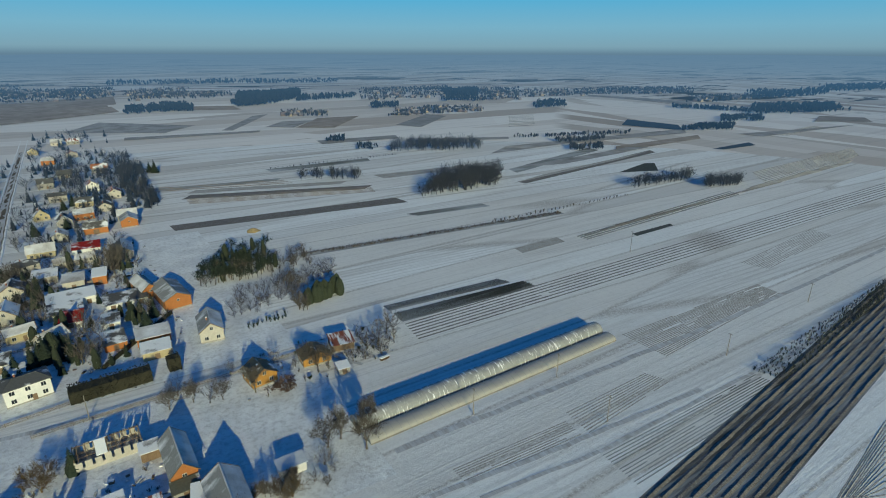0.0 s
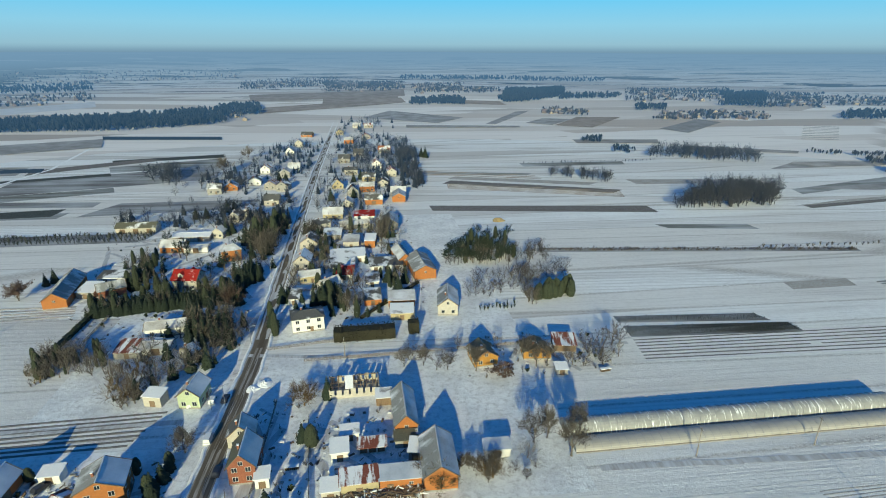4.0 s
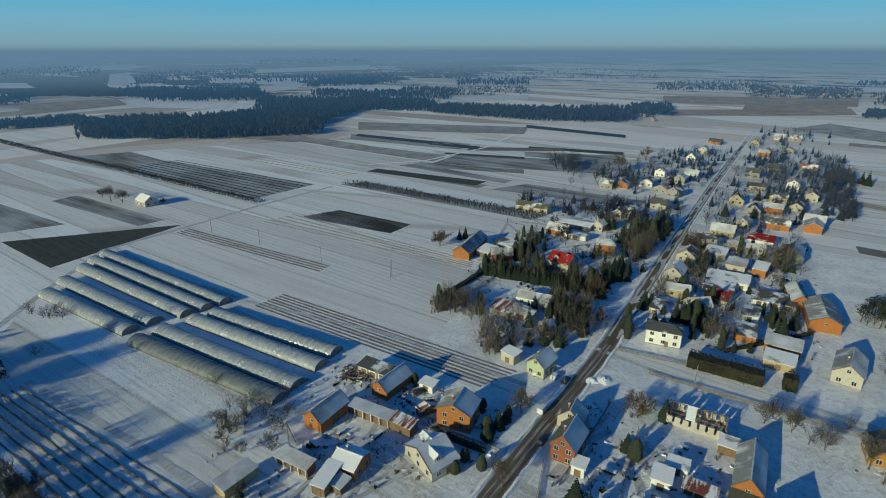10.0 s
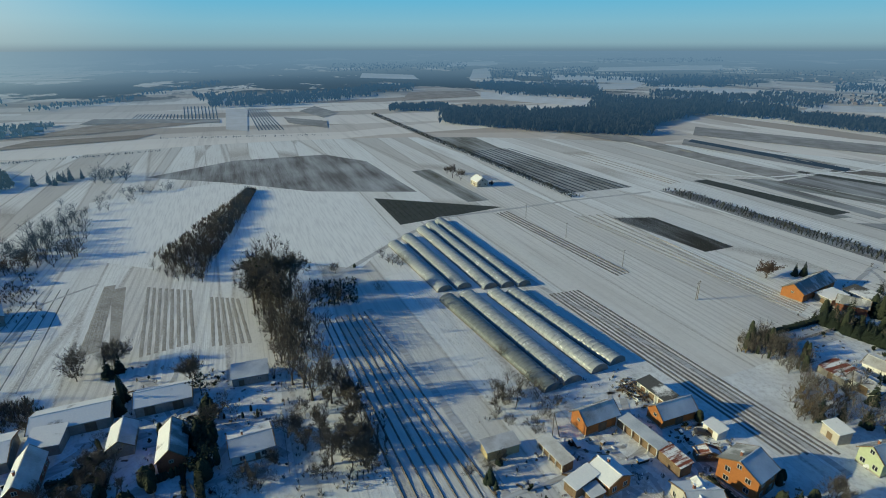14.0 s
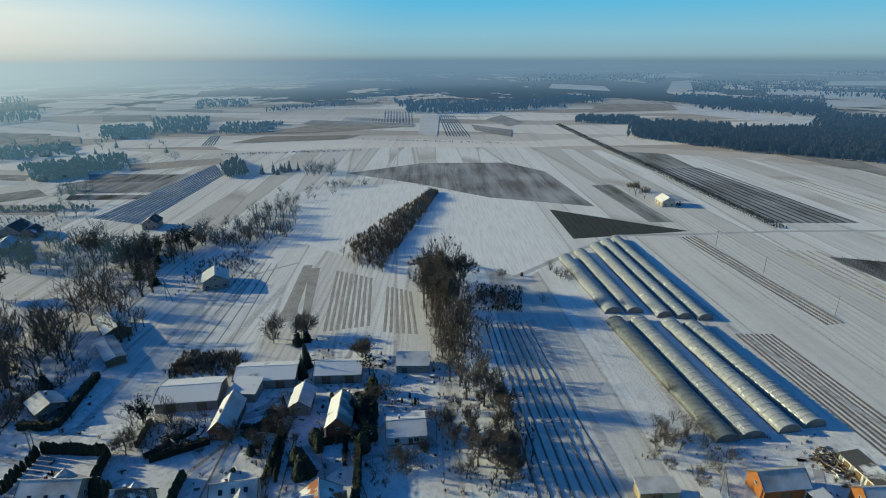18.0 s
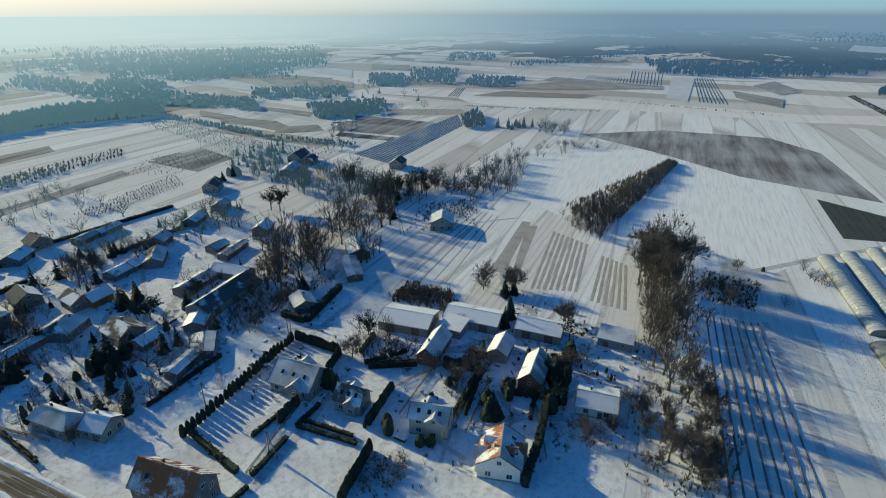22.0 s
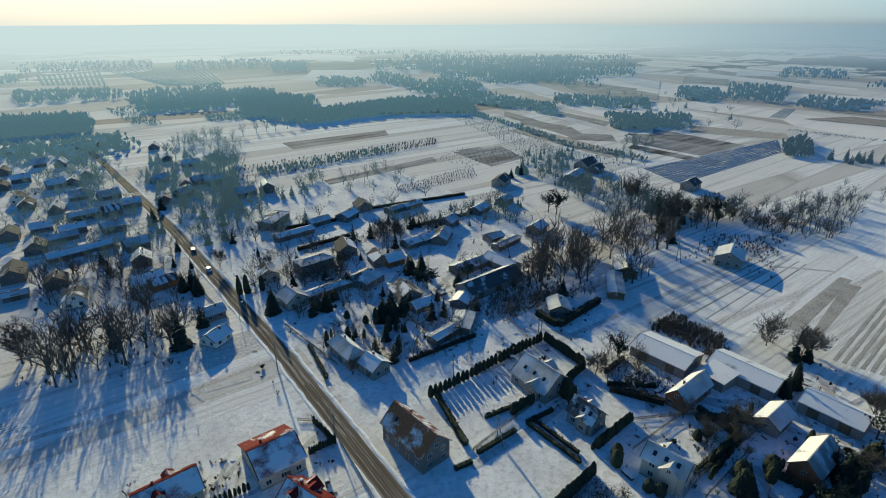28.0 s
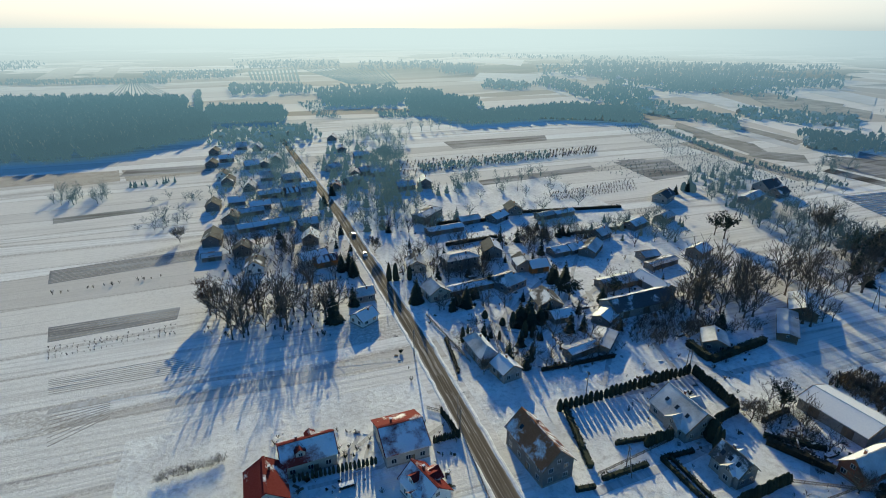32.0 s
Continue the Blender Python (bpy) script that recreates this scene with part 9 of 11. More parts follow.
crop_rows('furrows', [(-918.6, -137.1), (-973.7, -135.3), (-948.4, -68.4), (-886.1, -64.5)], 14, 1.6, 0.4, 'dark_crop', 'dark vine rows on a snowy hillside', 0.0, 682, 9.0)
crop_rows('furrows', [(-732.6, 30.6), (-1002.8, 27.3), (-997.5, 57.6), (-726.2, 65.1)], 8, 1.5, 0.4, 'dark_crop', 'dark vine rows on a snowy hillside', 0.0, 683, 9.0)
crop_rows('furrows', [(-658.3, -268.6), (-743.9, -288.3), (-746.7, -275.2), (-664.3, -253.5)], 5, 1.6, 0.4, 'dark_crop', 'short dark rows in a valley', 0.0, 684, 9.0)
shrub_rows('orchard_rows', [(-373, -487.6), (-323.5, -325.8), (-352.4, -300.8), (-403.9, -470.4)], 12, 4.0, 1.6, 'twig', 'thin scattered bushes over a snowy meadow', 0.25, 685)
shrub_rows('orchard_rows', [(-235.4, -325.4), (-257.3, -294.9), (-324.3, -307.5), (-281.1, -352.7)], 12, 4.0, 1.6, 'twig', 'thin scattered bushes over a snowy meadow', 0.25, 686)
shrub_rows('orchard_rows', [(-316.2, -318.7), (-316, -237.9), (-353, -231.6), (-352.4, -300.8)], 12, 4.0, 1.6, 'twig', 'thin scattered bushes over a snowy meadow', 0.25, 687)
flat_field('field', [(-348.6, -219.5), (-538.7, -207.7), (-487.8, -181.6), (-333.1, -180.7)], 'netting', 'dark netted fruit field in rows', 0.014)
crop_rows('net_rows', [(-348.6, -219.5), (-538.7, -207.7), (-487.8, -181.6), (-333.1, -180.7)], 11, 0.9, 0.3, 'clean_snow', 'pale snowy ridges between rows of grey netting', 0.0, 99)
crop_rows('furrows', [(191.5, -941.5), (199.4, -1132.2), (158.2, -1128.6), (99.8, -939.4)], 14, 1.6, 0.4, 'dark_crop', 'far dark orchard rows on snow', 0.0, 690, 9.0)
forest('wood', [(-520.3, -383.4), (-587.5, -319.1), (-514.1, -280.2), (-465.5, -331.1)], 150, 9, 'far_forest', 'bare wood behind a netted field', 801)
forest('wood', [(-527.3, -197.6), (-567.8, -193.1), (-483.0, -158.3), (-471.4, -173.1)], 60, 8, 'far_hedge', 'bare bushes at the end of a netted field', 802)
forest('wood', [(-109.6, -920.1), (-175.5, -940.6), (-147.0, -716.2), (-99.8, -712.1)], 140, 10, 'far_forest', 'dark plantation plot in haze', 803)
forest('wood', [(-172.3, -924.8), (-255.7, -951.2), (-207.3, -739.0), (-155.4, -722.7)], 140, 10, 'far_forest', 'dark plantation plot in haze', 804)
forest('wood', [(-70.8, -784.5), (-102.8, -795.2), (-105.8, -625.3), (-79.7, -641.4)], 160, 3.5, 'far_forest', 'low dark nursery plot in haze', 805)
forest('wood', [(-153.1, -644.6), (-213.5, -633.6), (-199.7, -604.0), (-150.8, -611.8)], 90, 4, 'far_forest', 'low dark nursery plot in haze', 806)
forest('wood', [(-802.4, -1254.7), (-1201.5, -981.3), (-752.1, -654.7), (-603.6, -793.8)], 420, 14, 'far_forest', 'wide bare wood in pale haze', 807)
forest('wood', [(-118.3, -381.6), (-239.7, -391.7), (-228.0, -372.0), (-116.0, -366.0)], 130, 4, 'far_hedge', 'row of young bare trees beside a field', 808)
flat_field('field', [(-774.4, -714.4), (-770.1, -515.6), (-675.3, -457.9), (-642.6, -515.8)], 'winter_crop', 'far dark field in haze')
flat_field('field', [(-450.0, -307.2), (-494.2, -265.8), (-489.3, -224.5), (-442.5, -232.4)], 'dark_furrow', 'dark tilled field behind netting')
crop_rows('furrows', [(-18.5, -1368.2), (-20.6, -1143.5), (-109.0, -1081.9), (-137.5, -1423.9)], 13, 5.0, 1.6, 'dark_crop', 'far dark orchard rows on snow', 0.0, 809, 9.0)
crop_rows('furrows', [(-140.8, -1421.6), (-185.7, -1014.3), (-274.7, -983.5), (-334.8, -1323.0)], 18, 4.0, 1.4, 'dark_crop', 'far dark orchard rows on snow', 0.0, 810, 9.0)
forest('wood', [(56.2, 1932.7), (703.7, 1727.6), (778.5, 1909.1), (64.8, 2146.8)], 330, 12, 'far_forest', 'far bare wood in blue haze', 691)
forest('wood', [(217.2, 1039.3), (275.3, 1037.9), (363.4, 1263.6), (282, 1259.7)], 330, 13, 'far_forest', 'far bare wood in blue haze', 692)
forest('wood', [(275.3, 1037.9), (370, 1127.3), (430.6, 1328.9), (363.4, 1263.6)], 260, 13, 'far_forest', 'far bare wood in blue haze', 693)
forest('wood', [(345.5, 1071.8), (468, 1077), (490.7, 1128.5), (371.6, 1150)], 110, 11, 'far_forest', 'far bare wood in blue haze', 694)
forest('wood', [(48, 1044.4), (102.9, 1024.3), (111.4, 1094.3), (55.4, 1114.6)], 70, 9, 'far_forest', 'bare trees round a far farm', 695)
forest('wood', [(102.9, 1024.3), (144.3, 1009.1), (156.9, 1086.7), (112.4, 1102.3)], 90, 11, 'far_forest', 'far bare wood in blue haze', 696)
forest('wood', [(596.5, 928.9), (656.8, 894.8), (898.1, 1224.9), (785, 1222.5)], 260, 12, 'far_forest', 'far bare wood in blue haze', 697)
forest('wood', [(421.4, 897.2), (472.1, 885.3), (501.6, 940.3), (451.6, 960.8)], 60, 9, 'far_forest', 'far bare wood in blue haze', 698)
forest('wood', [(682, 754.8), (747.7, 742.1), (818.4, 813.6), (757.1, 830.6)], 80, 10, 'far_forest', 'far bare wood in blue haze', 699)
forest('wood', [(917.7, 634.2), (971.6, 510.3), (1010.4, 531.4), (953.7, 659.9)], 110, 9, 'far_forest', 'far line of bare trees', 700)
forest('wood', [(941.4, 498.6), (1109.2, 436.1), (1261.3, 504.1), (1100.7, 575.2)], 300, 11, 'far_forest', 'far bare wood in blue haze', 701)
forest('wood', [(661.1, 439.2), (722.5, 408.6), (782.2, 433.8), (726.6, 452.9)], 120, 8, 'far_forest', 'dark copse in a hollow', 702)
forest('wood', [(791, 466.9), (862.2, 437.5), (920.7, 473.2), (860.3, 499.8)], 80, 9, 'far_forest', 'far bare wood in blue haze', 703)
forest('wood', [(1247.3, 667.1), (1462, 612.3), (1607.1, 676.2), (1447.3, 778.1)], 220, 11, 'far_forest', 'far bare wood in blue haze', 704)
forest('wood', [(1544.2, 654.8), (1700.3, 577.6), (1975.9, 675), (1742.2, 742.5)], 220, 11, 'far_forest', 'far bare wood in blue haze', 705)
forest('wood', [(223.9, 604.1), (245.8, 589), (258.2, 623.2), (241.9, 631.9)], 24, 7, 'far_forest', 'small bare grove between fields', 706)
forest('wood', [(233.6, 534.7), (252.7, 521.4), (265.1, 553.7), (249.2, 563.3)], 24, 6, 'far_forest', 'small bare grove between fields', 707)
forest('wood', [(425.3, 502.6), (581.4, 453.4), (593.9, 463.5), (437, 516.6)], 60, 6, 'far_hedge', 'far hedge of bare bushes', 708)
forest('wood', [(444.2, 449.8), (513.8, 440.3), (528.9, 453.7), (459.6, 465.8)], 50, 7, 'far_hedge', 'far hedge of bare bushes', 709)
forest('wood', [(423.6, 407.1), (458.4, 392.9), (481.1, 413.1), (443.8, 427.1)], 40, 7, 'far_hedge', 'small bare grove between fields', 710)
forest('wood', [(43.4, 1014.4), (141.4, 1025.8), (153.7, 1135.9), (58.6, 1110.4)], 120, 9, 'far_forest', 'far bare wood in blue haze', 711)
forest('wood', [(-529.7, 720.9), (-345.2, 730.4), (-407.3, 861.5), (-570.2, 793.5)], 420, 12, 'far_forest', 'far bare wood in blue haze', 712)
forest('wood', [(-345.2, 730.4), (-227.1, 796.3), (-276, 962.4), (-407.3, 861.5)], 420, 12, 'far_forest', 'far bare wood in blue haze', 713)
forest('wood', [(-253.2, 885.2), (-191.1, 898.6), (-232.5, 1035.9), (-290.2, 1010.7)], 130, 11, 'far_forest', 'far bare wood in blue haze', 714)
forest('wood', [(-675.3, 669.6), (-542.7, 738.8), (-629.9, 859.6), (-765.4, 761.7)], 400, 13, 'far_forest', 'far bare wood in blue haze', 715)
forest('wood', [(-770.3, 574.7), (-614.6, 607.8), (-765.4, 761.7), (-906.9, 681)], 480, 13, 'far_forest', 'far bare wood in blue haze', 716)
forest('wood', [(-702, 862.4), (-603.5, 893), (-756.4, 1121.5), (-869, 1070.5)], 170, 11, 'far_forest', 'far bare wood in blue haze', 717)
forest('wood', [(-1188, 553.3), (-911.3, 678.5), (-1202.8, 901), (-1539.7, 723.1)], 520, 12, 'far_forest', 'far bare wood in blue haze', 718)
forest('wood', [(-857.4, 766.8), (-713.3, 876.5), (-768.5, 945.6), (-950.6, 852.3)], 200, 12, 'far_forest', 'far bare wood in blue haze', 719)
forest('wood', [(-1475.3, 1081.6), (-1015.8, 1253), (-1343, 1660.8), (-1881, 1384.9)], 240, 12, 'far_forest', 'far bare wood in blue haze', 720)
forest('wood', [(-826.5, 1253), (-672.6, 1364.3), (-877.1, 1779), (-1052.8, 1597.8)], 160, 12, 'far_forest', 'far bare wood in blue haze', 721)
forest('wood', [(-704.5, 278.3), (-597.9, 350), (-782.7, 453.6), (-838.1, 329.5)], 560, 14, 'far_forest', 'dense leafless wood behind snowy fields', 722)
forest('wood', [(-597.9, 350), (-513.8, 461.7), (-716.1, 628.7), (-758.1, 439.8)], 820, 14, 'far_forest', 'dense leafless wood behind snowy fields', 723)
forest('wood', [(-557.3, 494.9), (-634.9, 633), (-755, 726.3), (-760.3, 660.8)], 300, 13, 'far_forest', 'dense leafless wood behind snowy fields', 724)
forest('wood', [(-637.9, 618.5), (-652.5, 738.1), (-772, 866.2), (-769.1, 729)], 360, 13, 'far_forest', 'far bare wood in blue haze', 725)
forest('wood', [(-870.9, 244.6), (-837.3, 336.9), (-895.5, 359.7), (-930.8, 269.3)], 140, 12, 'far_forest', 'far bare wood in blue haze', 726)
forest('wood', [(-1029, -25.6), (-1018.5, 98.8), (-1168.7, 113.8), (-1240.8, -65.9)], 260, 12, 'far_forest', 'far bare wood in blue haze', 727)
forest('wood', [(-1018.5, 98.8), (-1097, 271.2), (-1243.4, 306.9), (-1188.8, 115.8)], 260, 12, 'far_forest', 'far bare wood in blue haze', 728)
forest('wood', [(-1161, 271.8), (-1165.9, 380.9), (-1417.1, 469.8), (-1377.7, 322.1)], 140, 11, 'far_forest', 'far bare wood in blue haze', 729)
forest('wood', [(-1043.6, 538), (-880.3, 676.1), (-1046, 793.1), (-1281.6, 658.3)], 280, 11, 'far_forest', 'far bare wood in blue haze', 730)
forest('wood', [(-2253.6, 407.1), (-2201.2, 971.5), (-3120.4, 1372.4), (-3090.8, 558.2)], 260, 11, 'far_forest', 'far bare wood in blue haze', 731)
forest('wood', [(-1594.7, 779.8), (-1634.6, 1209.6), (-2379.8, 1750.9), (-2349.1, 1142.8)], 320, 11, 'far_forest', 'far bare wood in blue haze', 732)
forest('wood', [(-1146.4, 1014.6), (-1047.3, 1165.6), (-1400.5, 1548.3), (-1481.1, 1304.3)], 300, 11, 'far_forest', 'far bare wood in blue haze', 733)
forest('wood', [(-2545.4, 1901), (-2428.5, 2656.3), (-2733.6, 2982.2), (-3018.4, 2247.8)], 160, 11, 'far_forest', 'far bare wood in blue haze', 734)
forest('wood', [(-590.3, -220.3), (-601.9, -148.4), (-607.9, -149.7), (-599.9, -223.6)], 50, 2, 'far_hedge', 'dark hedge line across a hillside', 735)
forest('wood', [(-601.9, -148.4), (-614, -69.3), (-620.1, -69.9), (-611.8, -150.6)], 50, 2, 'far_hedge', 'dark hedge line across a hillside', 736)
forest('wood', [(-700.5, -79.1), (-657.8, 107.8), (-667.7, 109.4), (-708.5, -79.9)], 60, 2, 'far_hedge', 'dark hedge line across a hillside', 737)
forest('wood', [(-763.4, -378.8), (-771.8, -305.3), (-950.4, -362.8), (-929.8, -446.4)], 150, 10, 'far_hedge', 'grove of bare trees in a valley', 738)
forest('wood', [(-1046.7, -295.7), (-1165.4, -158.5), (-1248.7, -172.5), (-1122.7, -307.6)], 80, 9, 'far_forest', 'far line of bare trees', 739)
forest('wood', [(-1220.5, -171.2), (-1607.3, -4.3), (-1801.6, -4.2), (-1353.4, -175.9)], 90, 9, 'far_forest', 'far bare wood in blue haze', 740)
forest('wood', [(-194.3, -652.3), (-225.1, -536.1), (-296.8, -681.4), (-257.9, -837.5)], 420, 13, 'far_forest', 'bare wood in hazy light', 741)
forest('wood', [(-226.9, -539.8), (-328.1, -537.9), (-373.5, -607.4), (-259.5, -589.7)], 300, 12, 'far_forest', 'bare wood in hazy light', 742)
forest('wood', [(-328.1, -537.9), (-405.1, -485.2), (-457, -565.5), (-381.2, -619.2)], 360, 12, 'far_forest', 'bare wood in hazy light', 743)
forest('wood', [(-484.2, -864.8), (-477.9, -727.4), (-547.4, -784.9), (-569.4, -973.6)], 120, 10, 'far_forest', 'bare wood in hazy light', 744)
forest('wood', [(-464.2, -707.5), (-463.3, -589), (-595, -684), (-612.9, -814.5)], 220, 10, 'far_forest', 'bare wood in hazy light', 745)
forest('wood', [(-580.4, -1009.1), (-721.5, -824.8), (-826.5, -941.4), (-677.2, -1169.1)], 220, 11, 'far_forest', 'bare wood in hazy light', 746)
forest('wood', [(-595, -684), (-756.7, -689), (-896.2, -813.7), (-810.4, -923.5)], 200, 11, 'far_forest', 'bare wood in hazy light', 747)
forest('wood', [(-782.2, -711.8), (-891.6, -608.9), (-1041.3, -710.7), (-951.6, -863.3)], 180, 11, 'far_forest', 'bare wood in hazy light', 748)
forest('wood', [(-404.1, -1125.7), (-467, -1092.4), (-538.2, -1247.7), (-475.7, -1309.1)], 120, 11, 'far_forest', 'bare wood in hazy light', 749)
forest('wood', [(-407.4, -501.7), (-387.5, -403.1), (-398.1, -409.8), (-416.3, -507.5)], 60, 5, 'far_hedge', 'line of bushes by a stream', 750)
forest('wood', [(-387.5, -403.1), (-363.4, -310), (-372.8, -314.6), (-398.1, -409.8)], 60, 5, 'far_hedge', 'line of bushes by a stream', 751)
forest('wood', [(-363.4, -310), (-370.1, -231.7), (-377.1, -236), (-372.8, -314.6)], 60, 4, 'far_hedge', 'line of bushes by a stream', 752)
forest('wood', [(223.8, -496.8), (123, -486.8), (187.3, -862.2), (383.3, -905.1)], 1000, 17, 'far_forest', 'dense dark wood south of the village', 753)
forest('wood', [(123, -486.8), (66.2, -528.5), (71.3, -810.7), (187.3, -862.2)], 860, 17, 'far_forest', 'dense dark wood south of the village', 754)
forest('wood', [(66.2, -528.5), (33.3, -552), (39.3, -632.9), (70.2, -746)], 200, 16, 'far_forest', 'dense dark wood south of the village', 755)
forest('wood', [(43.9, -634.6), (-38.4, -620.8), (-45.9, -715.6), (42, -740.1)], 360, 12, 'far_forest', 'block of leafless wood beyond the village', 756)
forest('wood', [(-109.6, -714.7), (-189.1, -687.5), (-224.4, -813.7), (-128.8, -832.2)], 200, 10, 'far_forest', 'bare wood in hazy light', 757)
forest('wood', [(-195.5, -754.7), (-251.3, -688.8), (-303.7, -832.7), (-232, -857.6)], 200, 10, 'far_forest', 'bare wood in hazy light', 758)
forest('wood', [(-149.5, -632.9), (-201.2, -614.2), (-209.5, -639.1), (-155.8, -658.4)], 60, 5, 'far_forest', 'low bare thicket in hazy light', 759)
forest('wood', [(390.8, -1166.2), (118, -1095.1), (124, -1161.1), (416.6, -1248.5)], 160, 9, 'far_forest', 'far line of bare trees', 760)
forest('wood', [(22.3, -898.2), (-96.4, -873), (-110.4, -988.8), (14.2, -1029.1)], 160, 10, 'far_forest', 'bare wood in hazy light', 761)
forest('wood', [(55.1, -706.8), (44.9, -713.6), (59.4, -948.9), (68.1, -944.3)], 40, 9, 'far_forest', 'far line of bare trees', 762)
forest('wood', [(1.7, -1422.5), (-228.3, -1355.4), (-264.9, -1564.9), (-1, -1721.1)], 160, 10, 'far_forest', 'bare wood in hazy light', 763)
forest('wood', [(-266.5, -1276.8), (-440, -1206.8), (-503.3, -1380.2), (-311.1, -1484.8)], 140, 10, 'far_forest', 'bare wood in hazy light', 764)
forest('wood', [(-586.1, -1531.2), (-1066.9, -1199.6), (-1246.3, -1404.4), (-682.6, -1783.7)], 120, 10, 'far_forest', 'bare wood in hazy light', 765)
forest('wood', [(-655.5, -727.3), (-730.8, -563.3), (-900.8, -702.1), (-782.3, -843.1)], 260, 9, 'far_forest', 'bare wood in hazy light', 766)
forest('wood', [(-765.2, -869.5), (-1082.2, -753.9), (-1404.3, -985.2), (-949.2, -1084.4)], 220, 10, 'far_forest', 'bare wood in hazy light', 767)
forest('wood', [(500.3, -1516.5), (442.4, -1603.1), (518.2, -1893.8), (611.4, -1872.2)], 60, 10, 'far_forest', 'bare wood in hazy light', 768)
hamlet([(-147.5, 1403.2), (44, 1320.2), (61, 1710.2), (-182.2, 1778.1)], 46, 769, 6)
hamlet([(81.2, 1209.9), (243.8, 1192), (272.6, 1355.9), (97.1, 1405.8)], 24, 770, 5)
hamlet([(462.3, 1022.4), (643.8, 989.3), (910.3, 1399), (615.7, 1357.9)], 34, 771, 7)
hamlet([(656.8, 894.8), (752.7, 877.6), (1035, 1221.5), (898.1, 1224.9)], 26, 772, 7)
hamlet([(255.4, 870), (318, 831.8), (344.2, 903.8), (275.5, 935.4)], 16, 773, 2.5)
hamlet([(398.3, 776.2), (503.4, 773.3), (557.2, 856), (448.7, 852.1)], 24, 774, 3)
hamlet([(511.8, 777.5), (561, 755.4), (606.4, 816.9), (551.7, 838)], 16, 775, 1.5)
hamlet([(780.6, 901.2), (971, 894.9), (1170.2, 1080.9), (987, 1141.2)], 20, 776, 6)
hamlet([(1003.2, 925), (1255.4, 818.9), (1446.3, 955.3), (1186.3, 1095.9)], 34, 777, 9)
hamlet([(1053.5, 684), (1229.5, 645), (1363.5, 717.9), (1200.3, 782.1)], 18, 778, 5)
hamlet([(-338.3, 1369.7), (-111.6, 1470.8), (-160.9, 2059.5), (-450.1, 1814.4)], 30, 779, 9)
hamlet([(-128.2, 1264.2), (23.5, 1286.6), (27.5, 1753.1), (-161.1, 1562.9)], 26, 780, 5)
hamlet([(61.4, 1198.9), (175.6, 1250.6), (222.6, 1616), (72.1, 1487.5)], 20, 781, 5)
hamlet([(-358, 737.7), (-201.6, 830.1), (-223.3, 916), (-386.6, 817.8)], 14, 782, 2)
hamlet([(-1353.7, 1436.1), (-847, 1717.9), (-1206.5, 2447.3), (-1965.1, 2092.3)], 34, 783, 5)
hamlet([(-877.1, 1779), (-479.6, 1930.9), (-694.7, 2781), (-1206.5, 2447.3)], 24, 784, 6)
hamlet([(-660, 956.6), (-532.6, 1080.2), (-627.5, 1272.7), (-794.7, 1153.6)], 18, 785, 4)
hamlet([(-1276.1, 762.9), (-1227.8, 859.5), (-1472.8, 1026.5), (-1555.9, 935)], 24, 786, 3)
hamlet([(-1159.4, 734.7), (-1221.8, 908.9), (-1477.6, 1095.3), (-1458.8, 920.9)], 22, 787, 3)
hamlet([(-763.2, -282.9), (-781.2, -228.5), (-874, -217.2), (-870.4, -312.2)], 22, 788, 4)
hamlet([(-1091.4, -444), (-1135.9, -355.4), (-1342.4, -420.7), (-1307.6, -519.1)], 16, 789, 5)
hamlet([(-715.6, -416.5), (-724.8, -365.8), (-841.5, -420.8), (-827.1, -477.2)], 30, 790, 4)
hamlet([(-381, -855.7), (-443.1, -809.3), (-496.5, -901.6), (-441.7, -965.1)], 18, 791, 5)
hamlet([(-456.9, -581.2), (-475.3, -419.8), (-528.9, -466), (-538, -655.7)], 40, 792, 4)
hamlet([(-528.9, -466), (-602.2, -385.5), (-666.9, -426.8), (-612.9, -538.6)], 26, 793, 4)
hamlet([(-462.7, -331.5), (-473.5, -293.5), (-552.7, -342.7), (-522.3, -373.8)], 18, 794, 6)
hamlet([(162.3, -1162.5), (3.5, -1205.9), (2, -1386.4), (189.6, -1383.5)], 26, 795, 6)
hamlet([(31.9, -509.2), (-58.6, -498.6), (-61.2, -582.3), (27.7, -593)], 26, 796, 5)
mixed([(192.2, 328.9), (261.3, 326.8), (295.7, 362.6), (238.0, 365.1)], ['bare','tall','bare'], 192, 11.049999999999999, 209)
mixed([(259.8, 508.8), (345.3, 463.2), (369.7, 496.3), (283.6, 541.0)], ['bare','tall','bare'], 168, 9.35, 210)
mixed([(338.3, 262.8), (409.0, 257.1), (419.5, 263.1), (352.7, 269.1)], ['bare','tall','bare'], 72, 7.6499999999999995, 211)
mixed([(391.8, 233.3), (425.3, 223.2), (440.9, 232.1), (407.8, 241.1)], ['bare','tall','bare'], 72, 7.6499999999999995, 212)
mixed([(131.1, 432.6), (178.6, 402.6), (181.7, 421.0), (140.7, 446.9)], ['bare','tall','bare'], 48, 7.6499999999999995, 213)
mixed([(-139.0, 396.2), (-106.2, 399.2), (-111.6, 461.7), (-151.6, 458.0)], ['bare','tall','spruce'], 30, 8, 51)
mixed([(-44.3, -169.4), (-90.7, -158.6), (-159.3, -206.5), (-74.4, -261.2)], ['bare','bare','fruit','bare','spruce'], 36, 8.0, 171)
mixed([(14.9, -225.8), (-13.3, -213.6), (-18.0, -305.6), (17.1, -310.4)], ['bare','bare'], 30, 8.0, 172)
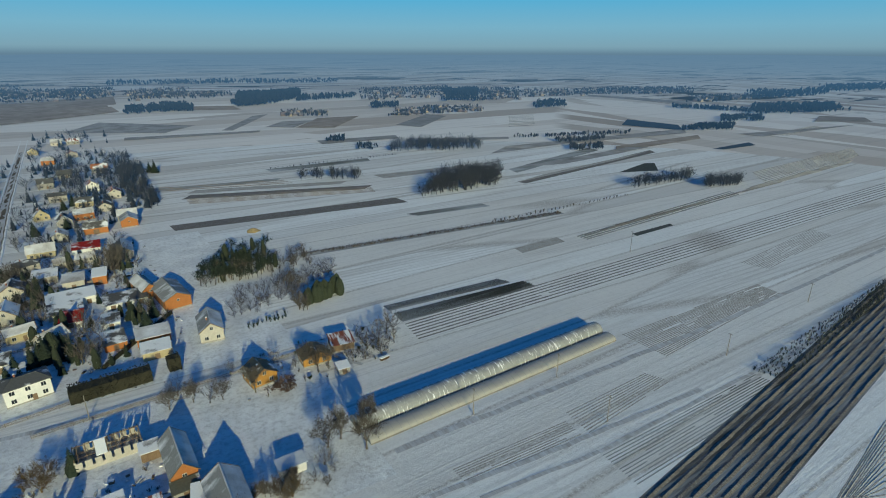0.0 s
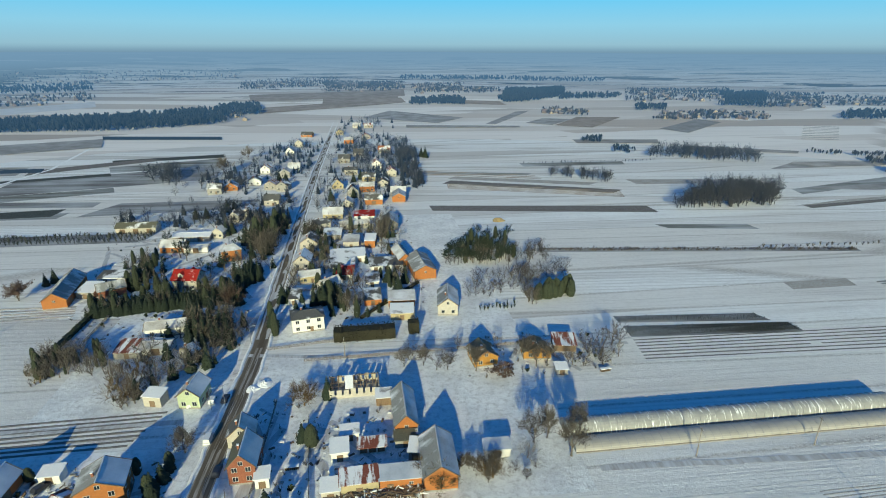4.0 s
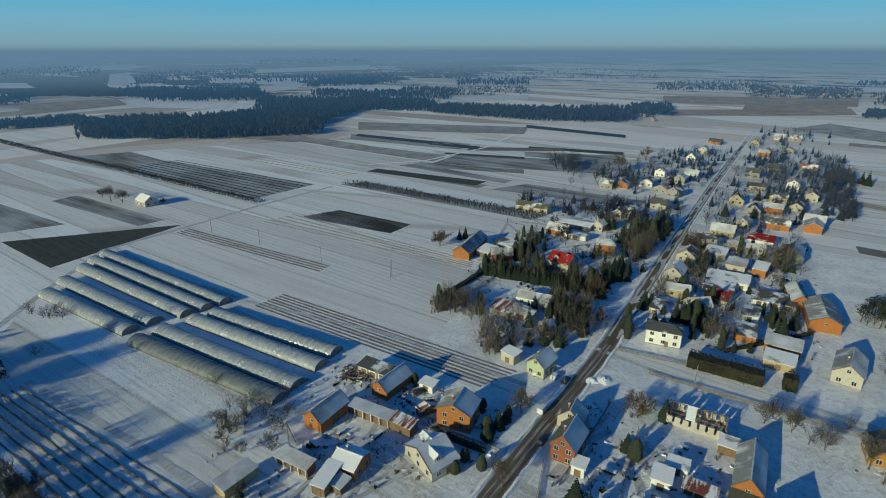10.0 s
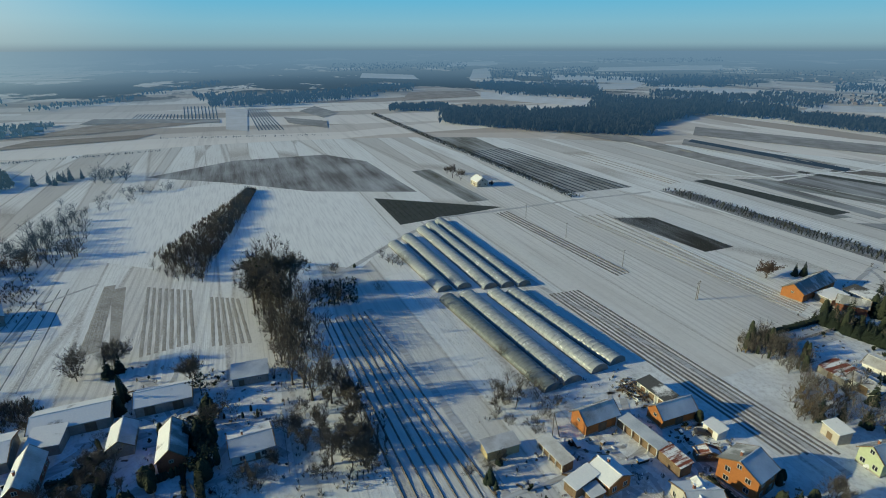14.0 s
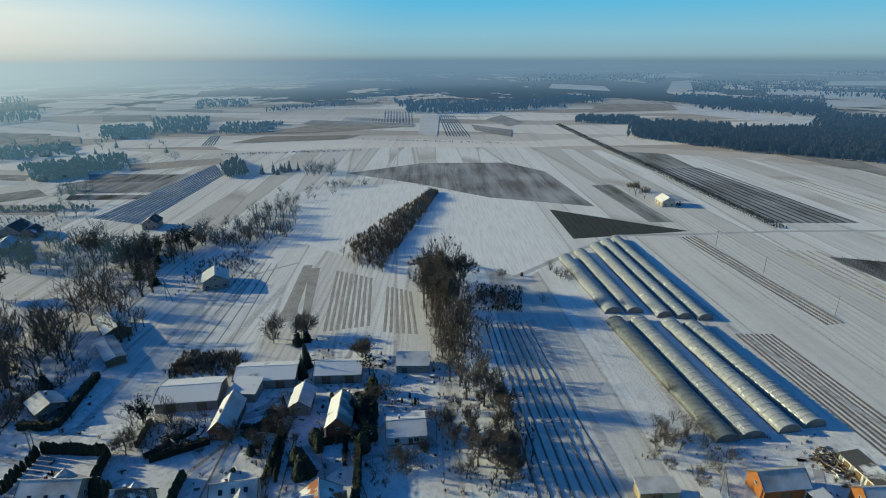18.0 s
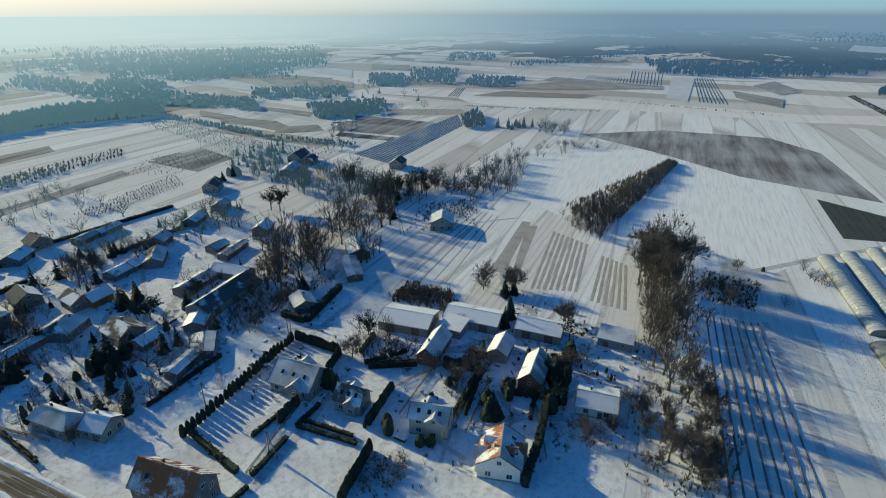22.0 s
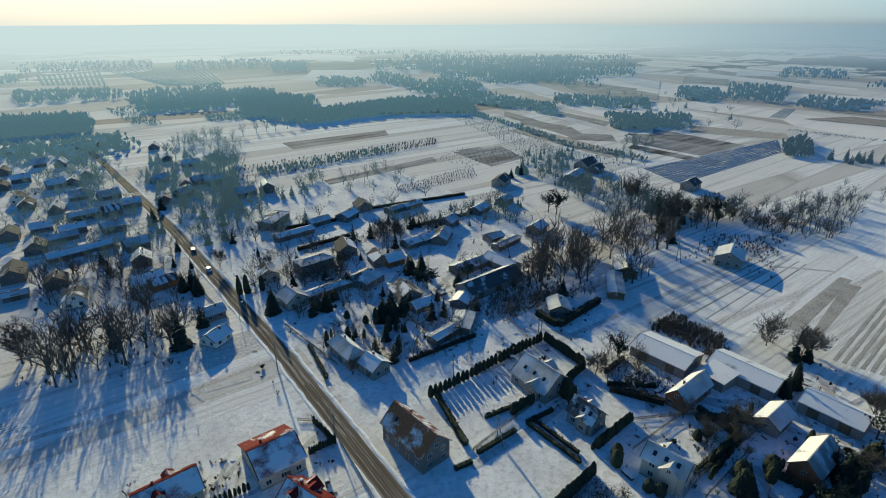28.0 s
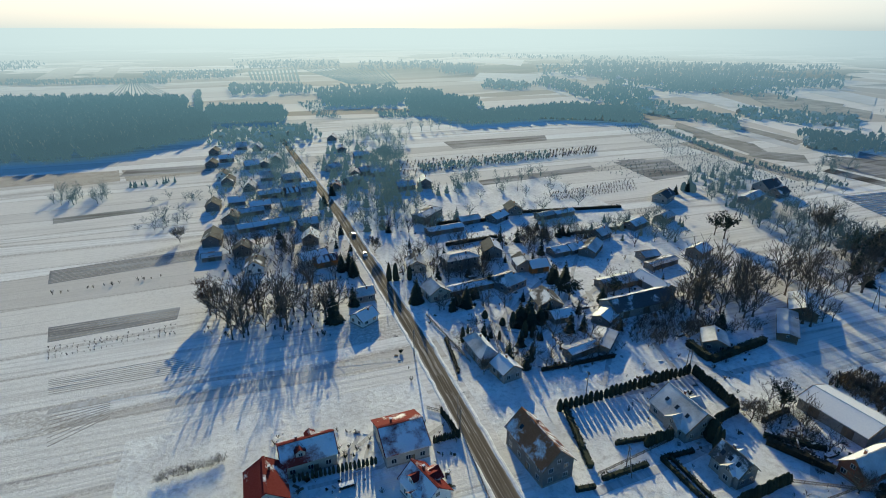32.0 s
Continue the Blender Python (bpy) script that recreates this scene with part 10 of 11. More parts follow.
mixed([(-72.7, -125.6), (-109.5, -124.1), (-124.8, -143.8), (-96.7, -156.0)], ['bare','bare','fruit','bare','spruce'], 36, 8.0, 173)
mixed([(-43.0, 221.0), (10.7, 213.6), (6.8, 309.4), (-40.9, 305.1)], ['bare','spruce','bare','thuja'], 70, 7.0, 174)
mixed([(-90.0, 165.7), (-52.7, 169.0), (-55.4, 196.7), (-84.4, 184.1)], ['bare','spruce','bare'], 50, 8.0, 175)
mixed([(-72.5, 231.8), (-63.0, 263.9), (-65.7, 326.6), (-81.7, 301.5)], ['spruce','bare'], 36, 9.0, 176)
mixed([(-108.7, -54.7), (-119.7, -12.6), (-150.2, -17.1), (-130.7, -61.1)], ['thuja','bare','bare'], 16, 4.5, 177)
mixed([(-99.7, -16.0), (-118.5, 8.4), (-159.5, 3.5), (-155.0, -19.9)], ['bare','fruit','bare'], 6, 6.0, 178)
mixed([(-110.7, -77.5), (-130.7, -61.1), (-145.5, -68.9), (-134.3, -89.5)], ['bare','fruit'], 24, 6.0, 179)
flat_field('field', [(217.9, 615.7), (318.1, 606.0), (308.0, 579.7), (214.7, 588.9)], 'winter_crop', 'grey strip of crop in snow')
flat_field('field', [(122.7, 485.9), (223.0, 486.6), (219.1, 471.8), (123.5, 471.2)], 'winter_crop', 'dark strip of crop in snow')
crop_rows('furrows', [(219.6, 201.0), (388.3, 210.6), (481.0, 211.7), (264.6, 206.6)], 3, 1.6, 0.4, 'soil', 'dark rows curving over snow', 0.0, 181)
crop_rows('furrows', [(391.9, 208.4), (597.5, 217.1), (628.2, 224.5), (429.2, 216.2)], 4, 1.6, 0.4, 'winter_crop', 'dark rows curving over snow', 0.0, 182)
shrub_rows('orchard_rows', [(196.4, 249.9), (321.5, 249.0), (322.8, 250.1), (197.1, 250.8)], 1, 3.5, 2.2, 'twig', 'long line of bare bushes between fields', 0.05, 183)
shrub_rows('orchard_rows', [(126.9, 483.2), (254.0, 485.2), (255.5, 488.0), (127.6, 485.6)], 1, 3.5, 2.0, 'twig', 'long line of bare bushes between fields', 0.1, 184)
flat_field('field', [(-479.5, 486.4), (-317.1, 507.4), (-308.5, 474.0), (-451.0, 455.5)], 'winter_crop', 'dark strip of crop in snow')
flat_field('field', [(42.9, 412.7), (166.6, 371.8), (177.6, 380.1), (50.5, 422.8)], 'soil', 'brown strip of earth in snow')
flat_field('field', [(48.8, 428.5), (156.7, 397.0), (167.6, 404.6), (56.6, 437.3)], 'stubble', 'brown strip of stubble in snow')
flat_field('field', [(17.8, 450.6), (117.1, 434.7), (123.7, 443.4), (20.5, 459.8)], 'winter_crop', 'grey strip of crop in snow')
mixed([(-120.7, 202.1), (-63.0, 207.1), (-64.4, 232.5), (-129.9, 228.1)], ['spruce','thuja','bare'], 70, 8, 401)
mixed([(-73.9, 171.3), (-56.9, 172.8), (-67.1, 203.9), (-83.1, 199.7)], ['spruce','spruce','bare'], 30, 8, 402)
mixed([(-50.7, 208.2), (-40.9, 209.1), (-42.7, 234.4), (-52.2, 233.6)], ['bare','spruce','bare'], 26, 7, 403)
mixed([(-38.6, 234.8), (-26.4, 235.8), (-30.7, 306.1), (-43.5, 299.5)], ['spruce','bare'], 24, 7, 404)
mixed([(-73.7, 246.5), (-55.8, 244.2), (-58.9, 309.2), (-77.5, 313.3)], ['spruce','bare','bare'], 30, 8, 405)
mixed([(-102.0, 299.7), (-62.3, 308.9), (-61.1, 394.3), (-109.7, 349.8)], ['bare','spruce','bare'], 60, 8, 406)
mixed([(-30.4, 188.8), (7.9, 192.2), (11.5, 239.2), (-36.3, 228.1)], ['bare','spruce','thuja'], 40, 6, 407)
mixed([(-40.9, 305.1), (10.0, 298.9), (7.6, 391.8), (-52.4, 378.1)], ['bare','spruce','bare'], 50, 7, 408)
mixed([(-53.8, 423.2), (17.1, 429.6), (11.9, 813.1), (-63.3, 805.9)], ['spruce','bare','spruce'], 90, 9, 409)
mixed([(-53.0, 380.0), (12.0, 384.0), (8.0, 660.0), (-60.0, 650.0)], ['bare','fruit','bare','spruce'], 90, 5.5, 449)
mixed([(-135.0, 390.0), (-66.0, 395.0), (-69.0, 622.0), (-118.0, 598.0)], ['bare','fruit','bare','spruce'], 60, 5.5, 450)
mixed([(12.0, 392.0), (28.0, 394.0), (30.0, 560.0), (8.0, 556.0)], ['bare','spruce','bare'], 120, 9, 448)
mixed([(-138.3, 415.5), (-65.2, 422.1), (-68.6, 622.4), (-126.0, 578.4)], ['spruce','bare','spruce'], 44, 8, 410)
mixed([(26.5, 241.9), (62.0, 245.1), (68.7, 284.6), (31.2, 279.4)], ['pine','pine','thuja'], 50, 7, 411)
mixed([(-85.1, 140.8), (-73.3, 141.8), (-81.7, 166.5), (-97.2, 165.1)], ['bare','bare','golden'], 14, 7, 412)
mixed([(-117.2, 158.5), (-95.2, 163.2), (-99.1, 175.8), (-123.0, 173.7)], ['bare','thuja'], 34, 5, 413)
mixed([(35.0, 115.3), (46.6, 108.4), (51.2, 118.8), (37.7, 124.3)], ['tall'], 2, 8, 414)
mixed([(8.1, 100.6), (25.0, 102.0), (26.3, 110.5), (8.3, 107.0)], ['bare','golden'], 12, 4, 415)
mixed([(1.5, 151.6), (50.9, 152.7), (50.5, 166.3), (1.4, 162.0)], ['bare'], 10, 6, 416)
mixed([(25.3, -219.3), (-32.8, -205.1), (-46.3, -490.6), (30.9, -523.5)], ['bare','fruit','bare'], 110, 6, 421)
mixed([(-42.6, -425.0), (-117.6, -435.8), (-82.7, -248.3), (-43.3, -256.7)], ['bare','fruit','bare'], 110, 6, 422)
mixed([(-50.1, -197.6), (-92.4, -148.5), (-125.3, -205.0), (-64.8, -239.1)], ['bare','bare','fruit','bare','spruce'], 40, 8, 423)
mixed([(-107.8, -124.9), (-143.2, -121.9), (-175.9, -168.4), (-138.7, -177.8)], ['bare','bare','fruit','bare','spruce'], 18, 8, 424)
mixed([(-115.0, -298.7), (-186.4, -268.0), (-214.3, -332.6), (-140.6, -364.1)], ['bare','bare'], 18, 8, 425)
mixed([(-118.7, -215.7), (-183.1, -179.9), (-238.5, -245.5), (-153.9, -281.9)], ['bare','bare','fruit'], 20, 8, 426)
mixed([(-50.0, -132.2), (-76.2, -120.7), (-92.4, -148.5), (-60.5, -153.6)], ['bare','thuja'], 24, 5, 427)
mixed([(-236.4, -0.4), (-232.6, 22.0), (-162.6, 15.7), (-164.5, 4.0)], ['tall','bare','tall'], 32, 9, 431)
mixed([(-259.2, -4.3), (-257.0, 11.1), (-159.8, 21.4), (-153.9, 6.6)], ['tall', 'bare', 'tall'], 40, 8.5, 441)
mixed([(-153.9, 8.6), (-159.8, 21.4), (-112.1, 26.4), (-108.8, 14.6)], ['bare', 'tall', 'fruit'], 16, 4.5, 442)
planted([('pine', -133.3, -18.1, 7, 1.3), ('pine', -155.2, -19.0, 7, 1.2), ('pine', -120.1, -17.2, 7, 1.2), ('spruce', -145.6, -16.6, 8, 1.3), ('spruce', -176.5, -47.5, 8, 1.2), ('spruce', -178.9, -44.4, 7, 1.2)], 'dark garden evergreens beside a farm')
mixed([(-141.3, 347.2), (-91.7, 352.8), (-70.0, 244.2), (-100.2, 220.2)], ['pine', 'spruce', 'pine'], 34, 7, 443)
mixed([(-177.5, 434.5), (-125.7, 560.4), (-88.6, 375.9), (-134.0, 325.6)], ['bare', 'pine', 'bare'], 26, 8, 444)
scrub([(-236.8, -3.1), (-232.2, 24.7), (-158.5, 18.2), (-160.9, 3.4)], 300, 1.6, 'dense brown undergrowth below a belt of trees', 1)
scrub([(-160.9, 3.4), (-158.0, 21.1), (-98.4, 25.1), (-102.0, 3.6)], 240, 1.4, 'brown bushes in snow between gardens and a field', 2, ('twig', 'hedge_leaf', 'bark'))
mixed([(-192.1, 20.1), (-191.3, 24.6), (-98.5, 24.5), (-99.5, 18.4)], ['bare'], 26, 6, 432)
scrub([(-228.8, 24.3), (-225.4, 45.1), (-199.1, 40.0), (-202.0, 22.4)], 500, 1.6, 'dark bramble thicket at the edge of a field', 3, ('hedge_leaf', 'twig'))
mixed([(-118.8, 58.0), (-109.9, 82.4), (-124.2, 89.3), (-128.5, 63.8)], ['bare','fruit'], 6, 5, 433)
scrub([(-110.2, 52.8), (-110.7, 91.6), (-117.2, 106.9), (-128.5, 63.8)], 60, 1.3, 'garden bushes behind polytunnels', 4)
scrub([(-287.8, -45.6), (-414.0, 5.3), (-412.9, 11.9), (-247.0, -22.0)], 900, 3.6, 'dense plantation of young bare trees', 5, ('twig',))
scrub([(-158.0, -87.8), (-155.5, -63.8), (-170.8, -66.6), (-172.4, -86.8)], 300, 2.0, 'garden bushes beside a barn', 6)
scrub([(-219.1, -111.5), (-230.0, -77.1), (-266.2, -92.1), (-263.8, -122.5)], 200, 1.6, 'bare bushes round an old farm', 7)
scrub([(-115.3, -127.3), (-145.1, -115.6), (-168.7, -142.8), (-135.4, -146.8)], 260, 2.4, 'bare thicket along gardens', 8)
scrub([(-154.9, -85.4), (-163.3, -61.7), (-171.9, -68.1), (-165.0, -87.5)], 300, 2.0, 'bushes along a barn', 9)
scrub([(23.3, -175.0), (-19.4, -160.1), (-20.4, -188.7), (24.4, -213.3)], 130, 2.0, 'undergrowth of a bare roadside grove', 10)
timber_heap([(-17.3, 96.6), (6.0, 98.7), (6.1, 102.7), (-17.4, 101.4)], 700, 'heap of sawn logs and boards under patchy snow', 1)
timber_heap([(-112.0, 101.5), (-99.6, 102.6), (-105.6, 109.6), (-115.5, 108.7)], 120, 'scrap boards and logs strewn in a farmyard', 2)
street_lamp(-54.7, 186.7)
street_lamp(-55.6, 236.8)
street_lamp(-56.0, 293.1)
street_lamp(-54.0, 137.4)
street_lamp(-50.9, 174.6)
street_lamp(-50.5, 139.0)
street_lamp(-41.8, -177.5)
street_lamp(-44.7, -110.0)
street_lamp(-40.2, -241.9)
tree('golden', -27.6, 140.3, 5, 1.2)
tree('spruce', -20.5, 140.3, 8, 1.0)
tree('thuja', -22.8, 119.5, 6, 1.7)
tree('spruce', -29.7, 95.6, 9, 1.3)
tree('bare', -56.7, 121.4, 6, 0.9)
tree('thuja', -59.9, 107.0, 4.5, 1.7)
tree('spruce', -57.9, 104.2, 6, 1.3)
tree('thuja', -58.2, 116.0, 3.5, 1.9)
tree('thuja', -66.0, 115.3, 3, 1.9)
tree('thuja', -90.4, 113.6, 3.5, 1.8)
tree('golden', 10.7, 100.3, 4.5, 1.3)
tree('pine', -132.5, -82.4, 8, 1.1)
tree('spruce', -160.9, -40.7, 9, 0.9)
tree('thuja', -114.0, -34.0, 5, 2.0)
tree('thuja', -121.3, -30.5, 5, 1.9)
tree('bare', -121.5, -81.9, 5, 1.1)
tree('bare', -181.3, -56.9, 8, 1.1)
tree('bare', -183.5, -46.8, 8, 1.1)
flat_field('field', [(-418.2, -288.6), (-422.2, -193.1), (-462.1, -199.3), (-457.6, -298.2)], 'grey_plough', 'grey strip field in haze')
flat_field('field', [(-398.4, -268.5), (-399.8, -186.0), (-413.3, -188.6), (-414.0, -273.8)], 'dark_furrow', 'dark strip field in haze')
flat_field('field', [(-370.1, -385.4), (-356.3, -254.2), (-380.4, -255.7), (-400.9, -392.8)], 'stubble', 'brown strip field in haze')
mixed([(-81.8, -485.1), (-130.3, -448.7), (-149.0, -523.2), (-106.2, -555.4)], ['bare','bare','tall'], 40, 8, 455)
flat_field('field', [(-427.4, -454.2), (-396.7, -330.7), (-422.0, -339.6), (-450.8, -477.4)], 'grey_plough', 'grey strip field in haze')
flat_field('field', [(-494.2, -488.2), (-466.9, -344.3), (-488.8, -353.5), (-510.5, -490.2)], 'dark_furrow', 'dark strip field in haze')
tree('mistletoe', -222.7, 3.1, 19)
tree('mistletoe', -218.6, 9.2, 21)
tree('mistletoe', -219.5, 14.8, 18)
tree_row('fruit', 30.4, 204.3, 82.4, 224.6, 13, 4.2, 471, 1.1, 0.2, 0.6)
tree_row('fruit', 31.2, 210.9, 82.3, 228.3, 13, 4.2, 472, 1.1, 0.2, 0.6)
tree_row('fruit', 35.8, 219.3, 87.7, 233.8, 14, 4.2, 473, 1.1, 0.2, 0.6)
tree_row('fruit', 39.3, 227.0, 89.8, 240.6, 14, 4.2, 474, 1.1, 0.2, 0.6)
scrub([(78.1, 261.5), (190.3, 250.8), (188.0, 247.3), (77.1, 257.5)], 520, 1.3, 'long row of dry raspberry canes in snow', 11, ('twig', 'golden_twig', 'twig'))
shrub_rows('orchard_rows', [(-100.2, 13.1), (-126.1, 24.6), (-126.6, 31.2), (-106.1, 27.2)], 5, 2.0, 1.8, 'twig', 'rows of small bare orchard trees', 0.1, 475)
scrub([(-234.0, -111.0), (-258.8, -85.6), (-287.8, -94.5), (-261.7, -118.6)], 220, 1.8, 'bare bushes and a hedge round a lone house', 12)
mixed([(-485.9, -366.7), (-538.4, -230.6), (-815.3, -384.5), (-678.6, -528.2)], ['bare','bare','spruce'], 40, 8, 491)
hedge(-117.5, -75.1, -128.2, -65.8, 1.2, 1.6, 'hedge_leaf', 'low clipped hedge between gardens', 51)
hedge(-128.9, -53.2, -127.0, -42.1, 1.4, 1.8, 'hedge_leaf', 'low clipped hedge between gardens', 52)
hedge(-109.2, -40.2, -125.5, -39.6, 1.0, 1.5, 'hedge_leaf', 'low clipped hedge between gardens', 53)
hedge(-100.2, -16.9, -117.2, -18.6, 1.0, 1.6, 'dry_hedge', 'low clipped hedge between gardens', 54)
hedge(-96.5, -47.7, -112.1, -49.9, 1.0, 1.4, 'hedge_leaf', 'low clipped hedge between gardens', 55)
hedge(-121.8, -79.1, -132.8, -80.3, 1.2, 1.6, 'dry_hedge', 'low clipped hedge between gardens', 56)
fence(-101.4, -35.7, -122.0, -36.7, 1.3)
fence(-99.4, -23.3, -116.9, -28.4, 1.3)
fence(-97.1, -42.3, -108.9, -40.3, 1.2)
fence(-110.7, -61.2, -126.3, -52.5, 1.2)
tree('thuja', -103.9, -79.0, 6, 1.9)
tree('thuja', -118.2, -17.4, 5.5, 2.0)
tree('thuja', -111.6, -32.2, 5, 2.0)
tree('thuja', -95.9, -55.7, 4, 2.0)
tree('bare', -118.4, -44.8, 6, 1.1)
tree('bare', -130.5, -40.0, 5, 1.1)
scrub([(-117.5, -72.6), (-119.0, -59.9), (-129.8, -64.4), (-128.3, -76.3)], 120, 1.3, 'brambles and bushes round old sheds', 13)
scrub([(-112.4, -47.6), (-113.8, -35.5), (-126.6, -38.9), (-125.1, -51.2)], 90, 1.2, 'garden bushes between yards', 14)
timber_heap([(-120.8, -72.2), (-121.7, -65.1), (-127.1, -67.8), (-126.4, -73.9)], 70, 'old timber and scrap in a backyard', 3)
timber_heap([(-141.5, -19.2), (-142.2, -13.9), (-148.3, -14.6), (-147.8, -19.1)], 50, 'scrap and boards beside a barn', 4)
hedge(-78.9, -85.9, -92.1, -84.2, 1.0, 1.4, 'hedge_leaf', 'low clipped hedge between gardens', 57)
hedge(-89.0, -78.3, -89.1, -62.0, 0.9, 1.2, 'hedge_leaf', 'low clipped hedge between gardens', 58)
hedge(-102.5, -41.3, -124.9, -41.6, 0.9, 1.2, 'hedge_leaf', 'low clipped hedge between gardens', 59)
hedge(-112.8, -21.6, -138.2, -24.2, 1.0, 1.5, 'dry_hedge', 'low clipped hedge between gardens', 60)
hedge(-52.1, -128.0, -55.1, -147.9, 1.0, 1.3, 'dry_hedge', 'low clipped hedge between gardens', 61)
hedge(-77.0, -120.4, -103.4, -119.2, 1.0, 1.5, 'dry_hedge', 'low clipped hedge between gardens', 62)
fence(-53.9, -165.2, -57.8, -132.1, 1.2)
fence(-36.2, -222.2, -38.8, -181.2, 1.2)
hedge(-72.6, 98.1, -55.8, 99.2, 1.2, 1.6, 'hedge_leaf', 'low clipped hedge between gardens', 63)
fence(-44.4, 169.7, -21.7, 173.4, 1.3)
fence(-39.9, 218.1, -17.2, 222.0, 1.2)
fence(-30.8, 275.7, 0.3, 276.6, 1.2)
fence(-112.5, 214.9, -111.3, 181.7, 1.2)
hedge(-12.4, 190.4, 12.3, 222.7, 1.2, 1.5, 'dry_hedge', 'low clipped hedge between gardens', 64)
fence(-35.2, 99.5, -35.5, 139.0, 1.3)
fence(-20.8, 97.2, -25.2, 131.3, 1.3)

tree('spruce', -53.3, -176.4, 9, 1.3)
tree('spruce', -86.1, -144.7, 8, 1.3)
tree('spruce', -85, -148, 7.5, 1.3)
tree('spruce', -91.3, -146.8, 8, 1.3)
tree('spruce', -96.2, -149.1, 7, 1.3)
tree('spruce', -147.9, -223.3, 5.5, 1.2)
tree('spruce', -137.7, -232.1, 5.5, 1.2)
tree('spruce', -253.4, -259.1, 7, 1.3)
tree('spruce', -265.4, -261.7, 8, 1.2)
tree('spruce', -31.4, -215.6, 9, 1.2)
tree('spruce', -35.6, -210.6, 9, 1.2)
tree('spruce', -37.8, -310, 9, 1.2)
tree('spruce', -45.8, -330.1, 9, 1.2)
tree('spruce', -150.2, -121.6, 8, 1.2)
tree('pine', -110.9, -158.4, 8, 1.3)
tree('pine', -109, -162.6, 7, 1.3)
tree('pine', -129.8, -155.5, 8, 1.3)
tree('pine', -85.8, -180.7, 6, 1.2)
tree('thuja', -67.9, -168.9, 4.5, 2)
tree('thuja', -48.5, -198.8, 7, 0.9)
tree('thuja', -51.2, -198.3, 7.5, 0.9)
tree('thuja', -56.9, -196.8, 6, 1)
tree('thuja', -73.8, -156.6, 3, 2)
tree('thuja', -77.6, -149.6, 3, 2)
hedge(-90.2, -256.7, -129.7, -251.3, 1.6, 2.2, 'dry_hedge', 'long dark hedge along a back garden', 71)
hedge(-141.3, -259.3, -203.2, -248.1, 1.6, 1.8, 'dry_hedge', 'long dark hedge along a back garden', 72)
hedge(-141.4, -219.8, -187, -217.5, 1.6, 1.8, 'dry_hedge', 'long dark hedge along a back garden', 73)
hedge(-84.4, -226.7, -112.8, -228.6, 1.4, 2, 'dry_hedge', 'long dark hedge along a back garden', 74)
tree('thuja', -93.6, -54.2, 4.5, 1.7)
tree('thuja', -93.1, -44.9, 3.2, 2.2)
tree('thuja', -94.2, -42.6, 3.2, 2.2)
tree('thuja', -120.4, -29.6, 4.5, 2)
tree('thuja', -145.9, -17.3, 5, 1.6)
tree('thuja', -118.1, -16.6, 4, 1.8)
tree('thuja', -120.9, -46.1, 3.5, 1.8)
tree('thuja', -117.9, -47.1, 3, 2)
tree('spruce', -109.7, -32.1, 7.5, 1.4)
tree('spruce', -110.2, -30.3, 6.5, 1.4)
tree('spruce', -131.1, -18.8, 9.5, 1)
tree('spruce', -132.7, -21.8, 8.5, 1)
tree('spruce', -130.7, -17.2, 7, 1.2)
hedge(-120.1, -18.7, -106.6, -17.4, 1.6, 4.5, 'hedge_leaf', 'tall narrow dark hedge beside a drive', 75)
hedge(-106.6, -17.4, -90.4, -17.2, 1.6, 4.5, 'hedge_leaf', 'tall narrow dark hedge beside a drive', 76)
tree_row('thuja', -125.2, -31.8, -123.1, -18.7, 14, 2.6, 181, 1.2, 0.12, 0.15)
tree_row('thuja', -121.1, -39.4, -107.3, -38.1, 10, 2.6, 182, 1.2, 0.12, 0.15)
hedge(-116.2, -73.1, -123.1, -59.9, 2, 2.2, 'dry_hedge', 'dark overgrown garden hedge', 77)
hedge(-124.7, -51.4, -135.8, -41.3, 1.6, 2.4, 'hedge_leaf', 'dark garden hedge beside a barn yard', 78)
tree_row('thuja', -92.3, -61, -110.8, -61.5, 12, 2.6, 183, 1.1, 0.12, 0.15)
tree('thuja', -58.4, 88.8, 3.5, 2)
tree('thuja', -58.7, 93.8, 3.5, 2)
tree('thuja', -53.6, 93.7, 4, 1.8)
tree('spruce', -59.1, 107, 6, 1.4)
tree('spruce', -57.8, 110.1, 6, 1.3)
tree('spruce', -57.4, 113.7, 5.5, 1.3)
hedge(-67.7, 97.9, -57.6, 98.7, 1, 1.4, 'hedge_leaf', 'low clipped hedge beside a lane', 79)

tree('spruce', -78.5, 282.5, 7.1, 1.35)
tree('spruce', -74.1, 281.7, 6.8, 1.35)
tree('spruce', -72.5, 288.6, 7.5, 1.35)
tree('spruce', -71, 295.4, 6.9, 1.35)
tree('spruce', -67.1, 294.3, 6.7, 1.35)
tree('spruce', -90, 303.4, 7.5, 1.35)
tree('spruce', -92.7, 300.4, 8.8, 1.35)
tree('spruce', -83.5, 369.7, 8.5, 1.35)
tree('spruce', -104.8, 349.1, 8.4, 1.35)
tree('spruce', -101.7, 354.3, 7.1, 1.35)
tree('spruce', -113.8, 335.3, 7.8, 1.35)
tree('spruce', -120.3, 335.3, 7.2, 1.35)
tree('spruce', -68.9, 243.1, 6.9, 1.35)
tree('spruce', -70, 236.3, 6.8, 1.35)
tree('spruce', -67.3, 248.3, 7, 1.35)
tree('spruce', -80.8, 429.1, 8.8, 1.35)
tree('spruce', -86.5, 432.1, 8.6, 1.35)
tree('spruce', -113.8, 237.8, 8.5, 1.35)
tree('spruce', -113.4, 245.1, 8.5, 1.35)
tree('spruce', -78.7, 300.1, 7.1, 1.3)
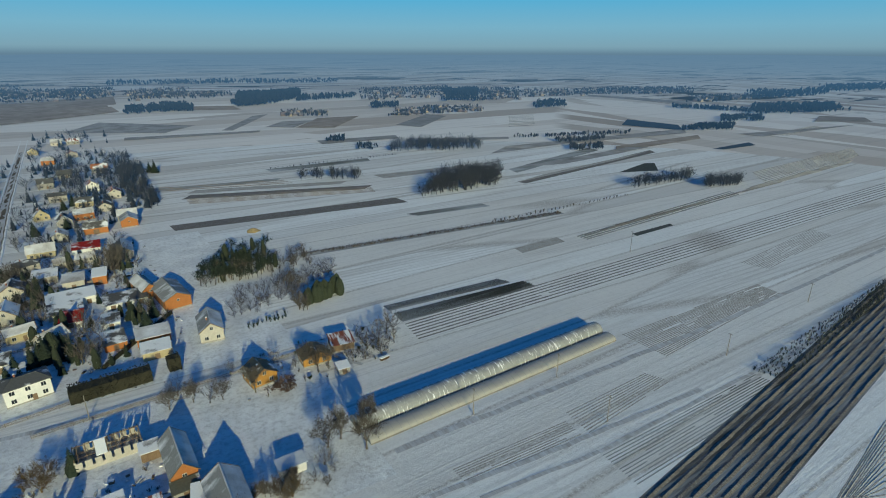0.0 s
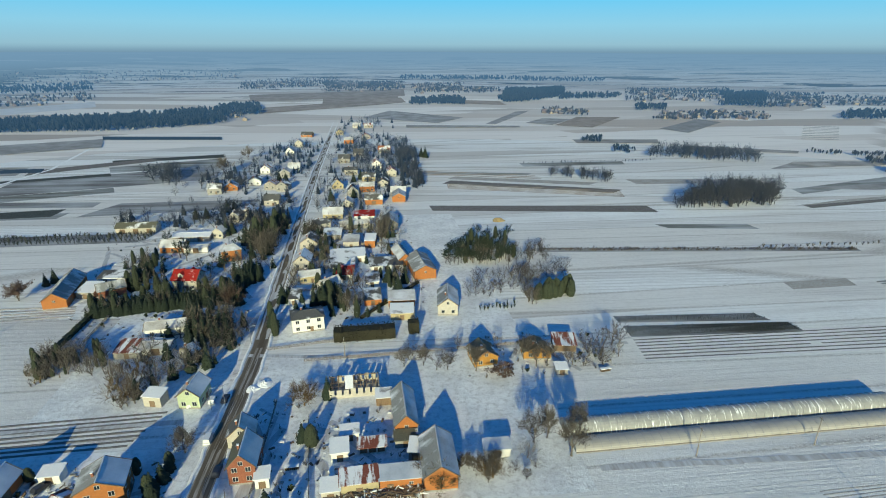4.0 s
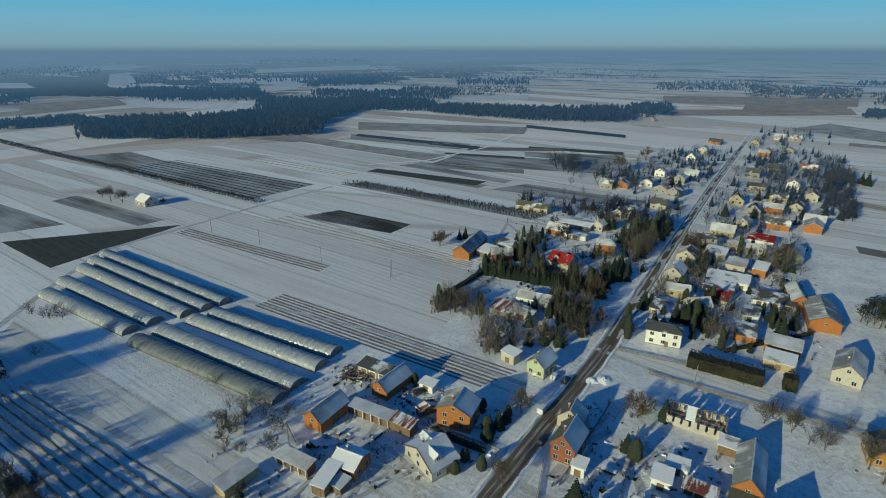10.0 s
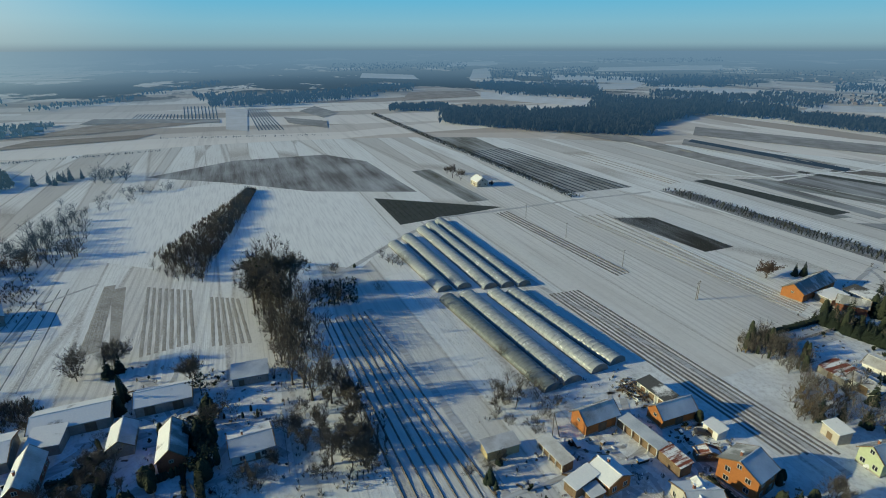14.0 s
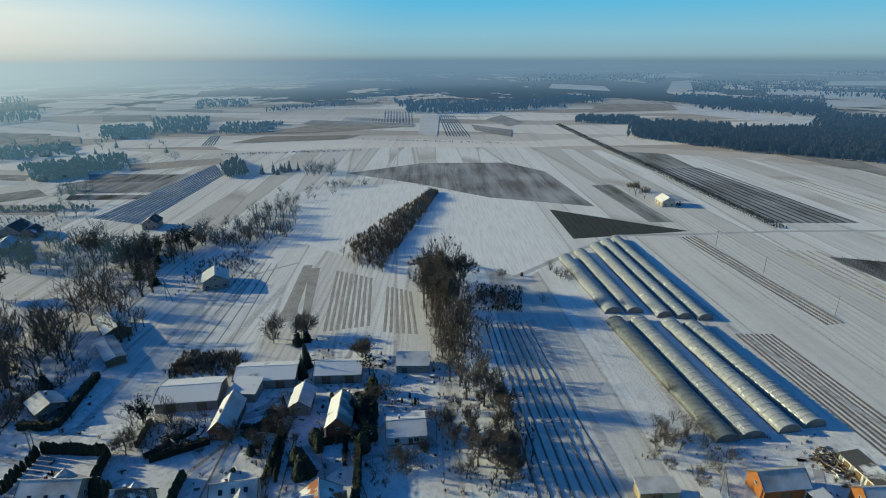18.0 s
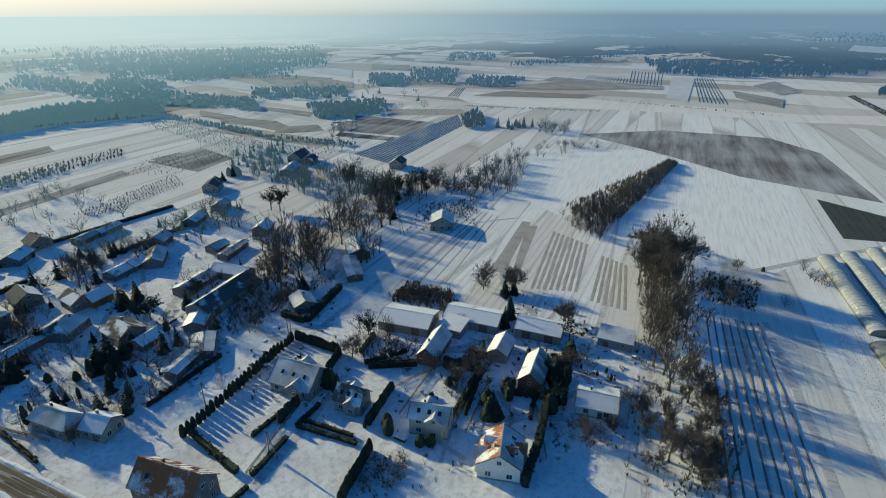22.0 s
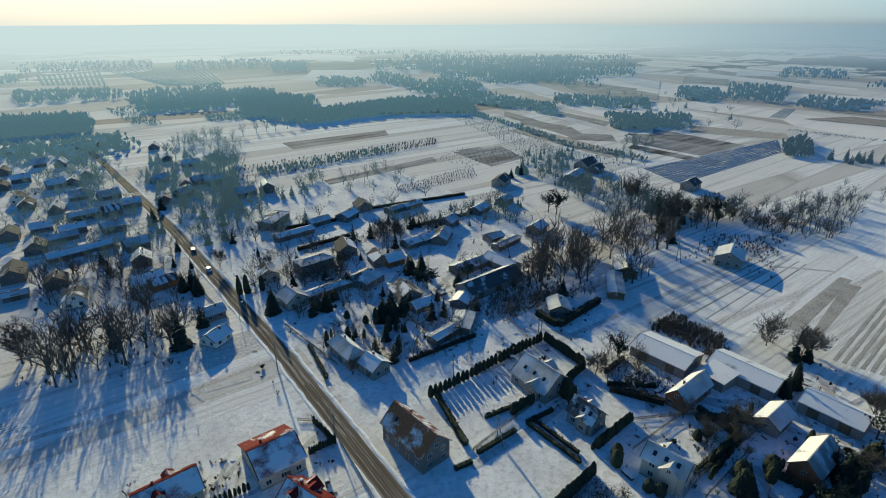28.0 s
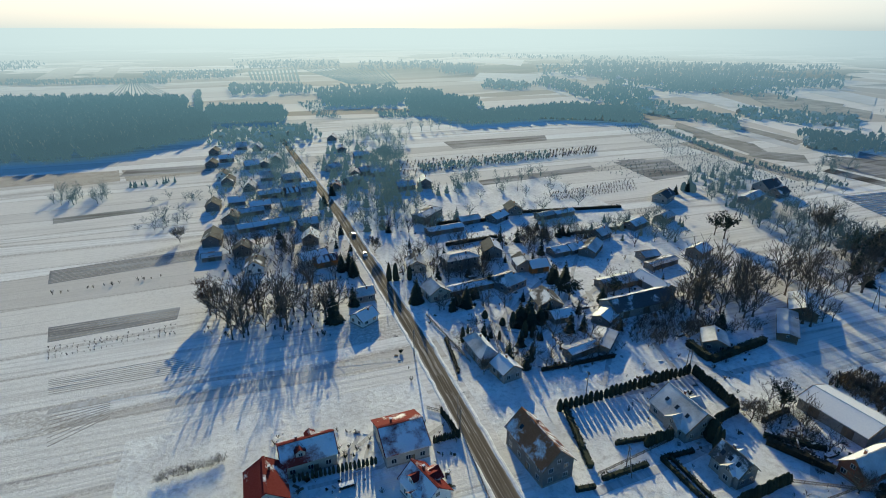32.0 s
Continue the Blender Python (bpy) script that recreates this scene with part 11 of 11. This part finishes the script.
tree('spruce', -75.2, 303, 7.4, 1.3)
tree('spruce', -71.3, 306.1, 8.4, 1.3)
tree('spruce', -68.6, 315.3, 8.7, 1.3)
tree('spruce', -65.3, 320.3, 9.1, 1.3)
tree('spruce', -45.6, 208.7, 9.1, 1.3)
tree('spruce', -43.6, 211.2, 6.8, 1.3)
tree('spruce', -45.8, 188, 8.3, 1.3)
tree('spruce', -33.7, 190.5, 8.5, 1.3)
tree('spruce', -30, 207, 8, 1.3)
tree('spruce', -27.1, 209.5, 7, 1.3)
tree('spruce', -25.5, 212.2, 7.9, 1.3)
tree('spruce', 1.8, 228.8, 6.8, 1.3)
tree('spruce', -1, 226.9, 9.3, 1.3)
tree('spruce', -4.4, 291.2, 9.1, 1.3)
tree('spruce', -39.3, 284.3, 8.1, 1.3)
tree('spruce', -39.8, 262.7, 7.4, 1.3)
tree('spruce', -21.9, 434.1, 9.2, 1.3)
tree('spruce', -27.2, 425.5, 8.2, 1.3)
tree('spruce', -38.2, 408.1, 9.1, 1.3)
tree('spruce', -40, 370.6, 9, 1.3)
tree('spruce', -24.7, 376.1, 8, 1.3)

scrub([(-113.4, 154.3), (-105.9, 167.5), (-115.2, 180), (-123.4, 166.2)], 120, 2.0, 'brown bushes at a garden corner', 21)
scrub([(-83.9, 143), (-73.8, 153.8), (-84.8, 171.6), (-96.5, 162.2)], 180, 2.0, 'brown bushes at a garden corner', 22)
# ---- polytunnels ----
tunnel(-262.0, 74.0, -197.5, 78.0, 7.0, 2.8, "tunnel_film", "long polytunnel with cloudy film over steel hoops", seed=1)
tunnel(-270.5, 84.2, -197.0, 87.0, 7.0, 2.8, "tunnel_film", "long polytunnel with cloudy film over steel hoops", seed=2)
tunnel(-280.0, 96.0, -192.8, 97.8, 6.6, 2.8, "tunnel_film", "long polytunnel with cloudy film over steel hoops", seed=3)
tunnel(-286.5, 103.8, -191.2, 105.4, 6.4, 2.8, "tunnel_film", "long polytunnel with cloudy film over steel hoops", seed=4)
tunnel(-291.0, 111.4, -189.7, 113.0, 6.4, 2.8, "tunnel_film", "long polytunnel with bright taut film over hoops", seed=5, bulge=0.25)
tunnel(-190.0, 76.0, -118.1, 83.0, 7.2, 2.6, "tunnel_film_grey", "old polytunnel with dull grey film", seed=6)
tunnel(-190.6, 85.4, -119.2, 90.8, 7.2, 2.6, "tunnel_film", "polytunnel with cloudy cream film", seed=7)
tunnel(-187.8, 97.0, -121.3, 102.6, 6.8, 2.8, "tunnel_film", "polytunnel with cloudy film over hoops", seed=8, bulge=0.2)
tunnel(-185.4, 104.8, -123.2, 111.3, 6.8, 2.9, "tunnel_film", "polytunnel with bright taut film over hoops", seed=9, bulge=0.3)
tunnel(46.5, 118.3, 146.8, 120.3, 6.4, 3.4, "tunnel_film_streaked", "very long polytunnel with snow sliding off its film", seed=10, bulge=0.08)
tunnel(47.0, 112.0, 147.2, 114.0, 6.0, 1.7, "tunnel_film_dusty", "low dusty beige polytunnel beside a taller one", seed=11, bulge=0.03)
# ---- poles, lines and cars ----
pole(112.1, 105.5, 9.0)
pole(108.4, 81.2, 9.0)
pole(171.5, 83.1, 9.0)
pole(241.9, 88.9, 9.0)
pole(226.8, 169.4, 12.0)
pole(78.1, 104.8, 9.0)
pole(-99.1, 70.5, 9.0, pair=True)
pole(-191.7, 168.2, 9.0)
pole(-237.9, 166.6, 9.0)
pole(-150.7, 173.9, 9.0)
pole(-278.5, 164.1, 9.0)
pole(-119.5, -105.2, 8.0)
pole(-216.2, -112.6, 10.0, pair=True)
pole(-82.7, -104.9, 9.0)
pole(-75.8, -77.7, 8.0, pair=True)
pole(-42.3, -143.0, 9.0)
pole(-42.4, -102.7, 9.0)
pole(-41.9, -141.8, 9.0)
pole(-70.0, -267.8, 9.0)
pole(-161.0, -299.1, 9.0)
pole(-120.4, -104.8, 8.0)
pole(8.3, 182.0, 8.0)
pole(-151.1, 173.5, 8.0)
pole(-16.8, 162.3, 8.0)
car(-50.9, 124.1, 92, 'car_white', 'white van driving on the snowy road', 4.8, True)
car(-55.0, 142.0, 95, 'car_white', 'white car parked on the verge', 4.2)
car(-59.7, 139.8, 20, 'car_white', 'white car parked beside a green house', 4.2)
car(-51.2, 141.9, 90, 'car_dark', 'dark car on the road', 4.2)
car(-85.8, 110.2, 60, 'car_dark', 'dark car parked in a yard', 4.2)
car(-45.1, 111.5, 90, 'car_dark', 'dark car parked by the gate', 4.2)
car(-44.7, -255.2, 88, 'car_dark', 'dark car parked by the road', 4.2)
car(-44.7, -228.9, 88, 'car_white', 'white car on the road', 4.2)
fence(-46.9, 242.7, -16.3, 246.9, 1.3)
fence(-72.9, 99.9, -53.2, 101.7, 1.1)
fence(-41.6, 104.6, -37.5, 91.6, 1.1)
fence(-30.3, 161.1, 44.4, 165.1, 1.2)
fence(-55.8, -148.9, -50.5, -124.7, 1.2)
fence(-41.1, -114.7, -40.7, -100.6, 1.2)
fence(-68.8, -78.8, -93.6, -82.2, 1.2)
fence(-101.6, -39.2, -124.9, -41.6, 1.2)
fence(-118.0, -21.1, -100.6, -14.4, 1.2)
fence(-107.0, -39.7, -133.4, -39.0, 1.2)
fence(-101.2, -54.7, -124.7, -54.5, 1.2)
fence(-43.1, -102.2, -41.0, -80.8, 1.2)
fence(-37.6, -115.6, -40.8, -112.9, 1.2)
fence(-74.6, 97.4, -58.3, 98.9, 1.2)
fence(-139.5, 2.9, -111.5, 2.5, 1.1)
fence(-45.8, 208.6, -44.5, 245.2, 1.0)

# ---- farmyards ----
yard([(-20.8, 97.2), (6.0, 99.5), (5.9, 134.1), (-26.9, 131.2)], 1, 46, 2, 1, 7, 84)
yard([(-105.2, 89.9), (-50.3, 94.7), (-59.9, 118.2), (-123.6, 111.5)], 2, 52, 2, 1, 8, 84)
yard([(-38.8, 97.4), (-22.5, 98.8), (-28.4, 139.6), (-42.5, 138.4)], 3, 52, 1, 1, 5, 28)
yard([(-47.3, 182.6), (16.9, 193.0), (10.7, 333.4), (-51.2, 327.9)], 4, 156, 3, 2, 10, 112)
yard([(-116.9, 163.4), (-52.7, 169.0), (-76.6, 325.6), (-160.0, 318.1)], 5, 208, 3, 2, 8, 112)
yard([(-86.5, 43.1), (-57.3, 93.6), (-83.9, 119.4), (-100.7, 70.1)], 6, 91, 2, 2, 8, 98)
yard([(-78.1, -41.6), (-113.6, 4.6), (-176.8, -11.3), (-130.1, -77.5)], 7, 143, 2, 2, 12, 84)
yard([(-31.3, -130.9), (-92.6, -113.6), (-188.1, -177.8), (-76.8, -280.2)], 8, 208, 2, 1, 10, 112)
yard([(17.0, -215.7), (-48.7, -192.5), (-66.7, -414.8), (28.7, -436.7)], 9, 182, 2, 1, 8, 98)
yard([(-86.5, -116.6), (-93.2, -60.4), (-147.6, -106.1), (-140.0, -169.6)], 10, 117, 2, 1, 6, 56)
yard([(-135.5, -42.0), (-109.0, 4.0), (-161.1, 2.3), (-187.5, -49.2)], 11, 78, 1, 1, 5, 42)
yard([(22.8, 144.0), (74.6, 145.6), (81.4, 172.8), (27.8, 172.0)], 12, 78, 1, 1, 4, 42)
yard([(8.7, -101.2), (-33.4, -82.8), (-45.7, -108.3), (3.5, -120.3)], 13, 78, 1, 1, 6, 28)
# ---- tracks ----
lane([(-231.8, 37.0), (-266.1, 75.1), (-299.1, 114.1), (-299.9, 162.4), (-303.4, 219.7), (-301.9, 282.5)], 3.0, 'road_snow', 'field track with bare ruts in snow')
lane([(-82.5, 50.0), (-134.7, 48.2), (-193.0, 42.9)], 2.2, 'road_snow', 'field track beside dark crop rows')
lane([(-60.7, 132.5), (-117.5, 132.4), (-184.2, 119.6), (-251.4, 114.8)], 2.2, 'road_snow', 'field track beside polytunnels')
lane([(-336.4, 360.7), (-304.7, 404.3), (-294.0, 497.7), (-319.8, 642.3)], 3.0, 'clean_snow', 'snowy field lane')
lane([(-50.1, 167.2), (-14.5, 162.5), (44.3, 164.3), (84.8, 162.2)], 2.0, 'road_snow', 'snowy lane between village fields')
lane([(-54.5, 303.9), (-100.4, 294.4), (-141.5, 285.4)], 2.5, 'road_snow', 'side lane between gardens')
lane([(-27.7, -493.5), (-124.3, -498.4), (-292.9, -492.3), (-427.5, -473.9)], 3.5, 'road_snow', 'side road across snowy fields')
lane([(62.4, -150.7), (21.5, -151.1), (-34.5, -142.3)], 2.0, 'road_snow', 'wheel track over a snowy field')
lane([(-10.5, -105.7), (-17.6, -108.9), (-22.2, -112.5), (-27.1, -116.4)], 1.2, 'road_snow', 'curving garden drive')
lane([(-64.9, -74.8), (-86.9, -75.5), (-104.2, -76.9)], 2.2, 'road_snow', 'yard drive between hedges')
lane([(-88.1, -103.3), (-115.4, -100.5), (-172.7, -98.1), (-245.2, -94.2)], 2.2, 'road_snow', 'wheel ruts over a snowy meadow')
lane([(-173.8, -89.4), (-246.6, -82.7), (-261.1, -65.5)], 1.5, 'road_snow', 'wheel ruts over a snowy meadow')
lane([(51.4, 103.1), (89.0, 101.9), (137.6, 100.4), (202.9, 98.4), (349.2, 98.9)], 2.0, 'road_snow', 'wheel ruts along a field')
lane([(51.0, 85.1), (91.0, 80.4), (145.5, 76.0)], 1.5, 'road_snow', 'wheel ruts along a field')
lane([(61.0, 78.3), (97.0, 73.9), (181.9, 72.1)], 1.2, 'road_snow', 'wheel ruts along a field')
